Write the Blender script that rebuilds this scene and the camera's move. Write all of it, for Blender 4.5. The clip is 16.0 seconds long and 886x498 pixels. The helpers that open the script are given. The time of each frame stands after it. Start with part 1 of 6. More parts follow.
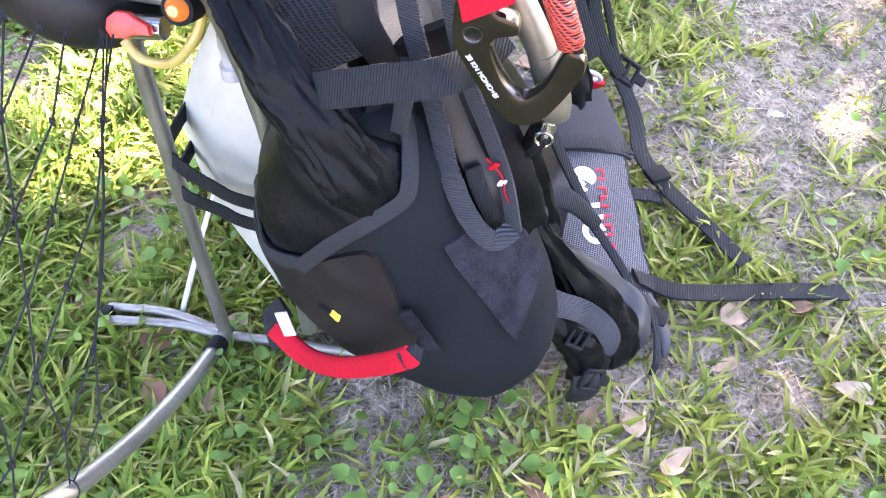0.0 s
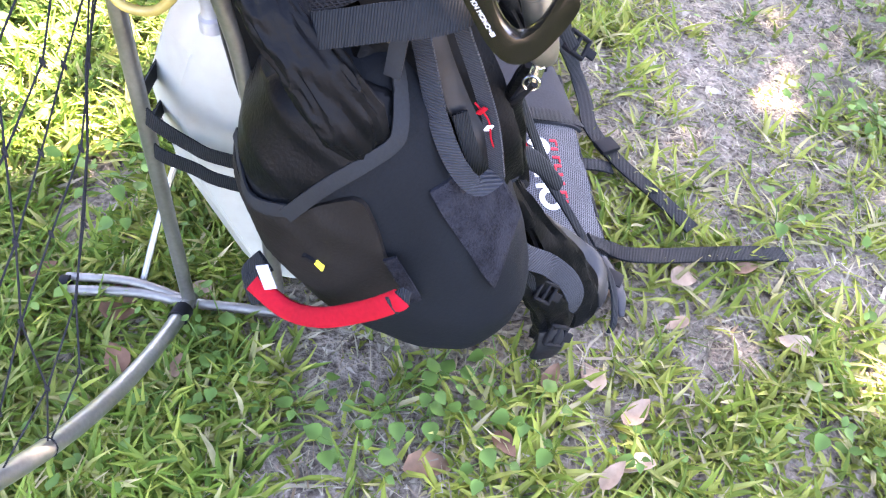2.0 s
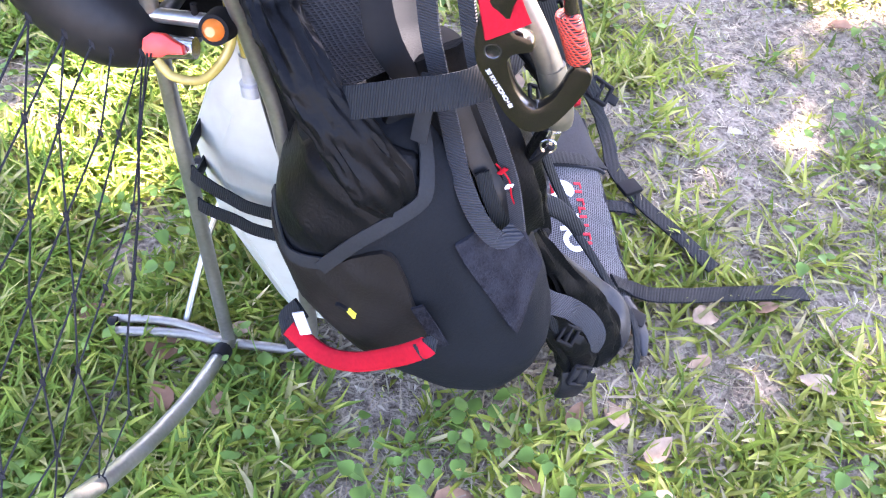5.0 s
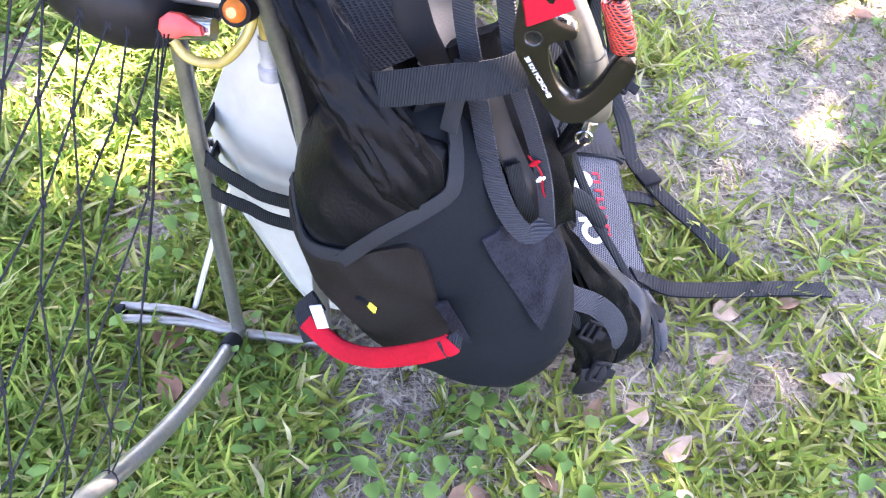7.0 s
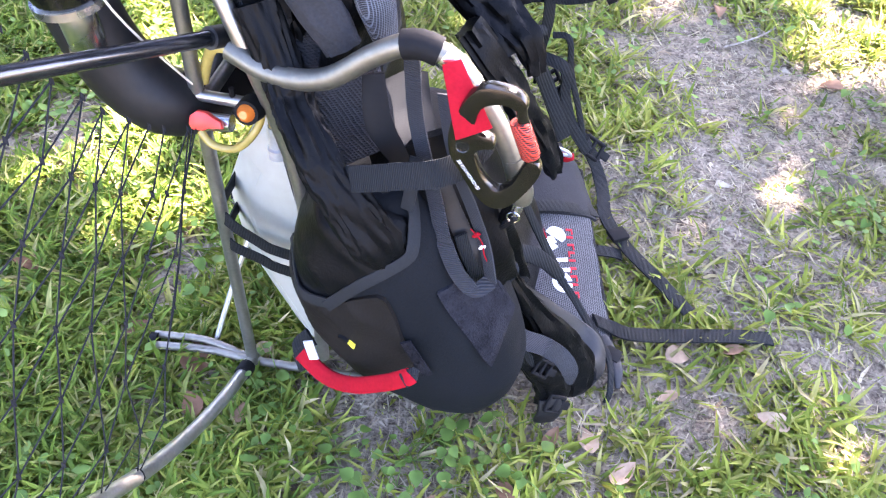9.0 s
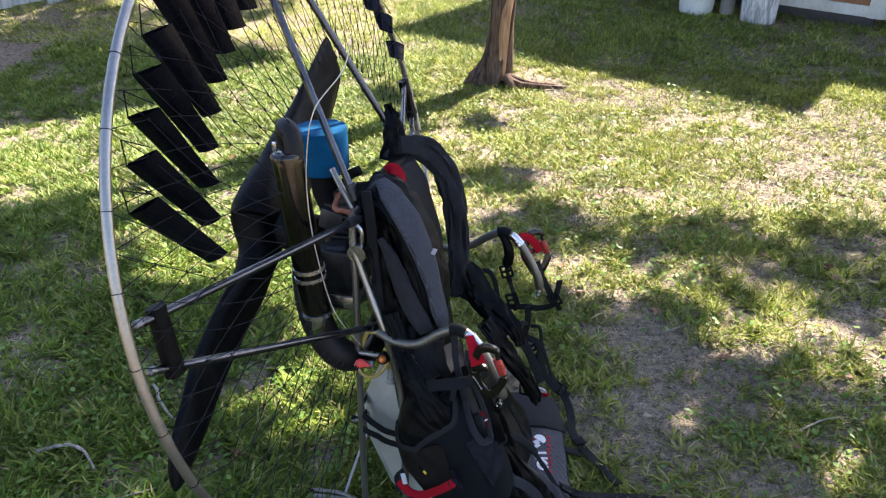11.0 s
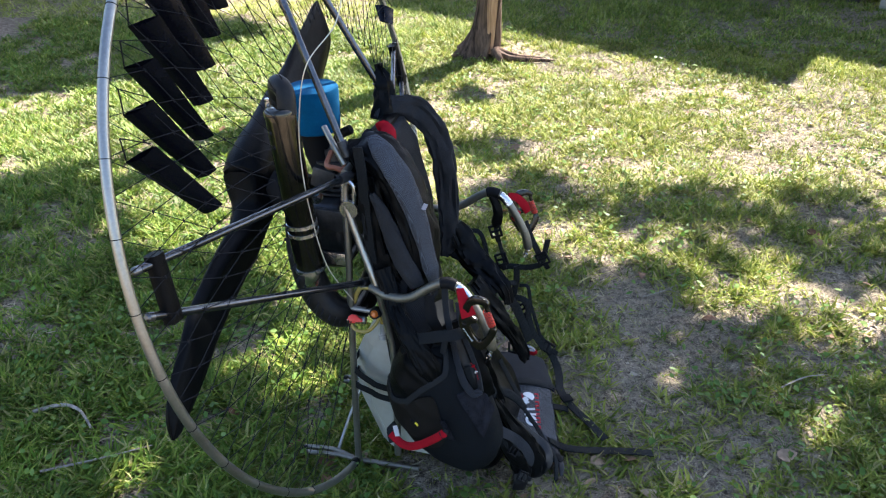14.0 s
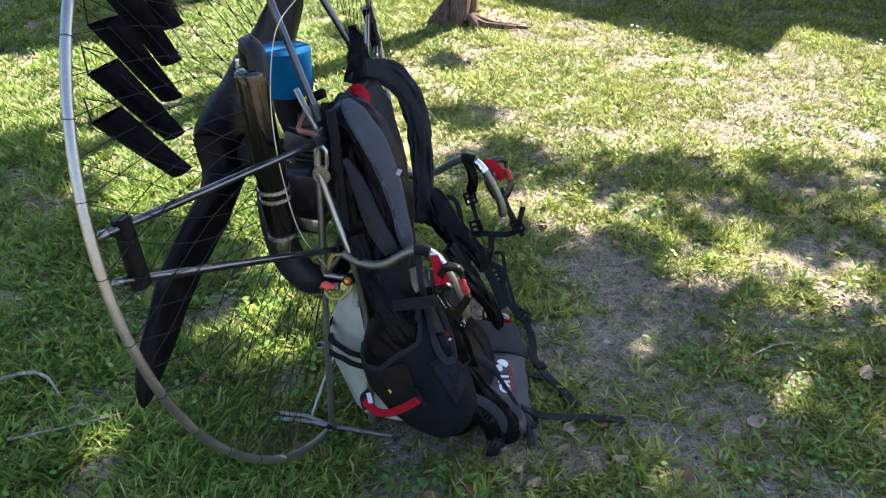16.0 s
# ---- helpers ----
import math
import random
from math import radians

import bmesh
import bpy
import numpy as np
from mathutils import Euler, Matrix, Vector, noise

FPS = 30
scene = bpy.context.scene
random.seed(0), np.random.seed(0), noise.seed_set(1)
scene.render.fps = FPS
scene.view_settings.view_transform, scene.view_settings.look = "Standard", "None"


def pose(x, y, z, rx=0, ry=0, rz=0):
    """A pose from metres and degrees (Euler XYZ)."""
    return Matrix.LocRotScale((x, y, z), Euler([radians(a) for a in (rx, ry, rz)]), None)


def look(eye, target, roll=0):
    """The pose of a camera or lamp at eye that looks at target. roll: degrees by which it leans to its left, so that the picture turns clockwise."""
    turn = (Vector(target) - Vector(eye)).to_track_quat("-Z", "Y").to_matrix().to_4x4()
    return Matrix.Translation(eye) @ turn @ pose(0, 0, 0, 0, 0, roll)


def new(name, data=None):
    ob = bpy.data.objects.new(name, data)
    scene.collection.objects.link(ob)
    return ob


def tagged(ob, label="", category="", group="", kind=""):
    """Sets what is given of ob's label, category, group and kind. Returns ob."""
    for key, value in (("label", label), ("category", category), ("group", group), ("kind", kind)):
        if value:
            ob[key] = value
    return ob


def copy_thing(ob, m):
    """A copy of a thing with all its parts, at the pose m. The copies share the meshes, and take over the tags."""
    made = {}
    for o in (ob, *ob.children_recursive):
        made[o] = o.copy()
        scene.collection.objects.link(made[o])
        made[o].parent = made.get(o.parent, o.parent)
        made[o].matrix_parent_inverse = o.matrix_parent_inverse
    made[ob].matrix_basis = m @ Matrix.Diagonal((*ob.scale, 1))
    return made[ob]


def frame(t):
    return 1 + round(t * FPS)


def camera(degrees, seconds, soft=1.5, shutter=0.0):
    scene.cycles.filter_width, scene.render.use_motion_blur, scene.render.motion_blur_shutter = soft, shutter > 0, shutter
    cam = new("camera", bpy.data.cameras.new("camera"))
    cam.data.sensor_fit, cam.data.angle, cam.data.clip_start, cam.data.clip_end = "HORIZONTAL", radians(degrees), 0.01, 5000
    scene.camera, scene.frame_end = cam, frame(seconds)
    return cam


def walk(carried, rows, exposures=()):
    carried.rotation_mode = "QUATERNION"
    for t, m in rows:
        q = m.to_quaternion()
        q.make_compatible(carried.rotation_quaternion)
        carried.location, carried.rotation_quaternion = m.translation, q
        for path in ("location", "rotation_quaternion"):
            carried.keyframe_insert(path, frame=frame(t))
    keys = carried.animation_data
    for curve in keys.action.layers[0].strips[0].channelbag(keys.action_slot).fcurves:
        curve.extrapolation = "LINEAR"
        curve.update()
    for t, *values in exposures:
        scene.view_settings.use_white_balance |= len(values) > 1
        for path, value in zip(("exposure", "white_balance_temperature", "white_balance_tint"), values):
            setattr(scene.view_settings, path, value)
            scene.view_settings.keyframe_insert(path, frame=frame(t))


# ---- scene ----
cam = camera(55.2, 16.0, 1.2)
PATH = [
    (0, (0.023, 0.007, 0.838), (0.053, 1.288, -0.697), 2.6),
    (0.5, (-0.001, -0.018, 0.854), (0.125, 1.276, -0.666), 4.0),
    (1, (-0.022, -0.026, 0.849), (0.155, 1.265, -0.669), 6.0),
    (1.5, (-0.034, -0.033, 0.831), (0.172, 1.248, -0.691), 7.6),
    (2, (-0.027, -0.037, 0.821), (0.189, 1.244, -0.7), 8.2),
    (2.5, (-0.017, -0.028, 0.826), (0.181, 1.264, -0.688), 6.9),
    (3, (-0.01, -0.026, 0.832), (0.168, 1.284, -0.669), 6.1),
    (3.5, (-0.014, -0.025, 0.838), (0.149, 1.302, -0.65), 6.3),
    (3.7, (-0.015, -0.026, 0.838), (0.156, 1.306, -0.643), 6.5),
    (5.8, (-0.039, -0.057, 0.881), (0.076, 1.27, -0.611), 4.8),
    (6, (-0.044, -0.051, 0.873), (0.07, 1.276, -0.619), 5.3),
    (6.5, (-0.05, -0.034, 0.862), (0.076, 1.284, -0.637), 6.0),
    (7, (-0.046, -0.024, 0.851), (0.099, 1.275, -0.662), 6.4),
    (7.5, (-0.04, -0.014, 0.844), (0.114, 1.279, -0.674), 6.2),
    (8, (-0.037, -0.011, 0.844), (0.117, 1.278, -0.677), 5.7),
    (8.2, (-0.036, -0.011, 0.845), (0.119, 1.276, -0.679), 5.8),
    (10.3, (0.124, -0.638, 1.456), (-0.059, 0.87, 0.155), 3.2),
    (10.5, (0.126, -0.742, 1.501), (-0.042, 0.796, 0.233), 3.3),
    (11, (0.065, -0.97, 1.559), (-0.049, 0.789, 0.614), 1.3),
    (11.5, (0.068, -1.025, 1.593), (-0.047, 0.822, 0.833), 0.5),
    (12, (0.065, -1.05, 1.601), (-0.038, 0.797, 0.839), 0.5),
    (12.5, (0.059, -1.052, 1.561), (-0.034, 0.704, 0.608), 0.9),
    (13, (0.059, -1.046, 1.544), (-0.008, 0.673, 0.524), 1.4),
    (13.5, (0.06, -1.043, 1.541), (0.007, 0.679, 0.525), 1.7),
    (14, (0.066, -1.029, 1.528), (-0.019, 0.712, 0.546), 1.5),
    (14.5, (0.074, -1.016, 1.517), (-0.08, 0.698, 0.5), -0.2),
    (15, (0.072, -1.013, 1.512), (-0.002, 0.694, 0.473), 1.5),
    (15.5, (0.067, -1.006, 1.513), (0.055, 0.699, 0.468), 3.0),
    (16, (0.066, -1.017, 1.514), (0.045, 0.69, 0.472), 2.8),
]
walk(cam, [(t, look(eye, target, roll)) for t, eye, target, roll in PATH],
     exposures=[(0.0, 5.38, 6900, 32), (2.0, 5.38, 6850, 32), (3.0, 5.38, 6650, 34), (8.2, 5.36, 6650, 34), (10.3, 3.85, 6550, 26), (10.6, 3.4, 6400, 24), (11.0, 2.85, 6400, 21), (11.5, 2.62, 6400, 19), (12.1, 2.55, 6400, 19), (12.5, 2.67, 6270, 16), (13.0, 2.91, 6200, 15), (16.0, 3.0, 6150, 14)])

# ---- world, sun, exposure ----
SUN_AZ, SUN_EL = (0.575, 0.818), 43.0          # towards the sun: ahead and to the right of the first view
SUN_DIR = Vector((SUN_AZ[0] * math.cos(radians(SUN_EL)), SUN_AZ[1] * math.cos(radians(SUN_EL)), math.sin(radians(SUN_EL)))).normalized()
world = bpy.data.worlds.new("sky")
scene.world = world
world.use_nodes = True
wn = world.node_tree.nodes
sky = wn.new("ShaderNodeTexSky")
sky.sky_type, sky.sun_disc = "NISHITA", False
sky.sun_elevation, sky.sun_rotation = radians(SUN_EL), math.atan2(SUN_AZ[0], SUN_AZ[1])
sky.air_density, sky.dust_density, sky.ozone_density = 1.0, 1.1, 1.6
world.node_tree.links.new(sky.outputs[0], wn["Background"].inputs[0])
wn["Background"].inputs[1].default_value = 0.067
sun = new("sun", bpy.data.lights.new("sun", "SUN"))
sun.data.energy, sun.data.angle, sun.data.color = 4.7, radians(0.53), (1.0, 0.94, 0.83)
sun.matrix_world = look(SUN_DIR * 40, (0, 0, 0))

# ---- materials ----


def material(name, col, rough=0.7, metal=0.0, col2=None, scale=20.0, fine=160.0, bump=0.15, spec=0.5, contrast=1.0, grain=None):
    """Two scales of noise between two colours, with fine relief."""
    m = bpy.data.materials.new(name)
    m.use_nodes = True
    nt = m.node_tree
    bs = nt.nodes["Principled BSDF"]
    bs.inputs["Roughness"].default_value, bs.inputs["Metallic"].default_value = rough, metal
    bs.inputs["Specular IOR Level"].default_value = spec
    tc = nt.nodes.new("ShaderNodeTexCoord")
    a, b = nt.nodes.new("ShaderNodeTexNoise"), nt.nodes.new("ShaderNodeTexNoise")
    a.inputs["Scale"].default_value, b.inputs["Scale"].default_value = scale, fine
    a.inputs["Detail"].default_value, b.inputs["Detail"].default_value = 5, 3
    vec = tc.outputs["Object"]
    if grain:
        mp = nt.nodes.new("ShaderNodeMapping")
        mp.inputs["Scale"].default_value = grain
        nt.links.new(vec, mp.inputs["Vector"])
        vec = mp.outputs[0]
    for n in (a, b):
        nt.links.new(vec, n.inputs["Vector"])
    mix = nt.nodes.new("ShaderNodeMath")
    mix.operation = "MULTIPLY_ADD"
    mix.inputs[1].default_value = 0.45
    nt.links.new(b.outputs["Fac"], mix.inputs[0])
    sc = nt.nodes.new("ShaderNodeMath")
    sc.operation = "MULTIPLY"
    sc.inputs[1].default_value = 0.6
    nt.links.new(a.outputs["Fac"], sc.inputs[0])
    nt.links.new(sc.outputs[0], mix.inputs[2])
    ramp = nt.nodes.new("ShaderNodeValToRGB")
    ramp.color_ramp.elements[0].position, ramp.color_ramp.elements[1].position = 0.5 - 0.2 / contrast, 0.5 + 0.2 / contrast
    c2 = col2 or tuple(min(1, v * 1.5 + 0.004) for v in col)
    ramp.color_ramp.elements[0].color, ramp.color_ramp.elements[1].color = (*col, 1), (*c2, 1)
    nt.links.new(mix.outputs[0], ramp.inputs[0])
    nt.links.new(ramp.outputs[0], bs.inputs["Base Color"])
    rr = nt.nodes.new("ShaderNodeMapRange")
    rr.inputs["To Min"].default_value, rr.inputs["To Max"].default_value = max(0.03, rough - 0.12), min(1, rough + 0.12)
    nt.links.new(a.outputs["Fac"], rr.inputs["Value"])
    nt.links.new(rr.outputs[0], bs.inputs["Roughness"])
    if bump:
        bp = nt.nodes.new("ShaderNodeBump")
        bp.inputs["Strength"].default_value, bp.inputs["Distance"].default_value = bump, 0.004
        nt.links.new(mix.outputs[0], bp.inputs["Height"])
        nt.links.new(bp.outputs[0], bs.inputs["Normal"])
    return m


def add_weave(m, scale, direction="Z", strength=0.5, second=None, dist=0.002, gaps=0.0):
    """Ribs of a woven cloth, as relief on top of the noise; gaps: strength of the shade painted between them; second:
    ribs across them, which make a mesh.
    """
    nt = m.node_tree
    bs = nt.nodes["Principled BSDF"]
    tc = nt.nodes.new("ShaderNodeTexCoord")
    waves = []
    for d in [direction] + ([second] if second else []):
        w = nt.nodes.new("ShaderNodeTexWave")
        w.bands_direction = d
        w.inputs["Scale"].default_value = scale
        nt.links.new(tc.outputs["Object"], w.inputs["Vector"])
        waves.append(w.outputs["Fac"])
    h = waves[0]
    if second:
        mx = nt.nodes.new("ShaderNodeMath")
        mx.operation = "MAXIMUM"
        nt.links.new(waves[0], mx.inputs[0])
        nt.links.new(waves[1], mx.inputs[1])
        h = mx.outputs[0]
    bp = nt.nodes.new("ShaderNodeBump")
    bp.inputs["Strength"].default_value, bp.inputs["Distance"].default_value = strength, dist
    nt.links.new(h, bp.inputs["Height"])
    if bs.inputs["Normal"].links:
        nt.links.new(bs.inputs["Normal"].links[0].from_socket, bp.inputs["Normal"])
    nt.links.new(bp.outputs[0], bs.inputs["Normal"])
    if gaps:
        # groove shade painted into the colour: darker between the ribs, lighter on top
        src = bs.inputs["Base Color"].links[0].from_socket
        mc = nt.nodes.new("ShaderNodeMix")
        mc.data_type, mc.blend_type = "RGBA", "MULTIPLY"
        mc.inputs["Factor"].default_value = 1.0
        depth = nt.nodes.new("ShaderNodeMapRange")
        depth.inputs["To Min"].default_value, depth.inputs["To Max"].default_value = 1 - gaps, 1 + gaps * 0.6
        nt.links.new(h, depth.inputs["Value"])
        nt.links.new(src, mc.inputs["A"])
        nt.links.new(depth.outputs[0], mc.inputs["B"])
        nt.links.new(mc.outputs["Result"], bs.inputs["Base Color"])
    if second:
        src = bs.inputs["Base Color"].links[0].from_socket
        mc = nt.nodes.new("ShaderNodeMix")
        mc.data_type = "RGBA"
        mc.inputs["A"].default_value = (0.008, 0.008, 0.009, 1)
        sharp = nt.nodes.new("ShaderNodeMath")
        sharp.operation = "POWER"
        sharp.inputs[1].default_value = 3.5
        nt.links.new(h, sharp.inputs[0])
        nt.links.new(sharp.outputs[0], mc.inputs["Factor"])
        nt.links.new(src, mc.inputs["B"])
        nt.links.new(mc.outputs["Result"], bs.inputs["Base Color"])
    return m


def leaf_material(name, cols, trans=0.35, rough=0.42, by_island=True):
    """Foliage: each blade or leaf takes one of the colours; some light passes through it."""
    m = bpy.data.materials.new(name)
    m.use_nodes = True
    nt = m.node_tree
    bs = nt.nodes["Principled BSDF"]
    bs.inputs["Roughness"].default_value = rough
    bs.inputs["Specular IOR Level"].default_value = 0.16
    if by_island:
        g = nt.nodes.new("ShaderNodeNewGeometry")
        src = g.outputs["Random Per Island"]
    else:
        g = nt.nodes.new("ShaderNodeObjectInfo")
        src = g.outputs["Random"]
    ramp = nt.nodes.new("ShaderNodeValToRGB")
    el = ramp.color_ramp.elements
    for i, (p, c) in enumerate(cols):
        e = el[i] if i < 2 else el.new(p)
        e.position, e.color = p, (*c, 1)
    nt.links.new(src, ramp.inputs[0])
    tc = nt.nodes.new("ShaderNodeTexCoord")
    no = nt.nodes.new("ShaderNodeTexNoise")
    no.inputs["Scale"].default_value = 3.0 if by_island else 60.0
    no.inputs["Detail"].default_value = 6
    nt.links.new(tc.outputs["Object"], no.inputs["Vector"])
    hsv = nt.nodes.new("ShaderNodeHueSaturation")
    mr = nt.nodes.new("ShaderNodeMapRange")
    mr.inputs["From Min"].default_value, mr.inputs["From Max"].default_value = 0.3, 0.7
    mr.inputs["To Min"].default_value, mr.inputs["To Max"].default_value = 0.72, 1.32
    tuft = nt.nodes.new("ShaderNodeTexNoise")
    tuft.inputs["Scale"].default_value, tuft.inputs["Detail"].default_value = 26.0, 2
    nt.links.new(tc.outputs["Object"], tuft.inputs["Vector"])
    both = nt.nodes.new("ShaderNodeMix")
    both.data_type = "FLOAT"
    both.inputs["Factor"].default_value = 0.55 if by_island else 0.0
    nt.links.new(no.outputs["Fac"], both.inputs["A"])
    nt.links.new(tuft.outputs["Fac"], both.inputs["B"])
    if by_island:
        mr.inputs["To Min"].default_value, mr.inputs["To Max"].default_value = 0.38, 1.6
    nt.links.new(both.outputs["Result"], mr.inputs["Value"])
    nt.links.new(mr.outputs[0], hsv.inputs["Value"])
    nt.links.new(ramp.outputs[0], hsv.inputs["Color"])
    nt.links.new(hsv.outputs[0], bs.inputs["Base Color"])
    tr = nt.nodes.new("ShaderNodeBsdfTranslucent")
    nt.links.new(hsv.outputs[0], tr.inputs["Color"])
    mx = nt.nodes.new("ShaderNodeMixShader")
    mx.inputs[0].default_value = trans
    nt.links.new(bs.outputs[0], mx.inputs[1])
    nt.links.new(tr.outputs[0], mx.inputs[2])
    nt.links.new(mx.outputs[0], nt.nodes["Material Output"].inputs["Surface"])
    return m


DIRT = material("sandy_soil", (0.07, 0.053, 0.037), 0.95, 0, (0.275, 0.22, 0.16), 38, 150, 1.0, 0.1, 1.9)
DIRT.node_tree.nodes["Bump"].inputs["Distance"].default_value = 0.022
CRUMB = leaf_material("soil_crumb", [(0.0, (0.10, 0.078, 0.055)), (0.6, (0.225, 0.182, 0.13)), (1.0, (0.34, 0.285, 0.205))], 0.0, 0.95)
GRASS = leaf_material("lawn_grass", [(0.0, (0.092, 0.14, 0.018)), (0.35, (0.170, 0.205, 0.028)), (0.65, (0.245, 0.26, 0.042)), (0.84, (0.28, 0.28, 0.066)), (0.96, (0.38, 0.315, 0.155))], rough=0.5)
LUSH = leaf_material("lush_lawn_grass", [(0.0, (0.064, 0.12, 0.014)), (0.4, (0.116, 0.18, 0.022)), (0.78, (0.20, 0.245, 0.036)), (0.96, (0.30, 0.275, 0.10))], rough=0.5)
# lighter, yellower far grass: its sunlit brightness is put into the colours
SUNLITGRASS = leaf_material("sunlit_far_lawn_grass", [(0.0, (0.14, 0.19, 0.03)), (0.4, (0.24, 0.28, 0.048)), (0.75, (0.33, 0.345, 0.08)), (0.96, (0.45, 0.40, 0.19))], rough=0.55)
STRAW = leaf_material("dry_straw", [(0.0, (0.24, 0.185, 0.11)), (0.6, (0.38, 0.32, 0.21)), (1.0, (0.20, 0.13, 0.07))], 0.15, 0.8)
LITTER = leaf_material("trodden_litter", [(0.0, (0.10, 0.082, 0.055)), (0.5, (0.20, 0.17, 0.115)), (0.85, (0.30, 0.26, 0.18)), (1.0, (0.17, 0.18, 0.07))], 0.1, 0.85)
WEED = leaf_material("weed_leaf", [(0.0, (0.07, 0.135, 0.024)), (0.5, (0.115, 0.19, 0.038)), (1.0, (0.17, 0.245, 0.058))], 0.3, 0.5)
CANOPY = leaf_material("tree_leaf", [(0.0, (0.04, 0.09, 0.02)), (1.0, (0.09, 0.15, 0.035))], 0.3, 0.5)
DEADLEAF = leaf_material("dead_leaf", [(0.0, (0.14, 0.066, 0.035)), (0.5, (0.25, 0.15, 0.088)), (1.0, (0.36, 0.255, 0.165))], 0.15, 0.7, by_island=False)
BARK = material("bark", (0.022, 0.0145, 0.0105), 0.9, 0, (0.125, 0.08, 0.055), 22, 80, 1.0, 0.12, 1.7, (1, 1, 0.10))
BAREWOOD = material("bare_trunk_wood", (0.15, 0.074, 0.036), 0.85, 0, (0.42, 0.25, 0.135), 26, 90, 0.8, 0.15, 1.7, (1, 1, 0.07))
FENCEWOOD = material("weathered_fence_wood", (0.24, 0.255, 0.24), 0.9, 0, (0.47, 0.48, 0.45), 11, 60, 0.6, 0.15, 1.5, (1, 1, 0.06))
# the second fence's wood, paler than FENCEWOOD
PALEFENCE = material("pale_fence_wood", (0.46, 0.465, 0.41), 0.9, 0, (0.76, 0.755, 0.69), 11, 60, 0.6, 0.15, 1.5, (1, 1, 0.06))
TIMBER = material("weathered_timber", (0.05, 0.032, 0.022), 0.9, 0, (0.25, 0.18, 0.125), 9, 60, 0.9, 0.15, 1.6, (0.1, 1, 1))
SIDING = material("brown_siding", (0.25, 0.115, 0.052), 0.8, 0, (0.345, 0.172, 0.088), 6, 60, 0.4, 0.25, 1.2, (1, 1, 0.15))
TRIM = material("white_trim", (0.48, 0.455, 0.39), 0.6, 0, (0.66, 0.63, 0.56), 5, 60, 0.25, 0.3, 1.2, (1, 1, 0.4))
CONCRETE = material("concrete", (0.20, 0.18, 0.15), 0.95, 0, (0.34, 0.31, 0.265), 8, 80, 0.6, 0.2)
ROOFING = material("roof_shingle", (0.09, 0.085, 0.08), 0.95, 0, None, 12, 80, 0.6, 0.2)
BUCKET = material("white_bucket_plastic", (0.60, 0.595, 0.53), 0.45, 0, (0.74, 0.735, 0.67), 5, 40, 0.05)
BUCKETDIRTY = material("paint_splashed_plastic", (0.26, 0.245, 0.235), 0.6, 0, (0.70, 0.69, 0.645), 12, 60, 0.2, contrast=2.6, grain=(1, 1, 0.22))
TITAN = material("brushed_titanium", (0.23, 0.222, 0.198), 0.36, 0.9, (0.34, 0.328, 0.295), 15, 220, 0.06)
BARMETAL = material("olive_grey_bar", (0.12, 0.115, 0.092), 0.45, 0.85, (0.19, 0.182, 0.15), 15, 160, 0.06)
SKIDMETAL = material("dull_silver_tube", (0.15, 0.137, 0.11), 0.5, 0.85, (0.235, 0.215, 0.178), 15, 120, 0.08)
ALLOY = material("dull_alloy", (0.09, 0.09, 0.09), 0.35, 0.9, (0.18, 0.18, 0.18), 15, 120, 0.05)
PALEALLOY = material("pale_alloy", (0.34, 0.35, 0.36), 0.45, 0.5, (0.46, 0.47, 0.48), 30, 200, 0.05)
STEEL = material("polished_steel", (0.42, 0.42, 0.42), 0.25, 1.0, (0.58, 0.58, 0.58), 15, 120, 0.03)
DARKTUBE = material("dark_grey_tube", (0.045, 0.047, 0.052), 0.22, 0.9, (0.10, 0.103, 0.112), 12, 120, 0.03)
MUFFLER = material("sooty_polished_can", (0.03, 0.0285, 0.025), 0.13, 0.95, (0.08, 0.075, 0.064), 6, 60, 0.03)
BLACKPIPE = material("black_painted_exhaust", (0.006, 0.006, 0.006), 0.5, 0.0, (0.015, 0.014, 0.013), 9, 120, 0.1, 0.2)
ENGINE = material("dark_engine_casting", (0.014, 0.014, 0.015), 0.45, 0.5, (0.05, 0.05, 0.05), 30, 150, 0.2)
COPPER = material("brown_wire", (0.20, 0.07, 0.035), 0.4, 0.3, None, 30, 150, 0.1)
NYLON = material("black_nylon", (0.0016, 0.0017, 0.0018), 0.42, 0, (0.0038, 0.0042, 0.0045), 14, 300, 0.3, 0.07)
NEOPRENE = add_weave(material("black_neoprene", (0.0042, 0.0050, 0.0058), 0.7, 0, (0.0078, 0.0092, 0.0106), 12, 400, 0.2, 0.06), 600, "X", 0.15, dist=0.0006)
POCKET = material("brown_black_pack_cloth", (0.00585, 0.004875, 0.0039), 0.65, 0, (0.01105, 0.00975, 0.00845), 14, 350, 0.3, 0.1)
WEBBING = add_weave(material("grey_webbing", (0.018, 0.0195, 0.0225), 0.65, 0, (0.030, 0.032, 0.0365), 20, 300, 0.1, 0.18), 150, "Z", 0.8, dist=0.0012, gaps=0.28)
BELTWEB = add_weave(material("black_webbing", (0.0056, 0.0068, 0.0075), 0.62, 0, (0.0115, 0.0133, 0.0146), 20, 300, 0.1, 0.12), 160, "X", 0.7, dist=0.001, gaps=0.25)
BINDING = material("charcoal_binding_tape", (0.0088, 0.0098, 0.0105), 0.75, 0, (0.0142, 0.0158, 0.017), 20, 400, 0.15, 0.15)
BOARDMESH = add_weave(material("grey_board_mesh", (0.085, 0.085, 0.088), 0.8, 0, (0.14, 0.14, 0.143), 30, 300, 0.2, 0.15), 105, "X", 0.6, "Y", 0.0015)
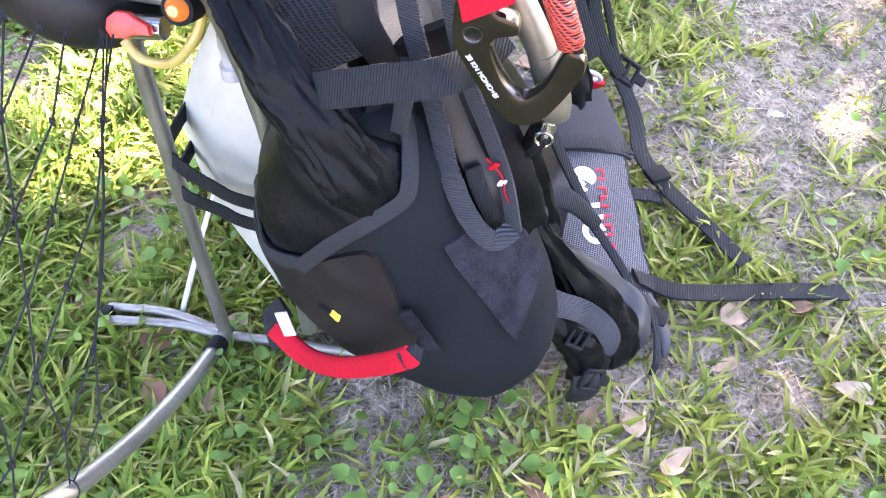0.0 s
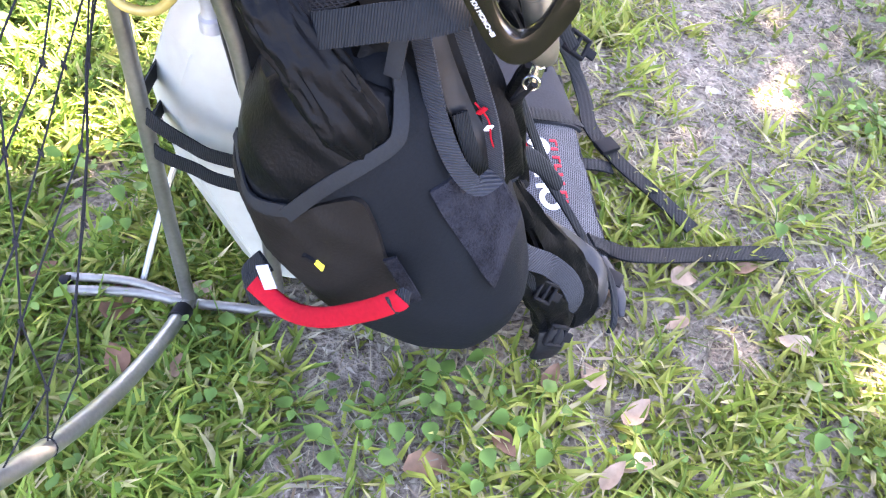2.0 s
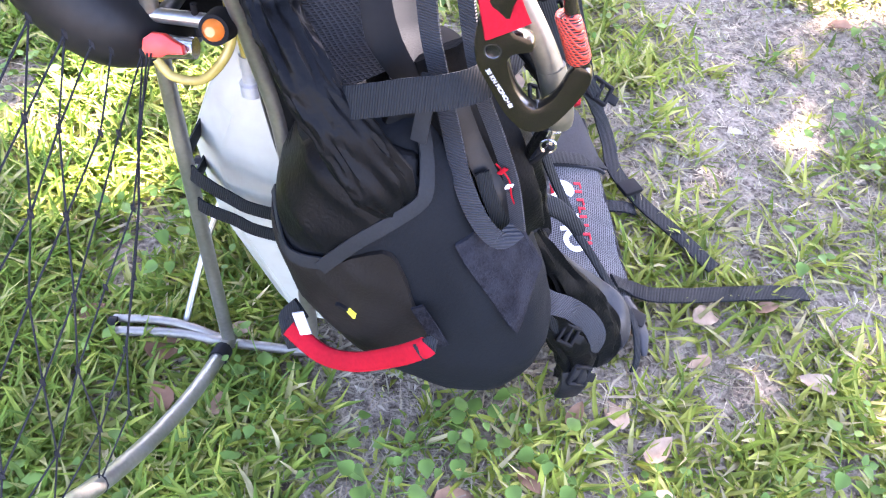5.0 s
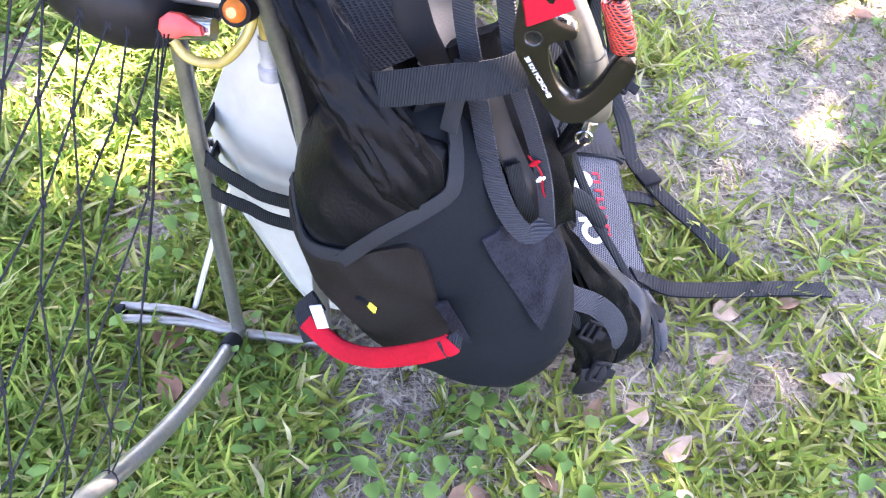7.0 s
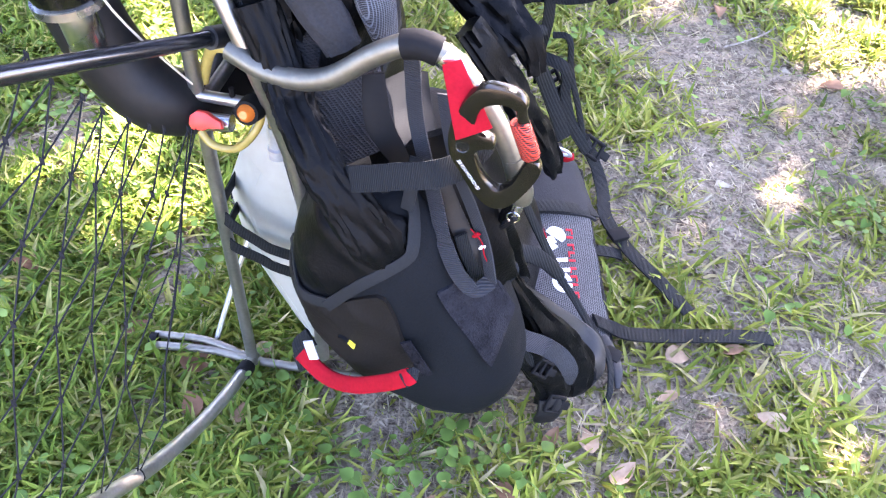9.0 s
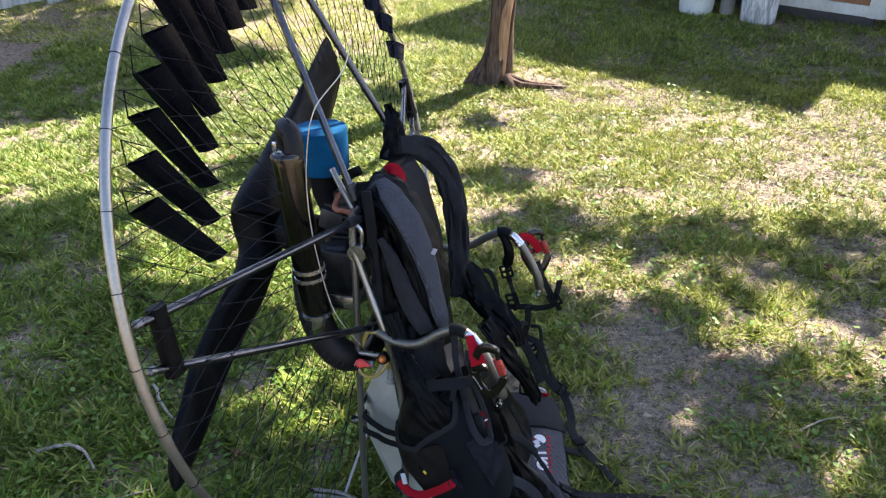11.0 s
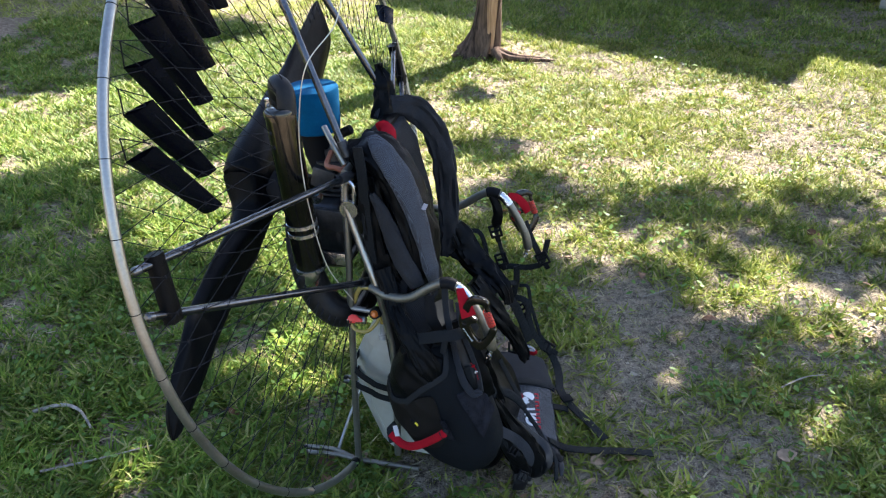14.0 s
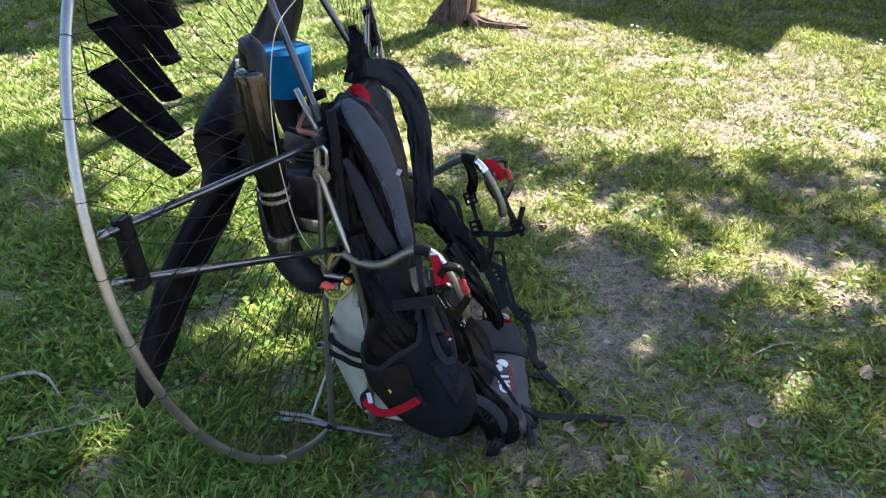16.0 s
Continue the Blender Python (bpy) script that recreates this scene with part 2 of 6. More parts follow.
PADMESH = add_weave(material("slate_airmesh", (0.064, 0.070, 0.081), 0.8, 0, (0.112, 0.121, 0.138), 30, 300, 0.2, 0.2), 190, "Z", 0.6, "Y", 0.0015)
DARKMESH = add_weave(material("black_airmesh", (0.012, 0.0125, 0.014), 0.8, 0, (0.024, 0.025, 0.028), 30, 300, 0.2, 0.2), 150, "Z", 0.6, "Y", 0.0015)
VELCRO = material("black_loop_fastener", (0.0055, 0.0056, 0.007), 0.98, 0, (0.017, 0.0175, 0.021), 60, 420, 1.0, 0.05, contrast=1.6)
RED = material("red_cloth", (0.20, 0.0028, 0.007), 0.85, 0, (0.29, 0.005, 0.012), 20, 300, 0.2, 0.12)
REDINK = material("red_ink", (0.34, 0.012, 0.018), 0.8, 0, (0.44, 0.02, 0.03), 30, 300, 0.1, 0.2)
LEGBAND = material("slate_black_satin", (0.0042, 0.0044, 0.0052), 0.45, 0, (0.0088, 0.009, 0.0105), 12, 300, 0.12, 0.25)
FOLDCLOTH = material("charcoal_pack_cloth", (0.0095, 0.010, 0.0112), 0.75, 0, (0.023, 0.024, 0.0265), 18, 350, 0.3, 0.15)
REDPLASTIC = material("orange_red_plastic", (0.60, 0.018, 0.010), 0.35, 0, (0.72, 0.03, 0.015), 20, 200, 0.05)
# the knurl's groove shade is painted as a dark grid over the red
REDANODE = add_weave(material("red_anodised_metal", (0.58, 0.03, 0.018), 0.3, 0.5, (0.72, 0.07, 0.035), 40, 500, 0.2), 160, "DIAGONAL", 0.8, "Y", 0.001)
CARABINER = material("olive_anodised_alloy", (0.006, 0.0054, 0.0036), 0.2, 0.3, (0.012, 0.0105, 0.0066), 15, 150, 0.03)
TANK = material("milky_tank_plastic", (0.265, 0.265, 0.22), 0.40, 0, (0.33, 0.33, 0.285), 5, 60, 0.04)
TANK.node_tree.nodes["Principled BSDF"].inputs["Subsurface Weight"].default_value = 0.35
TANK.node_tree.nodes["Principled BSDF"].inputs["Subsurface Radius"].default_value = (0.05, 0.05, 0.05)
BLUEFOAM = material("blue_filter_foam", (0.001, 0.046, 0.105), 0.95, 0, (0.002, 0.072, 0.155), 40, 500, 0.6, 0.1)
RUBBER = material("black_rubber", (0.0028, 0.0028, 0.003), 0.7, 0, (0.0052, 0.0052, 0.0056), 40, 200, 0.1, 0.15)
FUELHOSE = material("yellowed_fuel_hose", (0.24, 0.18, 0.04), 0.2, 0, (0.36, 0.28, 0.08), 20, 120, 0.05)
AMBER = material("amber_primer_bulb", (0.50, 0.11, 0.012), 0.2, 0, (0.66, 0.18, 0.03), 60, 160, 0.05)
VANE = material("black_vane_film", (0.0022, 0.0024, 0.004), 0.22, 0, (0.005, 0.0054, 0.0085), 18, 120, 0.08, 0.17)
CORD = material("black_net_cord", (0.009, 0.009, 0.010), 0.9, 0, None, 60, 400, 0.2, 0.1)
WIRE = material("pale_wire", (0.42, 0.38, 0.30), 0.4, 0.5, None, 60, 300, 0.05)
WHITE = material("white_print", (0.55, 0.55, 0.54), 0.6, 0, (0.66, 0.66, 0.65), 30, 200, 0.1)
PALECLOTH = material("pale_label_cloth", (0.26, 0.26, 0.30), 0.8, 0, (0.34, 0.34, 0.38), 30, 300, 0.1, 0.2)
LABELCLOTH = material("white_label_cloth", (0.33, 0.33, 0.335), 0.8, 0, (0.44, 0.44, 0.445), 60, 300, 0.1, 0.2)
YELLOW = material("yellow_mark", (0.75, 0.60, 0.03), 0.6, 0, (0.85, 0.7, 0.06), 30, 200, 0.1)
STICKWOOD = material("pale_dry_stick", (0.14, 0.115, 0.085), 0.9, 0, (0.36, 0.31, 0.25), 30, 120, 0.6, 0.15, 1.4)
DARKWOOD = material("dark_bench_wood", (0.035, 0.03, 0.028), 0.7, 0, None, 10, 80, 0.3)

# ---- tools for meshes ----


def mesh_object(name, bm, mat, parent=None, smooth=True, angle=40):
    me = bpy.data.meshes.new(name)
    bmesh.ops.recalc_face_normals(bm, faces=bm.faces)
    bm.to_mesh(me)
    bm.free()
    me.materials.append(mat)
    if smooth:
        me.polygons.foreach_set("use_smooth", [True] * len(me.polygons))
        me.set_sharp_from_angle(angle=radians(angle))
    ob = new(name, me)
    ob.parent = parent
    return ob


def part(name, bm, mat, parent, label="", smooth=True, angle=40):
    """One mesh object under a thing or under a part."""
    return tagged(mesh_object(name, bm, mat, parent, smooth, angle), label)


def empty(name, m, label, category, group="", kind=""):
    ob = new(name)
    ob.matrix_world = m
    ob.empty_display_size = 0.05
    return tagged(ob, label, category, group, kind)


def curve(pts, per=6, closed=False):
    """Catmull-Rom through the points."""
    P = [Vector(p) for p in pts]
    n = len(P)
    out = []
    for i in range(n if closed else n - 1):
        if closed:
            a, b, c, d = P[i - 1], P[i], P[(i + 1) % n], P[(i + 2) % n]
        else:
            a, b, c, d = P[max(i - 1, 0)], P[i], P[i + 1], P[min(i + 2, n - 1)]
        for k in range(per):
            t = k / per
            out.append(0.5 * (2 * b + (c - a) * t + (2 * a - 5 * b + 4 * c - d) * t * t + (3 * b - a - 3 * c + d) * t ** 3))
    if not closed:
        out.append(P[-1])
    return out


def spread(values, n):
    """Values given at a few stations, spread linearly over n."""
    if not hasattr(values, "__len__"):
        return [values] * n
    return list(np.interp(np.linspace(0, 1, n), np.linspace(0, 1, len(values)), values))


def sweep(pts, ra, rb=None, n=10, up=None, closed=False, power=2.0, bm=None, wob=0.0, seed=0, fold=0.0, along_by=1.0):
    """A rounded section swept along points: ra sideways, rb along up (a vector, or one for each point)."""
    bm = bm or bmesh.new()
    P = [Vector(p) for p in pts]
    m = len(P)
    A = spread(ra, m)
    B = spread(rb if rb is not None else ra, m)
    rings = []
    ref = None
    for i, p in enumerate(P):
        if closed:
            t = P[(i + 1) % m] - P[i - 1]
        else:
            t = P[min(i + 1, m - 1)] - P[max(i - 1, 0)]
        t.normalize()
        if up is not None:
            u = Vector(up[i]) if isinstance(up, list) else Vector(up)
        elif ref is None:
            u = Vector((0, 0, 1)) if abs(t.z) < 0.9 else Vector((0, 1, 0))
        else:
            u = ref
        side = t.cross(u).normalized()
        nrm = side.cross(t).normalized()
        ref = nrm
        ring = []
        for k in range(n):
            a = 2 * math.pi * (k + 0.5) / n
            c, s = math.cos(a), math.sin(a)
            c = math.copysign(abs(c) ** (2 / power), c)
            s = math.copysign(abs(s) ** (2 / power), s)
            q = p + side * (A[i] * c) + nrm * (B[i] * s)
            if wob:
                q += (nrm * s + side * c) * wob * noise.noise(q * 22 + Vector((seed, seed * 2, 0)))
            if fold:
                v = noise.noise(Vector((math.cos(a) * 1.6 + seed, math.sin(a) * 1.6, i * 0.085 * along_by))) + 0.6 * noise.noise(Vector((math.cos(a) * 3.4, math.sin(a) * 3.4 + seed, i * 0.16 * along_by)))
                q += (nrm * s + side * c) * fold * (0.35 - 1.5 * abs(v))
            ring.append(bm.verts.new(q))
        rings.append(ring)
    for i in range(m if closed else m - 1):
        r0, r1 = rings[i], rings[(i + 1) % m]
        for k in range(n):
            bm.faces.new((r0[k], r0[(k + 1) % n], r1[(k + 1) % n], r1[k]))
    if not closed:
        bm.faces.new(rings[0])
        bm.faces.new(rings[-1][::-1])
    return bm


def strap(pts, width, thick=0.0016, up=(0, -1, 0), per=6, bm=None):
    """A flat band along a curve, its flat side along up."""
    return sweep(curve(pts, per), width / 2, thick / 2 * 1.3, 8, up, power=6.0, bm=bm)


def tube(pts, r, per=6, n=10, bm=None):
    return sweep(curve(pts, per), r, None, n, bm=bm)


def rod(a, b, r, n=10, bm=None):
    return sweep([a, b], r, None, n, bm=bm)


def lathe(profile, n=24, m=None, bm=None):
    """Radius and height pairs turned about z; m: where it stands."""
    bm = bm or bmesh.new()
    m = m or Matrix()
    rings = []
    for r, z in profile:
        rings.append([bm.verts.new(m @ Vector((r * math.cos(2 * math.pi * k / n), r * math.sin(2 * math.pi * k / n), z))) for k in range(n)])
    for r0, r1 in zip(rings, rings[1:]):
        for k in range(n):
            bm.faces.new((r0[k], r0[(k + 1) % n], r1[(k + 1) % n], r1[k]))
    bm.faces.new(rings[0])
    bm.faces.new(rings[-1][::-1])
    return bm


def box(size, m=None, bevel=0.0, seg=2, bm=None):
    own = bmesh.new()
    bmesh.ops.create_cube(own, size=1.0)
    bmesh.ops.scale(own, vec=size, verts=own.verts)
    if bevel:
        bmesh.ops.bevel(own, geom=own.edges[:], offset=bevel, segments=seg, affect="EDGES", profile=0.6)
    if m is not None:
        own.transform(m)
    if bm is None:
        return own
    me = bpy.data.meshes.new("tmp")
    own.to_mesh(me)
    own.free()
    bm.from_mesh(me)
    bpy.data.meshes.remove(me)
    return bm


def plate(outline, thick, m, bevel=0.0):
    """A flat outline (x, y) given thickness, at a pose."""
    bm = bmesh.new()
    vs = [bm.verts.new((x, y, 0)) for x, y in outline]
    f = bm.faces.new(vs)
    r = bmesh.ops.extrude_face_region(bm, geom=[f])
    bmesh.ops.translate(bm, verts=[v for v in r["geom"] if isinstance(v, bmesh.types.BMVert)], vec=(0, 0, thick))
    if bevel:
        edges = [e for e in bm.edges if abs(e.verts[0].co.z - e.verts[1].co.z) < 1e-6]
        bmesh.ops.bevel(bm, geom=edges, offset=bevel, segments=2, affect="EDGES", profile=0.6)
    bm.transform(m)
    return bm


def lattice_noise(x, y, seed=0):
    """Smooth value noise on arrays, 0 to 1."""
    rng = np.random.RandomState(seed)
    tab = rng.rand(64, 64)
    xi, yi = np.floor(x).astype(int), np.floor(y).astype(int)
    xf, yf = x - xi, y - yi
    u, v = xf * xf * (3 - 2 * xf), yf * yf * (3 - 2 * yf)
    a, b = tab[xi % 64, yi % 64], tab[(xi + 1) % 64, yi % 64]
    c, d = tab[xi % 64, (yi + 1) % 64], tab[(xi + 1) % 64, (yi + 1) % 64]
    return (a * (1 - u) + b * u) * (1 - v) + (c * (1 - u) + d * u) * v


def fbm(x, y, seed=0):
    return 0.5 * lattice_noise(x, y, seed) + 0.3 * lattice_noise(x * 2.1 + 5, y * 2.1, seed + 1) + 0.2 * lattice_noise(x * 4.7, y * 4.7 + 3, seed + 2)


def ground_height(x, y):
    return (fbm(x * 2.0, y * 2.0, 7) - 0.5) * 0.03 + (fbm(x * 11, y * 11, 8) - 0.5) * 0.010 - 0.004


def raw_mesh(name, co, faces, mat, smooth=True):
    """Vertices (n, 3) and equal-sided faces (m, k) as one mesh, quickly."""
    me = bpy.data.meshes.new(name)
    co, faces = np.asarray(co, np.float32), np.asarray(faces, np.int32)
    me.vertices.add(len(co))
    me.vertices.foreach_set("co", co.ravel())
    k = faces.shape[1]
    me.loops.add(faces.size)
    me.loops.foreach_set("vertex_index", faces.ravel())
    me.polygons.add(len(faces))
    me.polygons.foreach_set("loop_start", np.arange(0, faces.size, k, dtype=np.int32))
    me.polygons.foreach_set("use_smooth", np.full(len(faces), smooth))
    me.update(calc_edges=True)
    me.materials.append(mat)
    return new(name, me)

# ---- ground: one sheet, finer near the machine ----
BARE = [(0.66, 1.33, .30), (0.80, 1.24, .16), (0.85, 0.74, .16), (0.37, 0.97, .14), (1.06, 1.87, .13), (1.19, 2.60, .22), (0.54, 0.93, .18), (0.23, 2.69, .15), (1.85, 3.2, .35), (1.95, 3.68, .3),
        (1.34, 1.53, .17), (-1.05, 0.41, .12), (0.87, 3.92, .28), (0.45, 3.98, .2), (-0.28, 3.66, .15), (-0.01, 3.43, .13), (-2.93, 4.07, .3), (0.05, 0.35, .07), (-0.11, 0.38, .08), (0.26, 0.43, .07),
        (0.50, 0.85, .16), (0.57, 1.02, .14), (0.74, 1.05, .16), (0.70, 0.74, .12), (0.44, 2.27, .12), (0.40, 0.52, .10), (0.33, 0.56, .07), (0.54, 0.62, .08), (-0.27, 0.5, .08), (-0.74, 0.43, .1), (-0.52, 0.95, .10),
        (0.68, 0.46, .08), (1.7, 6.45, .2), (2.64, 5.4, .35), (1.02, 6.9, .35), (0.2, 6.2, .25), (2.2, 6.0, .2), (1.5, 2.1, .14), (1.6, 2.9, .2)]


def bareness(x, y):
    b = np.zeros_like(x)
    wob = 0.55 + 0.9 * fbm(x * 9, y * 9, 21)
    for cx, cy, r in BARE:
        b = np.maximum(b, np.exp(-((x - cx) ** 2 + (y - cy) ** 2) / (r * wob) ** 2))
    patchy = fbm(x * 2.6, y * 2.6, 31)
    lush = np.clip((x + 0.45) / 0.5, 0.35, 1.0)
    return np.clip((b * 1.15 + np.clip((patchy - 0.60) * 4, 0, 0.6)) * lush, 0, 0.97)


def make_ground():
    xs = np.concatenate([np.linspace(-400, -6, 12)[:-1], np.linspace(-6, -1.6, 50)[:-1], np.linspace(-1.6, 2.0, 160)[:-1], np.linspace(2.0, 6, 46)[:-1], np.linspace(6, 400, 12)])
    ys = np.concatenate([np.linspace(-400, -4, 12)[:-1], np.linspace(-4, -0.3, 30)[:-1], np.linspace(-0.3, 2.6, 130)[:-1], np.linspace(2.6, 13, 90)[:-1], np.linspace(13, 400, 12)])
    X, Y = np.meshgrid(xs, ys)
    Z = ground_height(X, Y)
    co = np.stack([X.ravel(), Y.ravel(), Z.ravel()], 1)
    nx, ny = len(xs), len(ys)
    i = (np.arange(ny - 1)[:, None] * nx + np.arange(nx - 1)[None, :]).ravel()
    ob = raw_mesh("ground", co, np.stack([i, i + 1, i + nx + 1, i + nx], 1), DIRT)
    tagged(ob, "sandy grey-brown soil with patchy lawn", "ground", kind="structure")


def blades(name, region, count, length, width, seed, levels, mat, label, category, flat=0.0, keep=0.0, bare_only=False, clump=6, tufty=0.0, cover=0.45, folded=False):
    """Many arched blades that splay from tufts, thin on bare soil; levels: segments along a blade; cover: how far the tufts draw back."""
    rng = np.random.RandomState(seed)
    x0, x1, y0, y1 = region
    nt = count // clump
    tx, ty = rng.uniform(x0, x1, nt), rng.uniform(y0, y1, nt)
    b = bareness(tx, ty)
    ok = (rng.rand(nt) < b) if bare_only else (rng.rand(nt) > b * (1 - keep))
    tx, ty, b = tx[ok], ty[ok], b[ok]
    vig = 0.6 + 0.8 * fbm(tx * 1.7, ty * 1.7, 41)
    if tufty:
        # thick tufts a hand or two across, thin growth between them
        q = np.clip((0.5 * fbm(tx * 5.5, ty * 5.5, 91) + 0.5 * fbm(tx * 17, ty * 17, 95) - cover) / 0.10, 0, 1)
        ok = rng.rand(len(tx)) < 1 - tufty * (1 - q)
        tx, ty, q = tx[ok], ty[ok], q[ok]
        vig = vig[ok] * (0.62 + 0.55 * q)
    spread_by = 0.012 if flat else 0.006
    n = len(tx) * clump
    bx = np.repeat(tx, clump) + rng.normal(0, spread_by, n)
    by = np.repeat(ty, clump) + rng.normal(0, spread_by, n)
    vg = np.repeat(vig, clump)
    ln = length * vg * rng.uniform(0.45, 1.35, n)
    wd = width * rng.uniform(0.6, 1.25, n)
    # blades fan out evenly round each tuft, with some strays
    az = np.repeat(rng.uniform(0, 2 * math.pi, len(tx)), clump) + np.tile(np.arange(clump) * 2 * math.pi / clump, len(tx)) + rng.normal(0, 0.6, n)
    lean = rng.uniform(0.5, 0.99, n) * (1 - flat) + flat * 1.0
    droop = rng.uniform(0.1, 0.8, n) * (1 - flat)
    bend = rng.normal(0, 0.35, n)
    bz = ground_height(bx, by) - 0.004 + flat * rng.uniform(0.004, 0.012, n)
    rows = []
    us = np.linspace(0, 1, levels + 1)
    for u in us:
        a = az + bend * u
        dx, dy = np.cos(a), np.sin(a)
        out = ln * u * (lean + 0.3 * u * droop)
        up = ln * (u * np.sqrt(np.clip(1 - lean ** 2, 0.03, 1)) - droop * 0.45 * u * u) * (1 - flat) + flat * 0.002
        w = wd * 0.5 * (0.75 + 0.5 * u * (1 - u) * 2) * (1 - u ** 2.5 * 0.93)
        cx, cy, cz = bx + dx * out, by + dy * out, bz + np.maximum(up, -0.001 + 0.006 * u)
        tw = 0.35 * np.sin(az * 3 + u * 1.5)
        rows.append(np.stack([cx - dy * w, cy + dx * w, cz + tw * w], 1))
        if folded:
            rows.append(np.stack([cx, cy, cz - 0.38 * w], 1))
        rows.append(np.stack([cx + dy * w, cy - dx * w, cz - tw * w], 1))
    co = np.stack(rows, 1).reshape(-1, 3)
    m = 3 if folded else 2
    k = m * (levels + 1)
    base = np.arange(n)[:, None] * k
    f = np.concatenate([base + np.array([[m * j + e, m * j + e + 1, m * (j + 1) + e + 1, m * (j + 1) + e]]) for j in range(levels) for e in range(m - 1)], 1).reshape(-1, 4)
    return tagged(raw_mesh(name, co, f, mat, smooth=not folded), label, category, kind="stuff")


make_ground()
blades("grass", (-0.34, 1.7, 0.0, 1.9), 84000, 0.049, 0.0074, 11, 3, GRASS, "patchy green lawn grass with broad arching blades", "grass", keep=0.16, tufty=0.9, cover=0.415, clump=8, folded=True)
blades("grass", (-0.5, 1.9, 0.0, 2.1), 60000, 0.03, 0.0045, 25, 2, GRASS, "short thin grass between the tufts", "grass", keep=0.25, tufty=0.45, cover=0.46, clump=4)
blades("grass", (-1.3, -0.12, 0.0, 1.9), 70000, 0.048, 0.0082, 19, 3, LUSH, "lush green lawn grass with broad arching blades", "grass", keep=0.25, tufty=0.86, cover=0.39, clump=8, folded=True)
blades("grass", (-0.75, 3.2, 1.9, 4.6), 215000, 0.046, 0.0066, 12, 2, GRASS, "patchy sunlit lawn grass round the tree", "grass", keep=0.2, tufty=0.82, cover=0.39, clump=6)
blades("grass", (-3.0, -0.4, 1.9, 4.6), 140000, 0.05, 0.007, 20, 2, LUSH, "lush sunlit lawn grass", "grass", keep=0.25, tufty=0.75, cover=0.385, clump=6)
blades("grass", (-6.0, 4.5, 4.6, 12.0), 330000, 0.062, 0.0125, 13, 1, SUNLITGRASS, "lawn grass reaching up to the fence", "grass", keep=0.3, tufty=0.5, cover=0.38)
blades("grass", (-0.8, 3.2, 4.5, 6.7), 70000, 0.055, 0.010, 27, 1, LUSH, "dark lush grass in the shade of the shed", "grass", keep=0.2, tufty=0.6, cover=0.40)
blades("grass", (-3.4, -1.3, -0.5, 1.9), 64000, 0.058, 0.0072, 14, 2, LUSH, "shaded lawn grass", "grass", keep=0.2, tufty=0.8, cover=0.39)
blades("grass", (1.7, 3.6, -0.5, 1.9), 56000, 0.052, 0.007, 15, 2, GRASS, "patchy lawn grass", "grass", keep=0.16, tufty=0.85, cover=0.41)
blades("grass", (-1.3, 1.7, -1.2, 0.0), 34000, 0.058, 0.0072, 18, 2, GRASS, "lawn grass", "grass", keep=0.2, tufty=0.8, cover=0.41)


def leaflets(name, region, count, size, seed, label):
    """Small flat leaves of creeping weeds between the blades."""
    rng = np.random.RandomState(seed)
    x0, x1, y0, y1 = region
    x, y = rng.uniform(x0, x1, count), rng.uniform(y0, y1, count)
    ok = (fbm(x * 2.2, y * 2.2, 51) > 0.44) & (rng.rand(count) > bareness(x, y) * 0.8)
    x, y = x[ok], y[ok]
    n = len(x)
    c = np.stack([x, y, ground_height(x, y) + rng.uniform(0.008, 0.04, n)], 1)
    a = np.stack([rng.normal(0, 1, n), rng.normal(0, 1, n), rng.normal(0, 0.35, n)], 1)
    a /= np.linalg.norm(a, axis=1)[:, None]
    b = np.cross(np.stack([rng.normal(0, 0.3, n), rng.normal(0, 0.3, n), np.ones(n)], 1), a)
    b /= np.linalg.norm(b, axis=1)[:, None]
    s = size * rng.uniform(0.6, 1.4, (n, 1))
    co = np.stack([c - a * s, c - a * s * 0.3 + b * s * 0.62, c + a * s * 0.5 + b * s * 0.45, c + a * s, c + a * s * 0.5 - b * s * 0.45, c - a * s * 0.3 - b * s * 0.62], 1).reshape(-1, 3)
    tagged(raw_mesh(name, co, np.arange(6 * n).reshape(-1, 6), WEED), label, "weeds", kind="stuff")


def crumbs(region, count, seed, size=0.0027):
    """Crumbs of soil and litter on the bare ground."""
    rng = np.random.RandomState(seed)
    x0, x1, y0, y1 = region
    x, y = rng.uniform(x0, x1, count), rng.uniform(y0, y1, count)
    ok = rng.rand(count) < bareness(x, y)
    x, y = x[ok], y[ok]
    n = len(x)
    s = size * rng.lognormal(0, 0.55, (n, 1))
    c = np.stack([x, y, ground_height(x, y)], 1)
    corners = np.array([(1, 0, 0), (-0.5, 0.87, 0), (-0.5, -0.87, 0), (0, 0, 0.5)])
    az = rng.uniform(0, 6.28, n)
    R = np.stack([np.stack([np.cos(az), -np.sin(az)], 1), np.stack([np.sin(az), np.cos(az)], 1)], 1)
    st = rng.uniform(0.6, 1.9, (n, 1))
    pts = []
    for k in corners:
        xy = np.einsum("nij,nj->ni", R, np.concatenate([k[0] * st, np.full((n, 1), k[1])], 1))
        pts.append(c + np.concatenate([xy, np.full((n, 1), k[2])], 1) * s)
    co = np.stack(pts, 1).reshape(-1, 3)
    f = (np.arange(n)[:, None, None] * 4 + np.array([[0, 1, 3], [1, 2, 3], [2, 0, 3]])[None]).reshape(-1, 3)
    tagged(raw_mesh("soil_crumbs", co, f, CRUMB, smooth=False), "crumbs of soil and litter on the bare ground", "soil", kind="stuff")


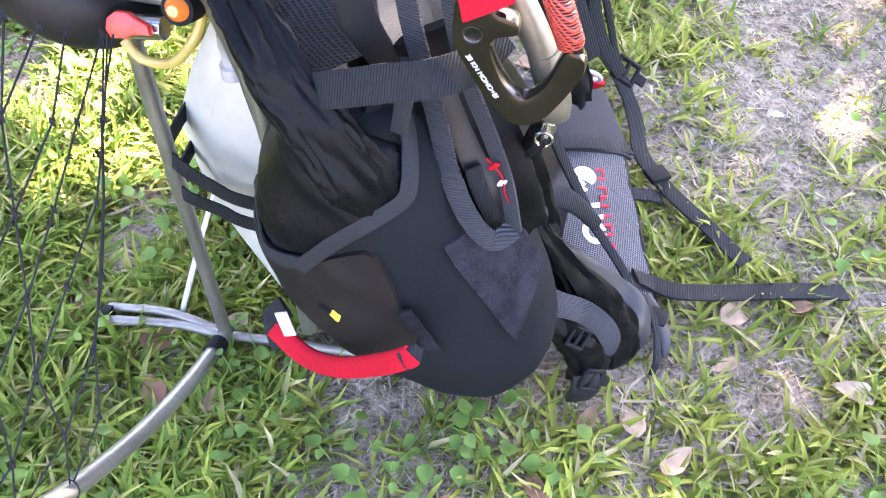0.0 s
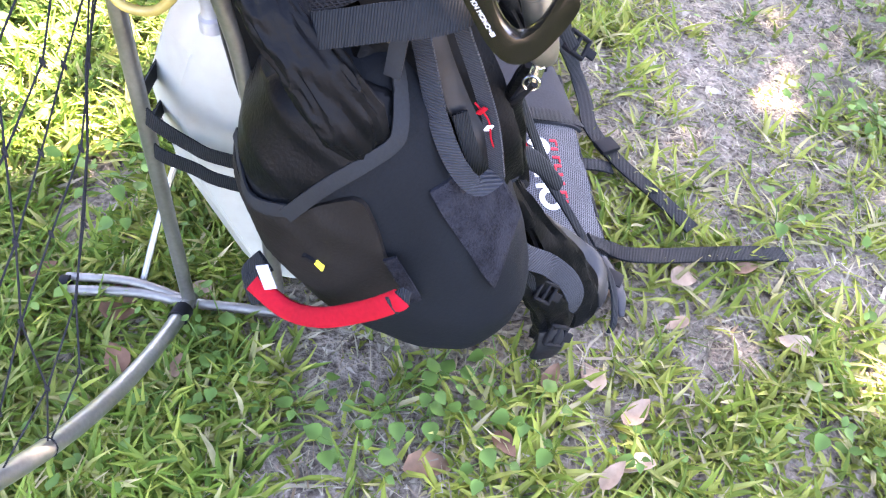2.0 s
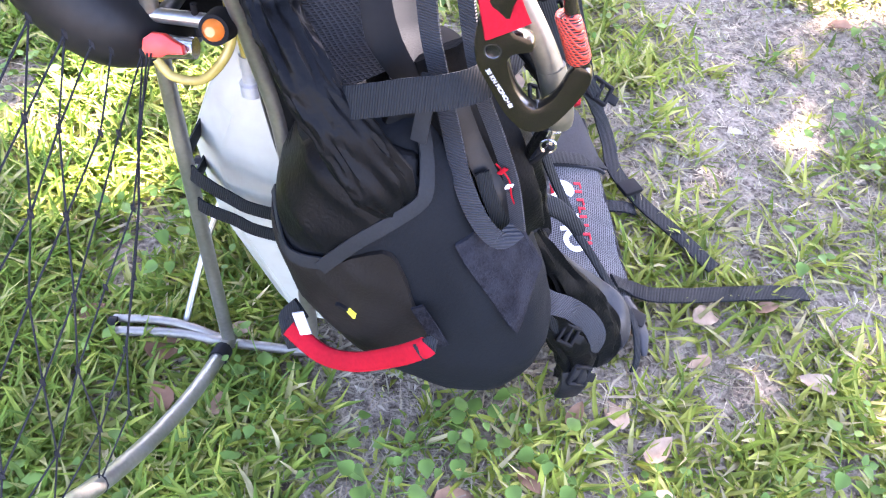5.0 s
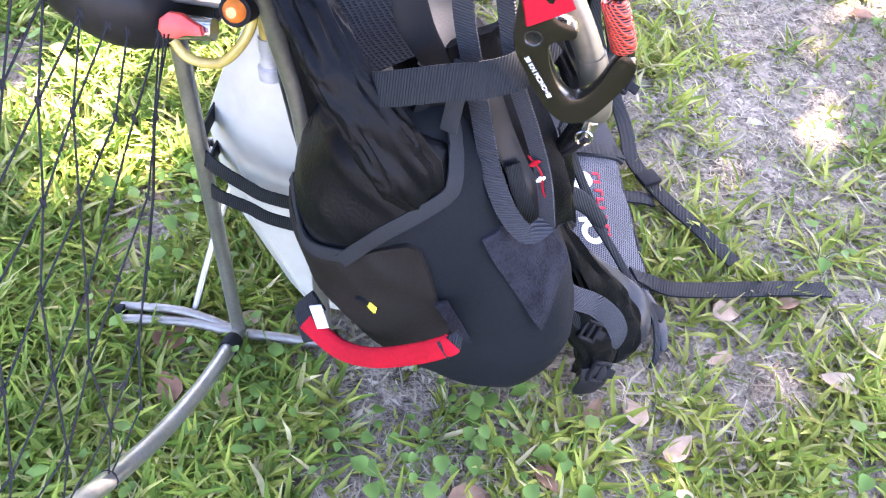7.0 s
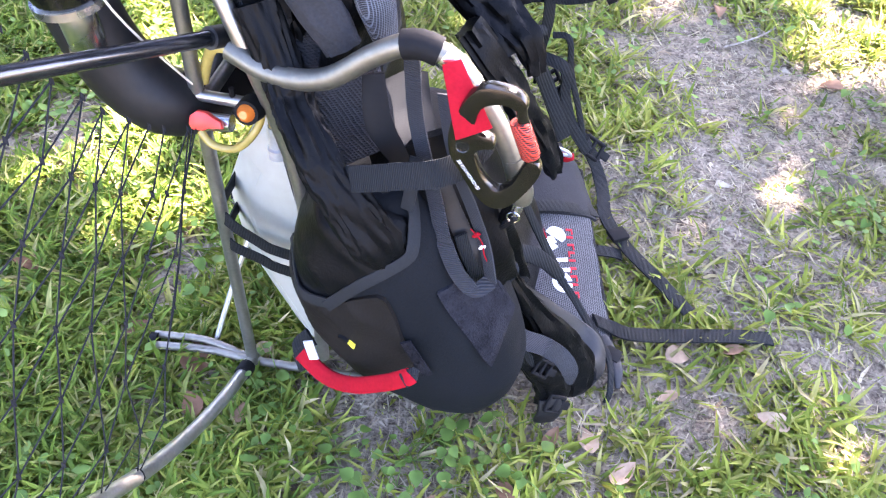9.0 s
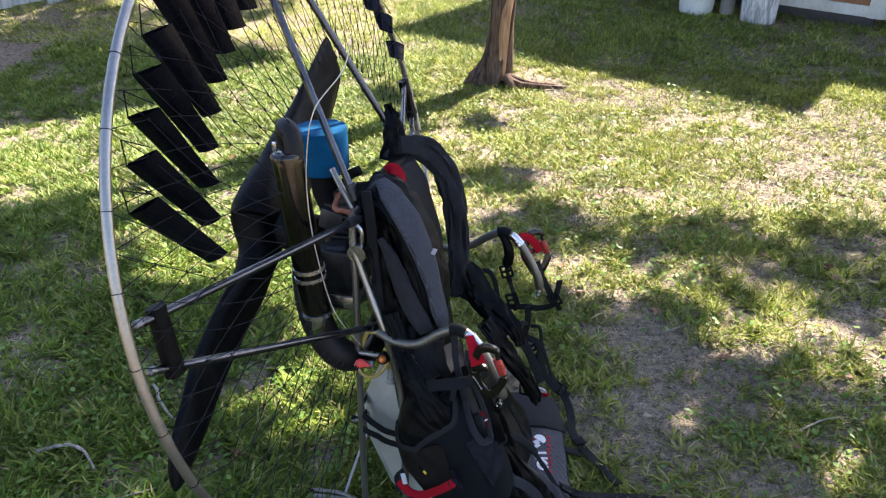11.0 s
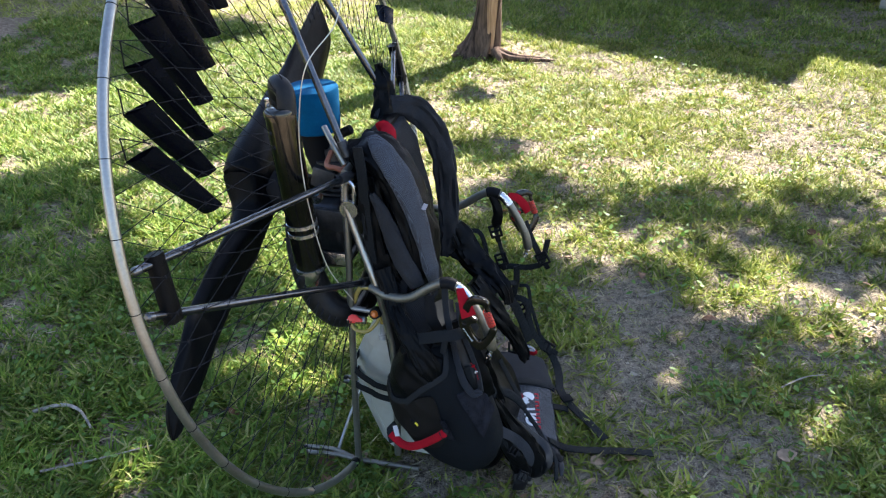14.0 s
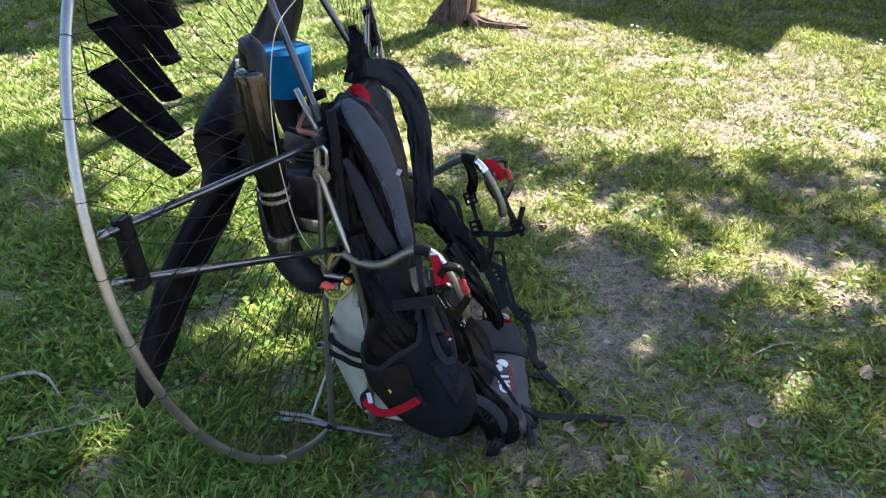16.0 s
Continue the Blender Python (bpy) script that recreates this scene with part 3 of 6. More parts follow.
crumbs((-1.4, 1.8, 0.0, 2.2), 70000, 71)
crumbs((-0.8, 3.2, 1.6, 4.6), 110000, 73, 0.0042)
leaflets("creeping_weeds", (-3.0, 3.2, 1.2, 5.0), 14000, 0.010, 61, "small creeping weed leaves in the lawn")
leaflets("creeping_weeds", (-1.6, 1.8, -0.2, 1.2), 5000, 0.009, 62, "small creeping weed leaves in the lawn")
leaflets("creeping_weeds", (-5.5, 4.0, 5.0, 10.0), 9000, 0.008, 63, "creeping weed leaves near the fence")
blades("straw", (-0.6, 2.0, 0.1, 2.2), 60000, 0.022, 0.0034, 21, 1, LITTER, "trodden bits of dead grass and leaf on the bare soil", "litter", flat=1.0, bare_only=True, clump=4)
blades("straw", (-0.8, 3.2, 1.8, 4.6), 60000, 0.04, 0.0035, 23, 1, LITTER, "bits of dead grass and leaf on the bare soil", "litter", flat=1.0, bare_only=True, clump=4)
blades("straw", (-1.6, 2.0, -0.3, 2.6), 26000, 0.04, 0.0022, 16, 1, STRAW, "dry straw lying on the bare soil", "straw", flat=1.0, bare_only=True, clump=3)
blades("straw", (-1.6, 2.0, -0.3, 2.6), 15000, 0.05, 0.004, 17, 2, STRAW, "dead grass blades among the green ones", "straw", flat=0.8, clump=3)


# ---- background: shed, fences, timbers, tree, buckets ----
def along(a, b):
    """A pose at a, x towards b, z up."""
    d = Vector((b[0] - a[0], b[1] - a[1], 0))
    return pose(a[0], a[1], 0, 0, 0, math.degrees(math.atan2(d.y, d.x))), d.length


def make_fence(name, a, b, label, seed, wood):
    m, ln = along(a, b)
    fence = empty(name, m, label, "fence", kind="structure")
    rng = random.Random(seed)
    for z in (0.35, 1.45):
        part("rail", box((ln, 0.04, 0.085), pose(ln / 2, 0.035, z), 0.004), wood, fence)
    kinds = []
    for w in (0.134, 0.1365, 0.139):
        bm = box((w, 0.018, 1.84), pose(0, 0, 0.94), 0.003, 1)
        kinds.append(part("plank", bm, wood, fence, smooth=False))
    for ob in kinds:
        ob.location = (-0.3, 0, 0)
    step = 0.1405
    for i in range(int(ln / step)):
        src = kinds[rng.randrange(3)]
        ob = src if i < 3 and src.location.x < 0 else new("plank", src.data)
        ob.parent = fence
        ob.location = (step * (i + 0.5), rng.uniform(-0.007, 0.007), rng.uniform(-0.02, 0.02))
        ob.rotation_euler = (0, radians(rng.uniform(-0.3, 0.3)), radians(rng.uniform(-2.0, 2.0)))
    for ob in kinds:
        if ob.location.x < 0:
            ob.location = (step * (int(ln / step) + 0.5), 0, 0)


CORNER = (-1.66, 8.52)
make_fence("fence_1", (-8.0, -0.45), CORNER, "weathered grey wooden plank fence beyond the lawn", 3, FENCEWOOD)
make_fence("fence_2", CORNER, (3.4, 13.35), "pale weathered plank fence behind the stacked timbers", 4, PALEFENCE)


def make_timbers():
    m, ln = along((-1.56, 8.42), (0.02, 9.66))
    # lowest first: height, set-back, extra length, tilt
    for z, back, start, tilt in ((0.048, 0.0, 0.0, -0.4), (0.148, 0.012, 0.03, -0.9), (0.248, 0.03, -0.02, -1.5)):
        bm = box((ln - start, 0.15, 0.100), pose((ln + start) / 2, 0, 0), 0.018, 3)
        bmesh.ops.subdivide_edges(bm, edges=[e for e in bm.edges if e.calc_length() > 1.0], cuts=28)
        for v in bm.verts:
            v.co += Vector((0, 0.016, 0.009)) * noise.noise(Vector((v.co.x * 3.1, v.co.y * 9, z * 30))) + Vector((0, 0.006, 0.006)) * noise.noise(Vector((v.co.x * 14, v.co.y * 30, v.co.z * 30 + z * 70)))
        ob = mesh_object("landscape_timber", bm, TIMBER)
        ob.matrix_world = m @ pose(0, back, z, 0, tilt, 0)
        tagged(ob, "weathered brown landscape timber stacked by the fence", "timber", "stacked timbers")


make_timbers()


def make_shed():
    a, b = (0.86, 7.29), (3.0, 5.94)
    m, ln = along(a, b)          # local y points away from the lawn
    shed = empty("shed", m, "brown panelled garden shed with white trim, standing in its own shade", "shed")
    # the wall behind the boards and the closed body
    part("wall", box((ln, 0.06, 2.1), pose(ln / 2, 0.05, 1.13)), SIDING, shed, smooth=False)
    part("wall", box((0.06, 2.4, 2.1), pose(0.03, 1.29, 1.13)), SIDING, shed, smooth=False)
    part("wall", box((0.06, 2.4, 2.1), pose(ln - 0.03, 1.29, 1.13)), SIDING, shed, smooth=False)
    part("wall", box((ln, 0.06, 2.1), pose(ln / 2, 2.46, 1.13)), SIDING, shed, smooth=False)
    # dark strip added in place of the shaded gap below the bottom trim
    part("skid", box((ln - 0.1, 0.09, 0.09), pose(ln / 2, 0.07, 0.035), 0.004), DARKWOOD, shed, "dark strip for the shaded gap under the wall")
    part("trim", box((ln, 0.022, 0.085), pose(ln / 2, 0.006, 0.125), 0.003), TRIM, shed, "white bottom trim board")
    part("trim", box((ln, 0.024, 0.14), pose(ln / 2, 0.005, 0.86), 0.003), TRIM, shed, "white horizontal trim board")
    for x in (0.05, ln - 0.05):
        part("corner_board", box((0.11, 0.03, 2.1), pose(x, 0.0, 1.13), 0.003), TRIM, shed, "white corner board")
    part("corner_board", box((0.03, 0.11, 2.1), pose(ln + 0.012, 0.06, 1.13), 0.003), TRIM, shed, "white corner board")
    roof = bmesh.new()
    box((ln + 0.5, 1.55, 0.06), pose(ln / 2, 0.48, 2.42, 22, 0, 0), 0.004, bm=roof)
    box((ln + 0.5, 1.55, 0.06), pose(ln / 2, 1.9, 2.42, -22, 0, 0), 0.004, bm=roof)
    part("roof", roof, ROOFING, shed, "dark shingled roof", smooth=False)
    for x in (0.03, ln - 0.03):
        bm = plate([(-0.05, 0), (2.5, 0), (1.2, 0.5)], 0.05, pose(x - 0.025, 0, 2.15) @ Matrix(((0, 0, 1, 0), (1, 0, 0, 0), (0, 1, 0, 0), (0, 0, 0, 1))))
        part("gable", bm, SIDING, shed, smooth=False)
    n = 15
    w = (ln - 0.21) / n
    first = None
    for row, (z0, z1) in enumerate(((0.168, 0.79), (0.93, 2.16))):
        bm = box((w - 0.012, 0.016, z1 - z0), pose(0, 0.014, (z0 + z1) / 2), 0.003, 1)
        first = part("siding_board", bm, SIDING, shed, smooth=False)
        for i in range(n):
            ob = first if i == 0 else new("siding_board", first.data)
            ob.parent = shed
            ob.location = (0.105 + w * (i + 0.5), 0, 0)
    # the lower wall that goes on past the corner
    annex = empty("shed_annex", m @ pose(ln + 0.04, 0.25, 0), "low brown panelled wall beside the shed", "shed")
    part("wall", box((1.6, 0.06, 1.9), pose(0.85, 0.05, 0.98)), SIDING, annex, smooth=False)
    bm = box((w - 0.012, 0.016, 1.75), pose(0, 0.012, 1.0), 0.003, 1)
    first = part("siding_board", bm, SIDING, annex, smooth=False)
    for i in range(10):
        ob = first if i == 0 else new("siding_board", first.data)
        ob.parent = annex
        ob.location = (0.12 + w * i, 0, 0)
    block = mesh_object("concrete_block", box((0.4, 0.2, 0.19), None, 0.008), CONCRETE)
    block.matrix_world = m @ pose(ln + 0.32, 0.02, 0.09, 0, 0, 3)
    tagged(block, "grey concrete block on the ground by the shed corner", "block")


make_shed()


def bucket_mesh(h, r0, r1, ribs):
    prof = [(r0 * 0.9, 0.012), (r0 - 0.004, 0.0), (r0, 0.006)]
    for z in np.linspace(0.1, 0.64, 4):
        prof.append((r0 + (r1 - r0) * z, h * z))
    for z in ribs:
        r = r0 + (r1 - r0) * z
        prof += [(r, h * z), (r + 0.009, h * z + 0.002), (r + 0.009, h * z + 0.007), (r, h * z + 0.009)]
    prof += [(r1, h - 0.01), (r1 + 0.006, h - 0.008), (r1 + 0.006, h), (r1 - 0.002, h), (r1 - 0.004, h - 0.02), (r0 - 0.004, 0.03), (0.002, 0.026)]
    return lathe(prof, 32)


def make_bucket(x, y, z, h, mat, label, handle=True, lid=False, r=0.135):
    b = empty("bucket", pose(x, y, z, 0, 0, 35), label, "bucket", "buckets by the shed")
    part("body", bucket_mesh(h, r, r + 0.02, (0.7, 0.8, 0.88)), mat, b)
    if handle:
        pts = [(0.168 * math.cos(a), 0.168 * math.sin(a) * 0.96, h * 0.80 - 0.11 * math.sin(a)) for a in np.linspace(0.05, math.pi - 0.05, 9)]
        part("handle", tube(pts, 0.0028, 3, 6), STEEL, b, "thin wire handle")
        for s in (-1, 1):
            part("ear", box((0.02, 0.035, 0.04), pose(s * 0.162, 0, h * 0.80), 0.004), mat, b)
    if lid:
        part("lid", lathe([(0.004, h - 0.03), (0.15, h - 0.03), (0.152, h - 0.012), (0.02, h - 0.012)], 32), mat, b, "sunken paint-stained lid")
    return b


gz = 0.0
make_bucket(1.66, 6.36, gz, 0.335, BUCKET, "clean white plastic bucket standing on the bare soil")
make_bucket(1.665, 6.36, gz + 0.125, 0.405, BUCKET, "white plastic bucket nested in another one", handle=False, r=0.126)
make_bucket(2.10, 6.09, gz, 0.42, BUCKETDIRTY, "white plastic bucket splashed with grey paint", lid=True)


def make_pot():
    pot = empty("potted_plant", pose(1.90, 6.30, 0), "small green plant in a pale can between the buckets", "plant")
    part("can", lathe([(0.05, 0), (0.055, 0.002), (0.06, 0.14), (0.062, 0.15), (0.056, 0.15), (0.05, 0.10)], 20), CONCRETE, pot, "dull pale can")
    rng = random.Random(5)
    bm = bmesh.new()
    for i in range(60):
        a, r, z = rng.uniform(0, 6.28), rng.uniform(0.01, 0.10), rng.uniform(0.14, 0.30)
        leaf(bm, pose(r * math.cos(a), r * math.sin(a), z, rng.uniform(-50, 50), rng.uniform(-50, 50), rng.uniform(0, 360)), 0.05, 0.035)
    part("leaves", bm, WEED, pot)


def leaf(bm, m, ln, wd, curl=0.15, cut=0.0):
    """One pointed leaf with a folded midrib: x is its length."""
    st = [0, 0.12, 0.35, 0.62, 0.85, 1.0]
    ws = [0.12, 0.75, 1.0, 0.78, 0.4, 0.0]
    mid, lft, rgt = [], [], []
    for t, w in zip(st, ws):
        z = -curl * ln * (t - 0.3) ** 2
        mid.append(bm.verts.new(m @ Vector((ln * t, 0, z))))
        if w > 0:
            lft.append(bm.verts.new(m @ Vector((ln * t - cut * ln * 0.1, wd / 2 * w, z + 0.14 * wd * w))))
            rgt.append(bm.verts.new(m @ Vector((ln * t - cut * ln * 0.1, -wd / 2 * w, z + 0.14 * wd * w))))
    for k in range(len(lft) - 1):
        bm.faces.new((mid[k], mid[k + 1], lft[k + 1], lft[k]))
        bm.faces.new((rgt[k], rgt[k + 1], mid[k + 1], mid[k]))
    bm.faces.new((mid[-2], mid[-1], lft[-1]))
    bm.faces.new((rgt[-1], mid[-1], mid[-2]))


make_pot()


def make_bench():
    b = empty("bench", pose(0.74, 7.08, 0, 0, 0, -32), "dark weathered bench half hidden behind the shed corner", "bench")
    part("seat", box((0.22, 0.26, 0.035), pose(-0.07, 0.18, 0.43), 0.006), CONCRETE, b, "pale worn seat board")
    part("leg", sweep(curve([(-0.12, 0.06, 0.0), (-0.065, 0.07, 0.13), (-0.005, 0.09, 0.28), (0.02, 0.10, 0.41)]), [0.026, 0.034, 0.042], 0.03, 8, (0, 1, 0), power=4), DARKWOOD, b)


make_bench()


def limb(pts, radii, seed, n=14, per=7, rough=0.12):
    P = curve(pts, per)
    bm = bmesh.new()
    R = spread(radii, len(P))
    bm = sweep(P, R, None, n, bm=bm)
    bm.verts.ensure_lookup_table()
    for i, v in enumerate(bm.verts):
        c = P[min(i // n, len(P) - 1)]
        d = v.co - c
        a = math.atan2(d.y, d.x)
        g = 0.10 * math.sin(a * 5 + seed) + 0.09 * math.sin(a * 3 + v.co.z * 4 + seed)
        v.co = c + d * (1 + g + rough * noise.noise(Vector((v.co.x * 9, v.co.y * 9, v.co.z * 3 + seed))))
    return bm


def canopy(clumps, seed, size=0.10, holes=(), at=(0.0, 0.0)):
    """Leaves in clumps (x, y, z, radius, count), as one mesh; holes: lawn spots whose leaves are left out to let sun
    in.
    """
    rng = np.random.RandomState(seed)
    C = []
    for x, y, z, r, n in clumps:
        d = rng.normal(0, 1, (n, 3))
        d /= np.linalg.norm(d, axis=1)[:, None]
        C.append(np.array((x, y, z)) + d * (r * rng.rand(n, 1) ** 0.45) * np.array((1, 1, 0.55)))
    C = np.concatenate(C)
    gx, gy = C[:, 0] + at[0] - C[:, 2] * SUN_DIR.x / SUN_DIR.z, C[:, 1] + at[1] - C[:, 2] * SUN_DIR.y / SUN_DIR.z
    for hx, hy, hr in holes:
        far = np.hypot(gx - hx, gy - hy) > hr + size * 0.5
        C, gx, gy = C[far], gx[far], gy[far]
    n = len(C)
    a = rng.normal(0, 1, (n, 3))
    a /= np.linalg.norm(a, axis=1)[:, None]
    b = np.cross(a, rng.normal(0, 1, (n, 3)))
    b /= np.linalg.norm(b, axis=1)[:, None]
    s = size * rng.uniform(0.6, 1.3, (n, 1))
    co = np.stack([C - a * s, C + b * s * 0.45, C + a * s, C - b * s * 0.45], 1).reshape(-1, 3)
    return co, np.arange(4 * n).reshape(-1, 4)


def shade_clumps(spots, seed, z0, z1):
    """Leaf clumps up along the sun from spots of shade (x, y, radius, count)."""
    rng = random.Random(seed)
    out = []
    for x, y, r, n in spots:
        h = rng.uniform(z0, z1)
        k = h / SUN_DIR.z
        out.append((x + SUN_DIR.x * k, y + SUN_DIR.y * k, h, r, n))
    return out


def make_tree():
    t = empty("tree", pose(0.0, 4.17, 0), "tree with a fluted peeling brown trunk on the lawn", "tree")
    spine = [(-.005, 0, -.06), (0.0, 0, .02), (.025, -.01, .10), (.042, -.01, .205), (.058, -.01, .387), (.066, 0, .60), (.076, 0, .766), (.10, .01, .90), (.14, .03, 1.05), (.16, .06, 1.35), (.12, .10, 2.0), (.2, .2, 3.2)]
    girth = [.15, .125, .092, .072, .064, .067, .066, .066, .07, .07, .065, .055]
    part("trunk", limb(spine, girth, 1.0, 30, 9, 0.2), BARK, t)
    part("bare_wood", limb([(.05, -.062, .03), (.062, -.05, .20), (.075, -.048, .39), (.094, -.042, .52), (.103, -.036, .66), (.105, -.03, .74)], [.042, .036, .034, .030, .02, .007], 4.0, 16, 9, 0.2), BAREWOOD, t, "pale orange-brown wood where the bark has peeled")
    for k, (a0, turn, r) in enumerate(((-2.75, .5, .020), (-2.2, .35, .017), (-1.2, .3, .012), (-.45, .25, .016), (-3.3, .3, .018))):
        pts = []
        for (x, y, z), g in zip(spine[1:9], girth[1:9]):
            a = a0 + turn * z
            pts.append((x + math.cos(a) * g * .93, y + math.sin(a) * g * .93, z))
        part("bark_ridge", limb(pts, [r * 1.5, r, r * .8, r, r * .7], 20.0 + k, 9, 8, 0.35), BARK, t, "sinewy ridge of dark bark")
    part("limb", limb([(.10, -.01, .80), (.155, -.02, .858), (.22, -.01, .917), (.284, 0.0, 1.0), (.331, .02, 1.065), (.5, .1, 1.5), (.9, .2, 2.9)], [.035, .024, .021, .02, .02, .024, .02], 2.0, 12, 8, 0.2), BARK, t)
    part("limb", limb([(.345, 0, 1.2), (.35, -.01, 1.08), (.358, -.02, .97)], [.022, .022, .018], 7.0, 10, 6, 0.2), BARK, t, "hanging dead branch end")
    part("limb", limb([(.135, -.02, .83), (.152, -.035, .70), (.151, -.04, .565), (.137, -.045, .53)], [.016, .017, .016, .008], 3.0, 12, 8, 0.3), BARK, t, "strip of loose bark")
    part("limb", limb([(.13, .05, 1.2), (.0, .08, 1.7), (-.4, 0, 2.6), (-.9, -.1, 3.2)], [.06, .055, .05, .03], 5.0, 10), BARK, t)
    roots = [[(.09, -.09, .05), (.20, -.13, .022), (.33, -.12, .014), (.47, -.09, .004)], [(.10, -.06, .05), (.24, -.09, .022), (.40, -.06, .008)], [(.10, -.11, .06), (.13, -.16, .03), (.16, -.18, .0)],
             [(-.08, -.06, .06), (-.13, -.09, .025), (-.17, -.11, -.006)], [(.09, -.02, .12), (.115, -.035, .06), (.15, -.05, .0)]]
    for i, r in enumerate(roots):
        part("root", limb(r, [.026, .018, .008], 6.0 + i, 10, 7, 0.25), BARK, t)
    # crown out of view: clumps set where they shade chosen lawn and fence spots
    clumps = shade_clumps([(-2.9, 3.9, .45, 480), (-2.4, 3.95, .42, 430), (-2.0, 3.85, .34, 300), (-2.6, 3.45, .42, 420), (-2.15, 3.5, .3, 240), (-3.2, 3.4, .6, 600), (-3.2, 4.4, .5, 460), (-2.5, 4.6, .42, 330), (-1.8, 4.45, .36, 260), (-2.3, 1.55, .55, 650), (-1.7, 1.5, .45, 500), (-3.0, 1.9, .6, 600), (-2.6, 1.0, .7, 800), (-1.5, 1.05, .5, 700),
                           (-0.95, 1.15, .35, 330), (-1.9, 0.5, .6, 700), (-1.2, 0.65, .4, 520), (-0.02, 3.4, .13, 45), (-3.6, 2.8, .5, 400), (-0.6, 3.75, .16, 50), (-3.0, 5.2, .55, 420), (-2.2, 5.8, .5, 330), (-3.6, 4.5, .6, 600), (-3.8, 5.8, .7, 600), (-2.9, 6.7, .6, 400), (-1.8, 1.9, .3, 160)], 9, 3.2, 4.8)
    co, f = canopy([(x, y - 4.17, z, r, n) for x, y, z, r, n in clumps], 10)
    ob = raw_mesh("crown", co, f, CANOPY)
    ob.parent = t


def make_shade_tree():
    # unseen tree, added so that its crown shades the lawn and the machine
    t = empty("tree", pose(7.0, 6.4, 0), "unseen tree added out of view to dapple the lawn with shade", "tree")
    part("trunk", limb([(0, 0, -0.05), (0, 0, 0.3), (0.05, 0.03, 1.5), (0.0, 0.05, 3.8), (-0.3, 0.0, 5.9)], [0.3, 0.22, 0.19, 0.16, 0.07], 11.0, 14), BARK, t)
    for i, e in enumerate(((-3.2, -1.6, 4.2), (-4.3, -2.8, 3.8), (-3.0, -3.4, 3.9), (-5.0, -3.7, 3.6))):
        part("limb", limb([(0.0, 0.05, 2.7), (e[0] * 0.45, e[1] * 0.45, 3.9), e], [0.08, 0.05, 0.02], 12.0 + i, 8), BARK, t)
    rng = random.Random(44)
    # lawn spots where the added leaves are thinned for patches of sun
    gaps = [(-0.46, 0.82, .10), (-0.78, 0.48, .13), (1.4, 1.45, .12), (0.46, 0.85, .03), (-1.3, 0.9, .14), (-1.1, 1.25, .16)]
    spots = []
    for gx in np.arange(-1.5, 2.4, 0.24):
        for gy in np.arange(-1.3, 2.4, 0.24):
            edge = gy - (1.55 + 0.22 * math.sin(gx * 2.3) - 0.5 * max(0.0, -gx - 0.1))
            if edge > 0.45 or (rng.random() < 0.05 and not (-0.3 < gx < 1.4 and gy < 1.3)):
                continue
            thin = 1.0
            if edge > -0.6 and gx > 0.75 or edge > -0.25:
                # ragged rim of the crown: single boughs
                if rng.random() < 0.4 + 0.5 * max(edge, 0):
                    continue
                thin = 0.7
            if any(math.hypot(gx - a, gy - b) < r for a, b, r in gaps):
                thin *= 0.2
            if gx > 0.6:
                thin *= 0.42
            spots.append((gx + rng.uniform(-.1, .1), gy + rng.uniform(-.1, .1), rng.uniform(.18, .32), int(rng.uniform(150, 250) * thin)))
    # extra clumps that shade chosen spots of lawn and harness
    spots += [(1.0, 2.15, .22, 90), (0.08, 2.62, .18, 80), (0.62, 2.1, .2, 75), (1.5, 2.2, .26, 95), (1.25, 1.95, .2, 75), (0.3, 2.3, .16, 55), (1.9, 2.15, .22, 80), (-.1, .57, .25, 300), (.1, .5, .25, 260), (-.15, .35, .25, 260), (.05, .75, .22, 220), (.44, 1.0, .14, 60), (-.62, 1.12, .14, 60)]
    holes = [(a, b, 0.3 * r) for a, b, r in gaps]
    for k in range(60):
        # flecks of sun cut through the added leaves, most of them near the rim
        hx, hy, r = rng.uniform(-1.6, 2.2), 1.75 - 1.9 * rng.random() ** 1.7, rng.uniform(.014, .034)
        for q in range(rng.randint(1, 4)):
            if not (-0.2 < hx < 1.3 and hy < 1.25):
                holes.append((hx, hy, r * rng.uniform(0.6, 1.0)))
            hx, hy = hx + rng.uniform(-.06, .06), hy + rng.uniform(-.025, .025)
    co, f = canopy([(x - 7.0, y - 6.4, z, r, n) for x, y, z, r, n in shade_clumps(spots, 12, 3.1, 4.3)], 13, 0.07, holes, (7.0, 6.4))
    ob = raw_mesh("crown", co, f, CANOPY)
    ob.parent = t


make_tree()
make_shade_tree()

# ---- the powered-paraglider motor: x forward, y to its far side, z up, from the ground below the seat ----
BASE = pose(0.055, 0.665, 0, 0, 0, -11.19)
motor = empty("paramotor", BASE, "paramotor with round netted cage and covered propeller, standing on grass", "paramotor")
HC, HR, TILT_BACK = Vector((-0.373, -0.018, 0.722)), 0.698, 12.72
HN = Vector((math.cos(radians(TILT_BACK)), 0, math.sin(radians(TILT_BACK))))
HU, HV = Vector((0, 1, 0)), Vector((-math.sin(radians(TILT_BACK)), 0, math.cos(radians(TILT_BACK))))


def hoop_at(deg, r=HR, a=0.0):
    """A point of the cage: angle from the far side upwards, radius, distance in front of the hoop's plane."""
    return HC + HN * a + (HU * math.cos(radians(deg)) + HV * math.sin(radians(deg))) * r


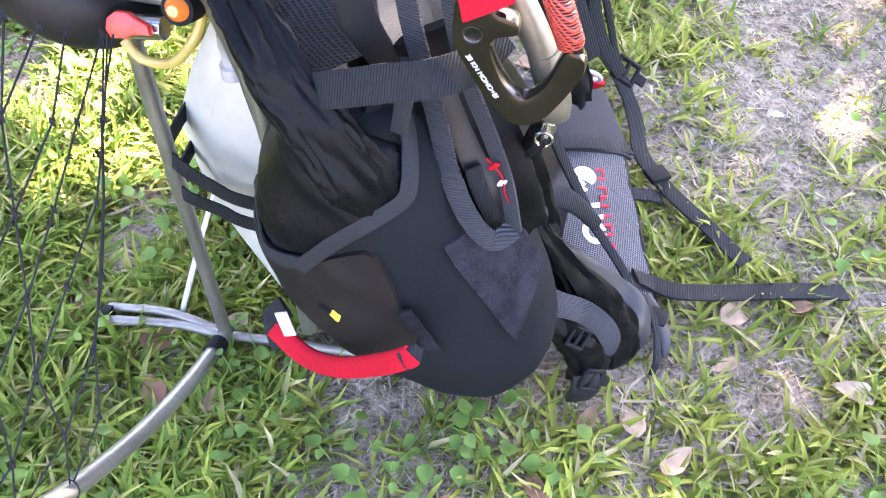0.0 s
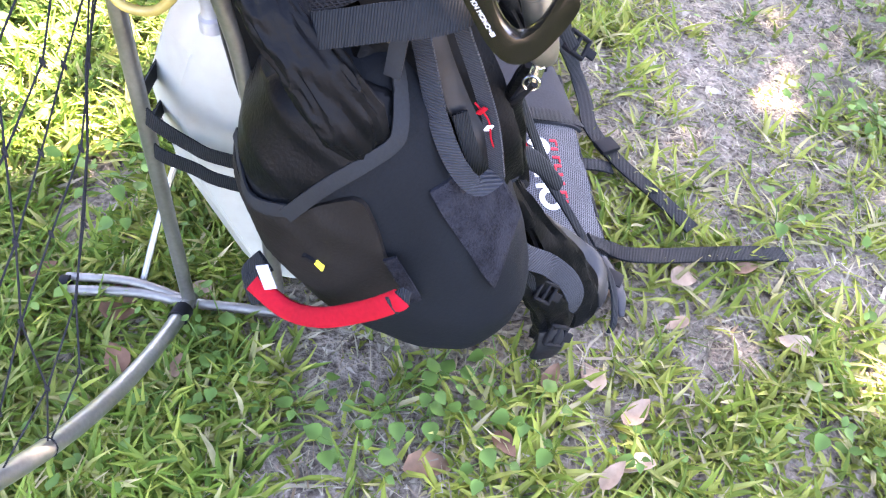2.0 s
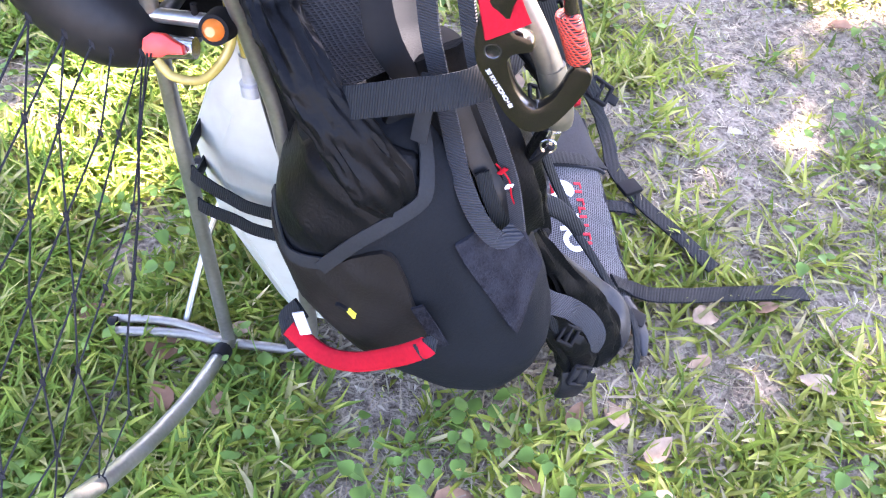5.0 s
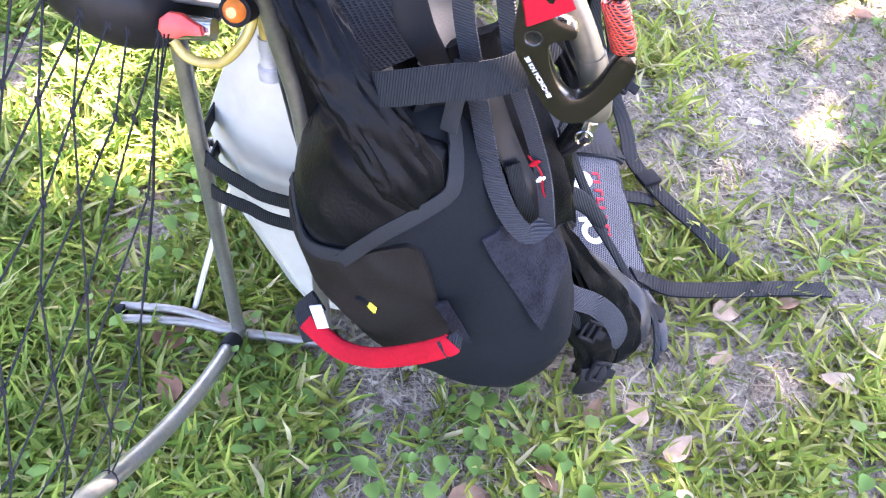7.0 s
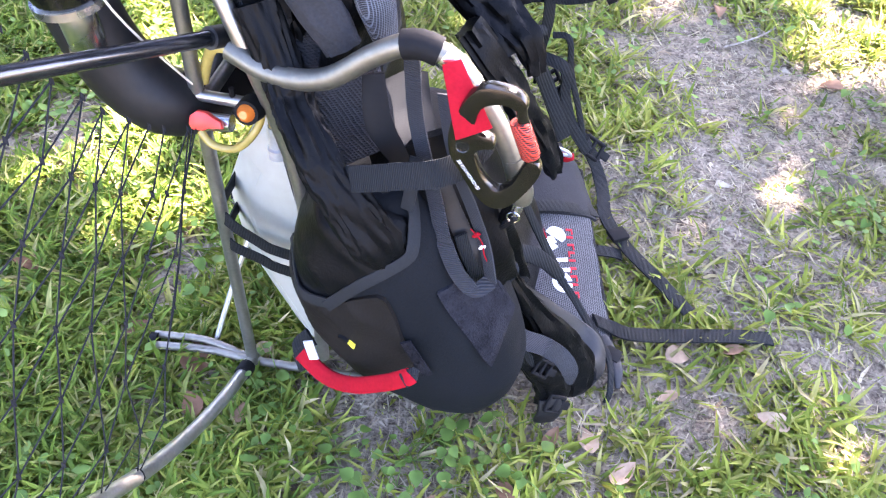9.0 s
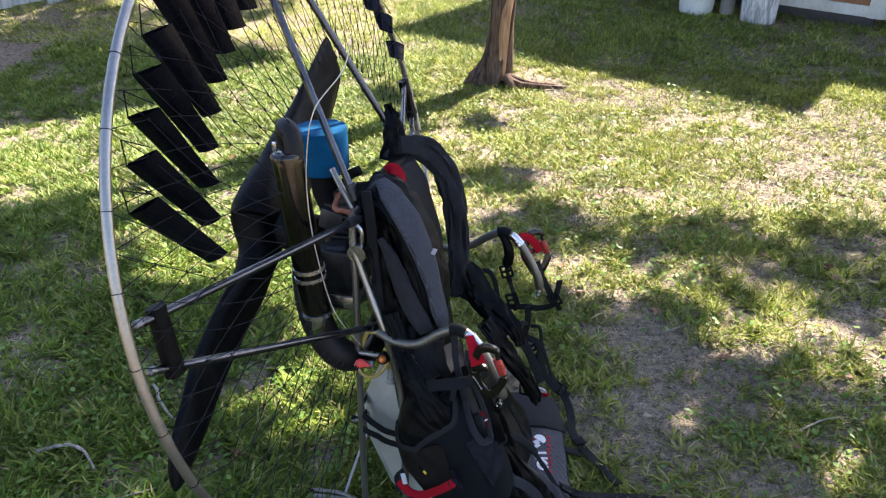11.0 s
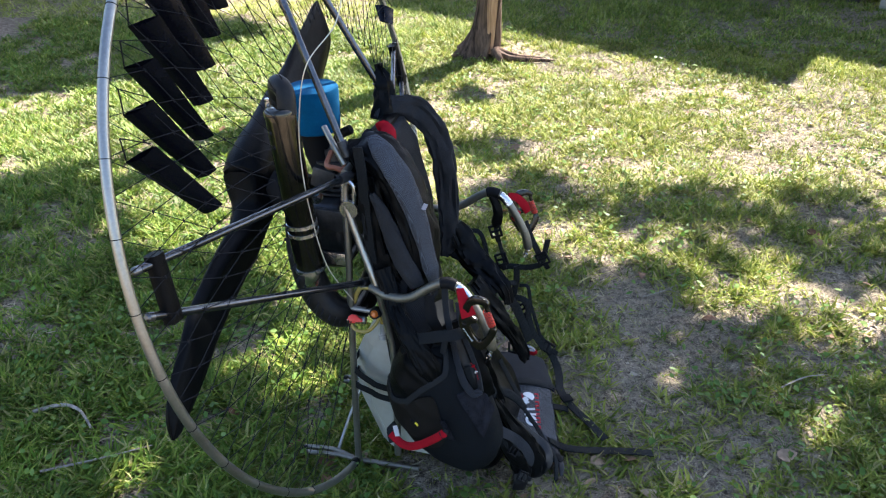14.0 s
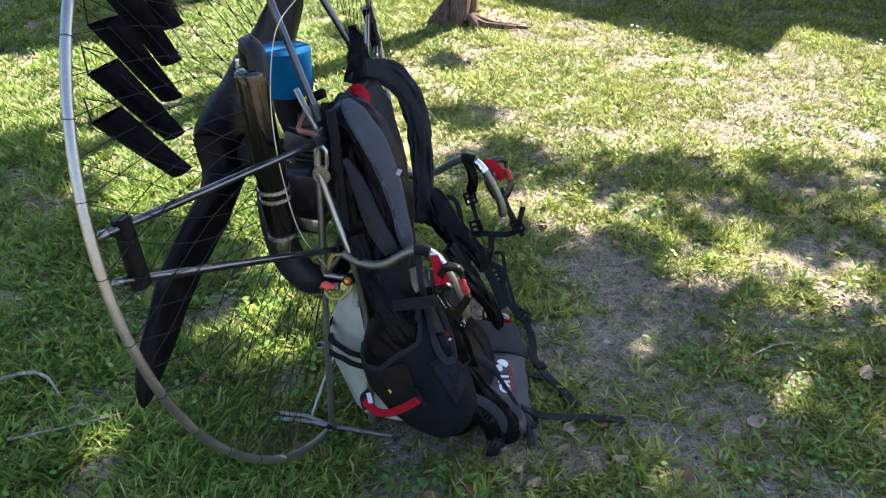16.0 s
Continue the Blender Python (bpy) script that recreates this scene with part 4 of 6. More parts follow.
def hoop_point(deg):
    p = hoop_at(deg)
    near, far = Vector((-0.239, -0.152, 0.016)) - hoop_at(-101), Vector((-0.239, 0.135, 0.016)) - hoop_at(-79)
    if deg <= -101:
        return p + near * max(0.0, 1 - (-101 - deg) / 38) ** 1.5
    return p + far * max(0.0, 1 - (deg + 79) / 38) ** 1.5


angles = list(np.linspace(-79, 259 - 0.001, 180))
hoop_pts = [hoop_point(a if a <= 180 else a - 360) for a in angles]
hoop = part("hoop", sweep(hoop_pts, 0.0088, None, 12), TITAN, motor, "bare metal cage hoop")


def make_frame():
    up = TITAN
    for s, y in ((-1, -0.158), (1, 0.14)):
        part("upright", tube([(-0.239, y, 0.012), (-0.243, y, 0.3), (-0.246, y, 0.6), (-0.25, y, 0.80)], 0.0078, 4), up, motor)
        part("clamp", rod(hoop_point(-101 - 2.0 if s < 0 else -79 + 2.0), hoop_point(-101 - 3.6 if s < 0 else -79 + 3.6), 0.0112, 12), RUBBER, motor, "black rubber joint")
        # flattened skid foot on the grass
        part("skid", tube([(-0.385, y - 0.012, 0.014), (-0.30, y, 0.016), (-0.245, y, 0.014), (-0.15, y + 0.006, 0.014), (-0.085, y + 0.01, 0.014)], 0.0062, 4), SKIDMETAL, motor)
        part("skid", tube([(-0.385, y + 0.006, 0.016), (-0.31, y + 0.010, 0.022), (-0.245, y + 0.004, 0.012)], 0.0055, 4), SKIDMETAL, motor)
        part("end_plug", rod((-0.388, y - 0.004, 0.015), (-0.378, y - 0.003, 0.015), 0.0105, 12), RUBBER, motor)
        # bracing strut from the pulley down to the seat
        part("strut", tube([(-0.249, y * 1.02, 0.735), (-0.215, y * 1.08, 0.65), (-0.168, y * 1.2, 0.545), (-0.157, y * 1.05, 0.45), (-0.141, y * 1.02, 0.34), (-0.135, y, 0.06)], 0.0085, 5), up, motor)
        part("pulley", sweep([(-0.238, y - s * -0.012, 0.722), (-0.238, y + s * 0.004, 0.722)], 0.02, None, 18), STEEL, motor, "round steel pulley")
        part("shackle", tube([(-0.252, y - 0.004, 0.74), (-0.25, y - 0.004, 0.775), (-0.238, y - 0.004, 0.785), (-0.228, y - 0.004, 0.77), (-0.228, y - 0.004, 0.735)], 0.0048, 4, 8), STEEL, motor)
    for z, x in ((0.468, -0.235), (0.80, -0.25), (0.60, -0.246)):
        part("crossbar", rod((x, -0.155, z), (x, 0.14, z), 0.0075, 10), up, motor)
    for x0, x1 in ((-0.245, -0.165),):
        for y in (-0.16, 0.145):
            part("crossbar", rod((x0, y, 0.47), (x1, y, 0.472), 0.0062, 10), up, motor)
    part("prop_stay", tube([(-0.30, -0.14, 0.016), (-0.285, -0.06, 0.10), (-0.25, 0.0, 0.2)], 0.004, 4, 8), up, motor, "thin stay behind the foot")


make_frame()


def make_arms():
    ends = [((-0.242, -0.15, 0.792), hoop_at(169.8, 0.672, 0.004)), ((-0.20, -0.155, 0.545), hoop_at(176.6, 0.672, 0.004)),
            ((-0.253, -0.13, 0.83), hoop_at(92.4, 0.676, 0.004)), ((-0.253, 0.115, 0.885), hoop_at(88.0, 0.676, 0.004)),
            ((-0.242, 0.14, 0.792), hoop_at(10.2, 0.672, 0.004)), ((-0.20, 0.14, 0.545), hoop_at(3.4, 0.672, 0.004))]
    for a, b in ends:
        a, b = Vector(a), Vector(b)
        arm = part("cage_arm", rod(a, b, 0.0076, 12), DARKTUBE, motor, "dark grey cage arm")
        d = (b - a).normalized()
        part("arm_end", sweep([b - d * 0.004, b + d * 0.006, b + d * 0.010], [0.0078, 0.0078, 0.004], None, 12), ALLOY, arm, "bright steel tube end")
        part("arm_socket", sweep([a - d * 0.004, a + d * 0.03], 0.0108, None, 12), ENGINE, arm)
    for (a1, b1), (a2, b2), t in ((ends[0], ends[1], 0.93), (ends[4], ends[5], 0.93)):
        p, q = Vector(a1).lerp(Vector(b1), t), Vector(a2).lerp(Vector(b2), t)
        d = (q - p).normalized()
        part("arm_sleeve", sweep([p - d * 0.014, p, q, q + d * 0.014], 0.0155, 0.012, 12, HN, power=4, wob=0.003), NYLON, motor, "black fabric sleeve tying two arms")
    p, q = ends[2][1], ends[3][1]
    part("arm_sleeve", sweep([p + Vector((0, -0.010, 0)), p, q, q + Vector((0, 0.010, 0))], 0.0115, 0.0115, 16, HN, power=3, wob=0.003), NYLON, motor, "black clamp joining the two top arms")


make_arms()


def make_net():
    """Diamond netting on a shallow cone from the hoop to the frame."""
    nat, dr, inner = 72, 0.060, 0.335
    bm, knots = bmesh.new(), bmesh.new()
    steps = int((HR - inner) / dr)

    def at(i, j):
        r = HR - dr * j
        a = (i * 360 / nat + 90) % 360 - 90 + 0.8 * noise.noise(Vector((i, j, 0.5)))
        low = a if a < 0 else a - 360
        # gathered along two lines beside the feet
        if -124 < low <= -90:
            a = -124 + 1.6 * noise.noise(Vector((i * 1.7, j * 2.1, 4.5)))
        elif -90 < low < -56:
            a = -56 + 1.6 * noise.noise(Vector((i * 1.7, j * 2.1, 4.5)))
        sag = 0.008 * noise.noise(Vector((i * 0.7, j * 0.9, 3)))
        return hoop_at(a, r, 0.02 + 0.20 * (HR - r) ** 1.15 + sag)

    for i in range(nat):
        a = i * 360 / nat
        if 236 < a < 304:
            continue
        for side in (1, -1):
            pts = [hoop_point(a if a <= 180 else a - 360)] + [at(i + side * 0.5 * j, j) for j in range(1, steps + 1)]
            sweep(pts, 0.0008, None, 4, bm=bm)
        # lashing round the tube
        c, tg = hoop_point(a if a <= 180 else a - 360), (hoop_at(a + 1, HR) - hoop_at(a - 1, HR)).normalized()
        rad = (c - HC).normalized()
        for off in ((0.0,) if i % 2 else ()):
            ring = [c + tg * off + (HN * math.cos(w) + rad * math.sin(w)) * 0.0092 for w in np.linspace(0, 2 * math.pi, 9)[:-1]]
            sweep(ring, 0.0009, None, 4, closed=True, bm=knots)
        for j in range(1, steps + 1):
            p = at(i + 0.5 * (j % 2), j)
            sweep([p - HV * 0.0042, p, p + HV * 0.0042], [0.0006, 0.0021, 0.0006], None, 5, bm=knots)
    tagged(part("net", bm, CORD, motor, "black knotted cord net"), kind="stuff")
    tagged(part("net_knot", knots, CORD, motor, "knots and lashings of the net"), kind="stuff")


make_net()


def make_vanes():
    def vane(o, i, roll):
        d = (i - o).normalized()
        tang = HN.cross(d).normalized()
        ch = (HN * math.cos(roll) + tang * math.sin(roll)).normalized()
        nrm = d.cross(ch).normalized()
        bm = bmesh.new()
        rows = []
        for k in range(7):
            t = k / 6
            p = o.lerp(i, t)
            w = 0.052 * (1 - t) + 0.036 * t
            rows.append([bm.verts.new(p + ch * (w * (c - 0.5)) + nrm * (0.009 * (1 - t * 0.5) * (1 - (2 * c - 1) ** 2) * sgn + 0.0025 * noise.noise(p * 40)) + d * (0.008 * c)) for c, sgn in [(x, 1) for x in np.linspace(0, 1, 6)] + [(x, -0.25) for x in np.linspace(1, 0, 6)[1:-1]]])
        n = len(rows[0])
        for r0, r1 in zip(rows, rows[1:]):
            for k in range(n):
                bm.faces.new((r0[k], r0[(k + 1) % n], r1[(k + 1) % n], r1[k]))
        bm.faces.new(rows[-1])
        v = part("vane", bm, VANE, motor, "black tapered film vane tied in the net")
        cords = bmesh.new()
        for c in (-0.45, 0.45):
            sweep([o + ch * 0.052 * c, o - d * 0.045], 0.0012, None, 4, bm=cords)
        part("tie_cord", cords, CORD, v)

    for k in range(10):
        th = 154 - 6.4 * k
        o = hoop_at(th, 0.645 + 0.002 * k, 0.02)
        i = hoop_at(th + max(0.0, (th - 104) * 0.21), 0.462 + 0.004 * k, 0.02)
        vane(o, i, 0.55 + 0.14 * math.sin(k * 1.9 + 0.6))
    for k in range(9):
        th = 74 - 6.2 * k - (2.0 * (k - 6) if k > 6 else 0)
        ln = max(0.045, 0.165 - 0.017 * k)
        vane(hoop_at(th, 0.676, 0.01), hoop_at(th - 2.0, 0.676 - ln, 0.02), 0.55 + 0.12 * math.sin(k * 2.1))


make_vanes()


def make_propeller():
    hub = HC - HN * 0.155
    prop = part("propeller_hub", lathe([(0.05, -0.02), (0.055, -0.012), (0.055, 0.02), (0.03, 0.03)], 20, Matrix.Translation(hub) @ HN.to_track_quat("Z", "Y").to_matrix().to_4x4()), ENGINE, motor)
    # edges of each cover as (radius, angle) on both sides, with its half thickness
    upper = [(.095, 140, .075, -75, .05), (.096, 118, .09, -45, .052), (.112, 80, .12, -30, .05), (.15, 57, .16, -18, .044), (.226, 43, .23, -6, .034), (.346, 33, .35, 4, .024), (.42, 31.3, .42, 8.5, .02), (.487, 30.1, .486, 11.5, .017), (.56, 28.6, .56, 14, .013), (.61, 27.8, .616, 17, .010), (.635, 27.2, .634, 25, .004)]
    lower = [(.096, 147, .068, -60, .05), (.085, 176, .068, -86, .05), (.10, -165, .10, -106, .042), (.157, -161, .16, -121, .03), (.19, -162, .191, -126, .026), (.25, -163, .262, -138, .022), (.345, -162.7, .34, -143.6, .018), (.413, -161.6, .41, -146, .016), (.482, -159.2, .48, -147.2, .014), (.551, -157.7, .545, -148.5, .012), (.601, -155.7, .60, -149.7, .010), (.626, -153.7, .622, -150.3, .008), (.641, -151.8, .64, -151.2, .003)]

    def flat_point(r, deg):
        return hub + HU * (r * math.cos(radians(deg))) + HV * (r * math.sin(radians(deg)))

    for seed, st in ((3, upper), (8, lower)):
        L = curve([flat_point(a, b) for a, b, c, d, e in st], 4)
        R = curve([flat_point(c, d) for a, b, c, d, e in st], 4)
        th = spread([e for a, b, c, d, e in st], len(L))
        bm = bmesh.new()
        rings = []
        for k, (p, q) in enumerate(zip(L, R)):
            c, half = (p + q) / 2, (p - q) / 2
            ring = []
            for w in np.linspace(0, 2 * math.pi, 29)[:-1]:
                crease = 0.010 * noise.noise(Vector((math.cos(w) * 2.2 + seed, math.sin(w) * 2.2, k * 0.09))) - 0.012 * max(0.0, 0.25 - abs(noise.noise(Vector((math.cos(w) * 3.1, seed, k * 0.05)))))
                edge = math.copysign(abs(math.cos(w)) ** 0.8, math.cos(w))
                ring.append(bm.verts.new(c + half * edge + HN * (th[k] * math.sin(w) + crease * min(1.0, th[k] / 0.02)) + half.normalized() * crease * 0.25))
            rings.append(ring)
        for r0, r1 in zip(rings, rings[1:]):
            for k in range(28):
                bm.faces.new((r0[k], r0[(k + 1) % 28], r1[(k + 1) % 28], r1[k]))
        bm.faces.new(rings[0])
        bm.faces.new(rings[-1])
        part("propeller_cover", bm, NYLON, motor, "black fabric cover on a propeller blade", angle=80)


make_propeller()


def make_engine():
    e = part("crankcase", box((0.11, 0.15, 0.16), pose(-0.335, -0.02, 0.60, 0, -8, 0), 0.02, 3), ENGINE, motor)
    part("gearbox", sweep([(-0.40, -0.02, 0.66), (-0.48, -0.02, 0.68)], [0.055, 0.045], None, 20), RUBBER, motor)
    cyl = bmesh.new()
    ax = Vector((-0.06, 0.06, 1)).normalized()
    c0 = Vector((-0.315, 0.0, 0.66))
    sweep([c0 - ax * 0.02, c0 + ax * 0.125], 0.038, None, 16, bm=cyl)
    cylinder = part("cylinder", cyl, ENGINE, motor, "finned dark engine cylinder")
    for k in range(9):
        c = c0 + ax * (0.012 * k)
        part("fin", sweep([c, c + ax * 0.005], 0.052 if k % 2 == 0 else 0.05, None, 20, power=3), ENGINE, cylinder)
    part("plug_cap", tube([c0 + ax * 0.12, c0 + ax * 0.15, c0 + ax * 0.16 + Vector((0.03, 0, 0.01))], 0.011, 4), RUBBER, motor)
    part("ignition_lead", tube([(-0.315, -0.06, 0.80), (-0.307, -0.11, 0.79), (-0.282, -0.12, 0.791), (-0.263, -0.12, 0.783), (-0.25, -0.125, 0.76)], 0.006, 5), COPPER, motor, "reddish-brown lead")
    part("ignition_lead", tube([(-0.30, -0.03, 0.77), (-0.28, -0.08, 0.765), (-0.262, -0.12, 0.775)], 0.005, 5), COPPER, motor, "reddish-brown lead")
    # filter with its dark boot and the pale breather pipe
    f0 = Vector((-0.372, -0.005, 0.822))
    foam = lathe([(0.050, 0.004), (0.055, 0.007), (0.0565, 0.02), (0.057, 0.06), (0.058, 0.098), (0.056, 0.102), (0.049, 0.103)], 32, Matrix.Translation(f0) @ pose(0, 0, 0, 0, -3, 0))
    for v in foam.verts:
        v.co += (v.co - f0).normalized() * 0.0012 * noise.noise(v.co * 90)
    part("air_filter", foam, BLUEFOAM, motor, "bright blue foam air filter")
    part("filter_boot", sweep([f0 + Vector((0, 0, 0.002)), f0 - Vector((0, 0, 0.05)), f0 + Vector((0.02, 0, -0.09))], [0.036, 0.028, 0.03], None, 18), RUBBER, motor)
    part("carburettor", box((0.055, 0.06, 0.05), pose(-0.345, -0.02, 0.725, 0, 12, 0), 0.008), ENGINE, motor)
    part("breather_pipe", tube([(-0.313, -0.10, 0.874), (-0.285, -0.12, 0.843), (-0.259, -0.13, 0.807)], 0.0065, 5), TITAN, motor, "short pale pipe")
    # silencer can with elbow on top, and the tuned pipe below it
    a, b = Vector((-0.352, -0.225, 0.952)), Vector((-0.308, -0.222, 0.600))
    d = (b - a).normalized()
    can = part("muffler", sweep([a - d * 0.004, a, a + d * 0.004, a + d * 0.02, b - d * 0.02, b], [0.024, 0.030, 0.0315, 0.0305, 0.0315, 0.029], None, 28), MUFFLER, motor, "sooty polished silencer can")
    for t in (0.70, 0.755):
        c = a.lerp(b, t)
        part("clamp_band", sweep([c - d * 0.004, c + d * 0.004], 0.0325, None, 28), STEEL, can, "bright steel band")
    part("end_band", sweep([b - d * 0.004, b + d * 0.003], 0.0325, None, 28), STEEL, can)
    for y in (-0.024, 0.024):
        part("bolt", rod(a + Vector((y, 0, 0.002)), a + Vector((y, 0, 0.018)), 0.005, 6), STEEL, can)
    part("top_elbow", sweep(curve([a + Vector((0.016, 0, -0.01)), a + Vector((0.01, 0.01, 0.028)), a + Vector((-0.012, 0.03, 0.038)), a + Vector((-0.03, 0.06, 0.02)), a + Vector((-0.04, 0.09, -0.04))]), 0.019, None, 12), BLACKPIPE, motor)
    part("elbow", tube([b - d * 0.004, b + d * 0.02, b + Vector((-0.004, 0.012, -0.05)), b + Vector((-0.02, 0.03, -0.07))], 0.0165, 5, 14), STEEL, motor, "bright curved outlet pipe")
    pipe = curve([(-0.372, -0.12, 0.72), (-0.362, -0.15, 0.66), (-0.344, -0.17, 0.58), (-0.314, -0.172, 0.50), (-0.272, -0.16, 0.455), (-0.245, -0.09, 0.44), (-0.24, 0.0, 0.49), (-0.27, 0.06, 0.56)], 7)
    part("exhaust_pipe", sweep(pipe, [0.026, 0.030, 0.034, 0.036, 0.035, 0.032, 0.026, 0.02], None, 18), BLACKPIPE, motor, "black swollen tuned exhaust pipe")
    part("starter", sweep([(-0.265, -0.03, 0.62), (-0.30, -0.03, 0.615)], 0.06, None, 24), ENGINE, motor)
    part("bracket", box((0.10, 0.012, 0.05), pose(-0.30, -0.12, 0.665), 0.004), ENGINE, motor)
    part("bracket", box((0.09, 0.012, 0.03), pose(-0.30, -0.135, 0.58), 0.003), STEEL, motor)
    part("bolt", rod((-0.312, -0.15, 0.735), (-0.312, -0.165, 0.733), 0.011, 8), STEEL, motor)
    # the thin cable that loops from the top arm down past the silencer
    c0, c1 = hoop_at(84, 0.40, 0.0), Vector((-0.25, -0.165, 0.46))
    part("cable", tube([(-0.25, -0.13, 1.16), (-0.237, -0.21, 1.119), (-0.277, -0.255, 1.054), (-0.296, -0.258, 0.957), (-0.297, -0.26, 0.861), (-0.284, -0.26, 0.754), (-0.258, -0.25, 0.628), (-0.215, -0.215, 0.528)], 0.0011, 8, 6), WIRE, motor, "thin pale cable")


make_engine()


def make_tank():
    # side outline of the can, forward against height, with half widths
    st = [(0.035, -0.178, -0.045, 0.105), (0.046, -0.196, -0.035, 0.128), (0.12, -0.226, -0.045, 0.131), (0.18, -0.250, -0.07, 0.133), (0.235, -0.258, -0.095, 0.133), (0.288, -0.263, -0.11, 0.133), (0.348, -0.240, -0.115, 0.132), (0.39, -0.219, -0.12, 0.115), (0.42, -0.208, -0.125, 0.09), (0.428, -0.195, -0.13, 0.07)]
    bm = bmesh.new()
    rings = []
    for z, x0, x1, hy in st:
        c, k = 0.014, hy / 0.133
        pts = [(x0 + 0.040 * k, -hy), (x0 + 0.003, -hy + 0.030 * k), (x0, -hy + 0.036 * k), (x0, hy - c * 1.6), (x0 + c * 1.6, hy), (x1 - c, hy), (x1, hy - c), (x1, -hy + c), (x1 - c, -hy)]
        rings.append([bm.verts.new((x, y + 0.003, z)) for x, y in pts])
    n = len(rings[0])
    for r0, r1 in zip(rings, rings[1:]):
        for k in range(n):
            bm.faces.new((r0[k], r0[(k + 1) % n], r1[(k + 1) % n], r1[k]))
    bm.faces.new(rings[0])
    bm.faces.new(rings[-1])
    bmesh.ops.bevel(bm, geom=[e for e in bm.edges], offset=0.0035, segments=2, affect="EDGES")
    tank = part("fuel_tank", bm, TANK, motor, "milky white plastic fuel tank", angle=35)
    part("outlet_fitting", sweep([(-0.179, -0.13, 0.380), (-0.179, -0.13, 0.392), (-0.179, -0.13, 0.394), (-0.179, -0.13, 0.408), (-0.179, -0.13, 0.410), (-0.179, -0.13, 0.422)], [0.0105, 0.0105, 0.0075, 0.0072, 0.0085, 0.008], None, 12), PALEALLOY, tank, "steel hose fitting")
    part("fuel_hose", tube([(-0.179, -0.13, 0.405), (-0.179, -0.131, 0.43), (-0.178, -0.14, 0.455), (-0.176, -0.16, 0.475)], 0.0062, 5, 12), FUELHOSE, tank, "yellowed clear fuel hose")
    for z0, z1 in ((0.30, 0.268), (0.258, 0.238)):
        part("tank_strap", strap([(-0.05, -0.17, z1 - 0.006), (-0.165, -0.170, z1), (-0.20, -0.168, z1 + 0.01), (-0.238, -0.162, z0), (-0.249, -0.13, z0 + 0.004), (-0.25, 0.0, z0), (-0.248, 0.12, z0)], 0.017, 0.002, [Vector((0, -1, 0))] * 19 + [Vector((-0.6, -0.8, 0))] * 3 + [Vector((-1, 0, 0))] * 15), BELTWEB, tank, "black strap round the tank")


make_tank()


def make_primer():
    part("hose_loop", tube([(-0.238, -0.178, 0.440), (-0.225, -0.182, 0.428), (-0.20, -0.184, 0.430), (-0.182, -0.180, 0.447), (-0.173, -0.172, 0.468), (-0.175, -0.165, 0.50)], 0.0041, 6, 12), FUELHOSE, motor, "yellowed clear fuel hose loop")
    part("hose_loop", tube([(-0.24, -0.15, 0.48), (-0.225, -0.15, 0.52), (-0.20, -0.15, 0.53), (-0.195, -0.15, 0.58)], 0.0055, 6, 10), FUELHOSE, motor, "yellowed clear fuel hose")
    valve = part("fuel_valve", sweep([(-0.246, -0.172, 0.448), (-0.205, -0.172, 0.452)], [0.011, 0.009], None, 12), STEEL, motor)
    grip = plate([(-0.017, -0.005), (-0.013, -0.011), (-0.001, -0.010), (0.003, -0.007), (0.018, -0.005), (0.016, 0.002), (0.008, 0.005), (0.001, 0.009), (-0.009, 0.009), (-0.016, 0.003)], 0.008, pose(-0.226, -0.180, 0.458, 65, 0, 0), 0.002)
    part("grip", grip, REDPLASTIC, valve, "red plastic valve grip")
    ring = part("primer_bulb_ring", sweep([(-0.176, -0.178, 0.484), (-0.176, -0.197, 0.490)], [0.0135, 0.012], None, 20), RUBBER, motor)
    part("primer_bulb", sweep([(-0.176, -0.190, 0.488), (-0.176, -0.199, 0.491), (-0.176, -0.204, 0.493)], [0.0098, 0.0085, 0.004], None, 18), AMBER, ring, "amber rubber primer bulb")
    part("cable_tie", sweep([(-0.206, -0.160, 0.456), (-0.206, -0.160, 0.486)], 0.003, None, 6), RUBBER, motor)


make_primer()

# ---- the harness hung on the machine's front ----
harness = empty("harness", BASE, "black and grey paramotor harness with red details, slumped on the grass", "harness")
BAG = [(.120, .025, .065, -.212), (.130, .0, .09, -.240), (.148, -.042, .110, -.256), (.165, -.07, .12, -.260), (.20, -.112, .126, -.266), (.25, -.148, .112, -.268), (.30, -.161, .09, -.268), (.36, -.145, .05, -.262), (.41, -.123, .025, -.25), (.445, -.075, -.005, -.225)]


def bag_side(x, z, inner=-0.06, p=3.0):
    """How far out the near side of the pouch lies."""
    z = min(max(z, 0.12), 0.445)
    a, b, s = [float(np.interp(z, [r[0] for r in BAG], [r[k] for r in BAG])) for k in (1, 2, 3)]
    t = (x - (a + b) / 2) / ((b - a) / 2)
    inner -= 0.12 * min(max(t, 0.0), 1.0)
    t = min(abs(t), 0.999)
    return inner - (inner - s) * (1 - t ** p) ** (1 / p)


def on_bag(pts, off=0.004):
    return [Vector((x, bag_side(x, z) - off, z)) for x, z in pts]


def bag_ups(pts, per):
    """Outward directions of the pouch along a curve on it."""
    out = []
    for q in curve(pts, per):
        e = 0.012
        dx = (bag_side(q.x + e, q.z) - bag_side(q.x - e, q.z)) / (2 * e)
        dz = (bag_side(q.x, q.z + e) - bag_side(q.x, q.z - e)) / (2 * e)
        out.append(Vector((max(-3, min(3, dx)), -1, max(-3, min(3, dz)))).normalized())
    return out


def bag_strap(pts, width, thick=0.003, off=0.003, per=6):
    P = on_bag(pts, off)
    return strap(P, width, thick, bag_ups(P, per), per)


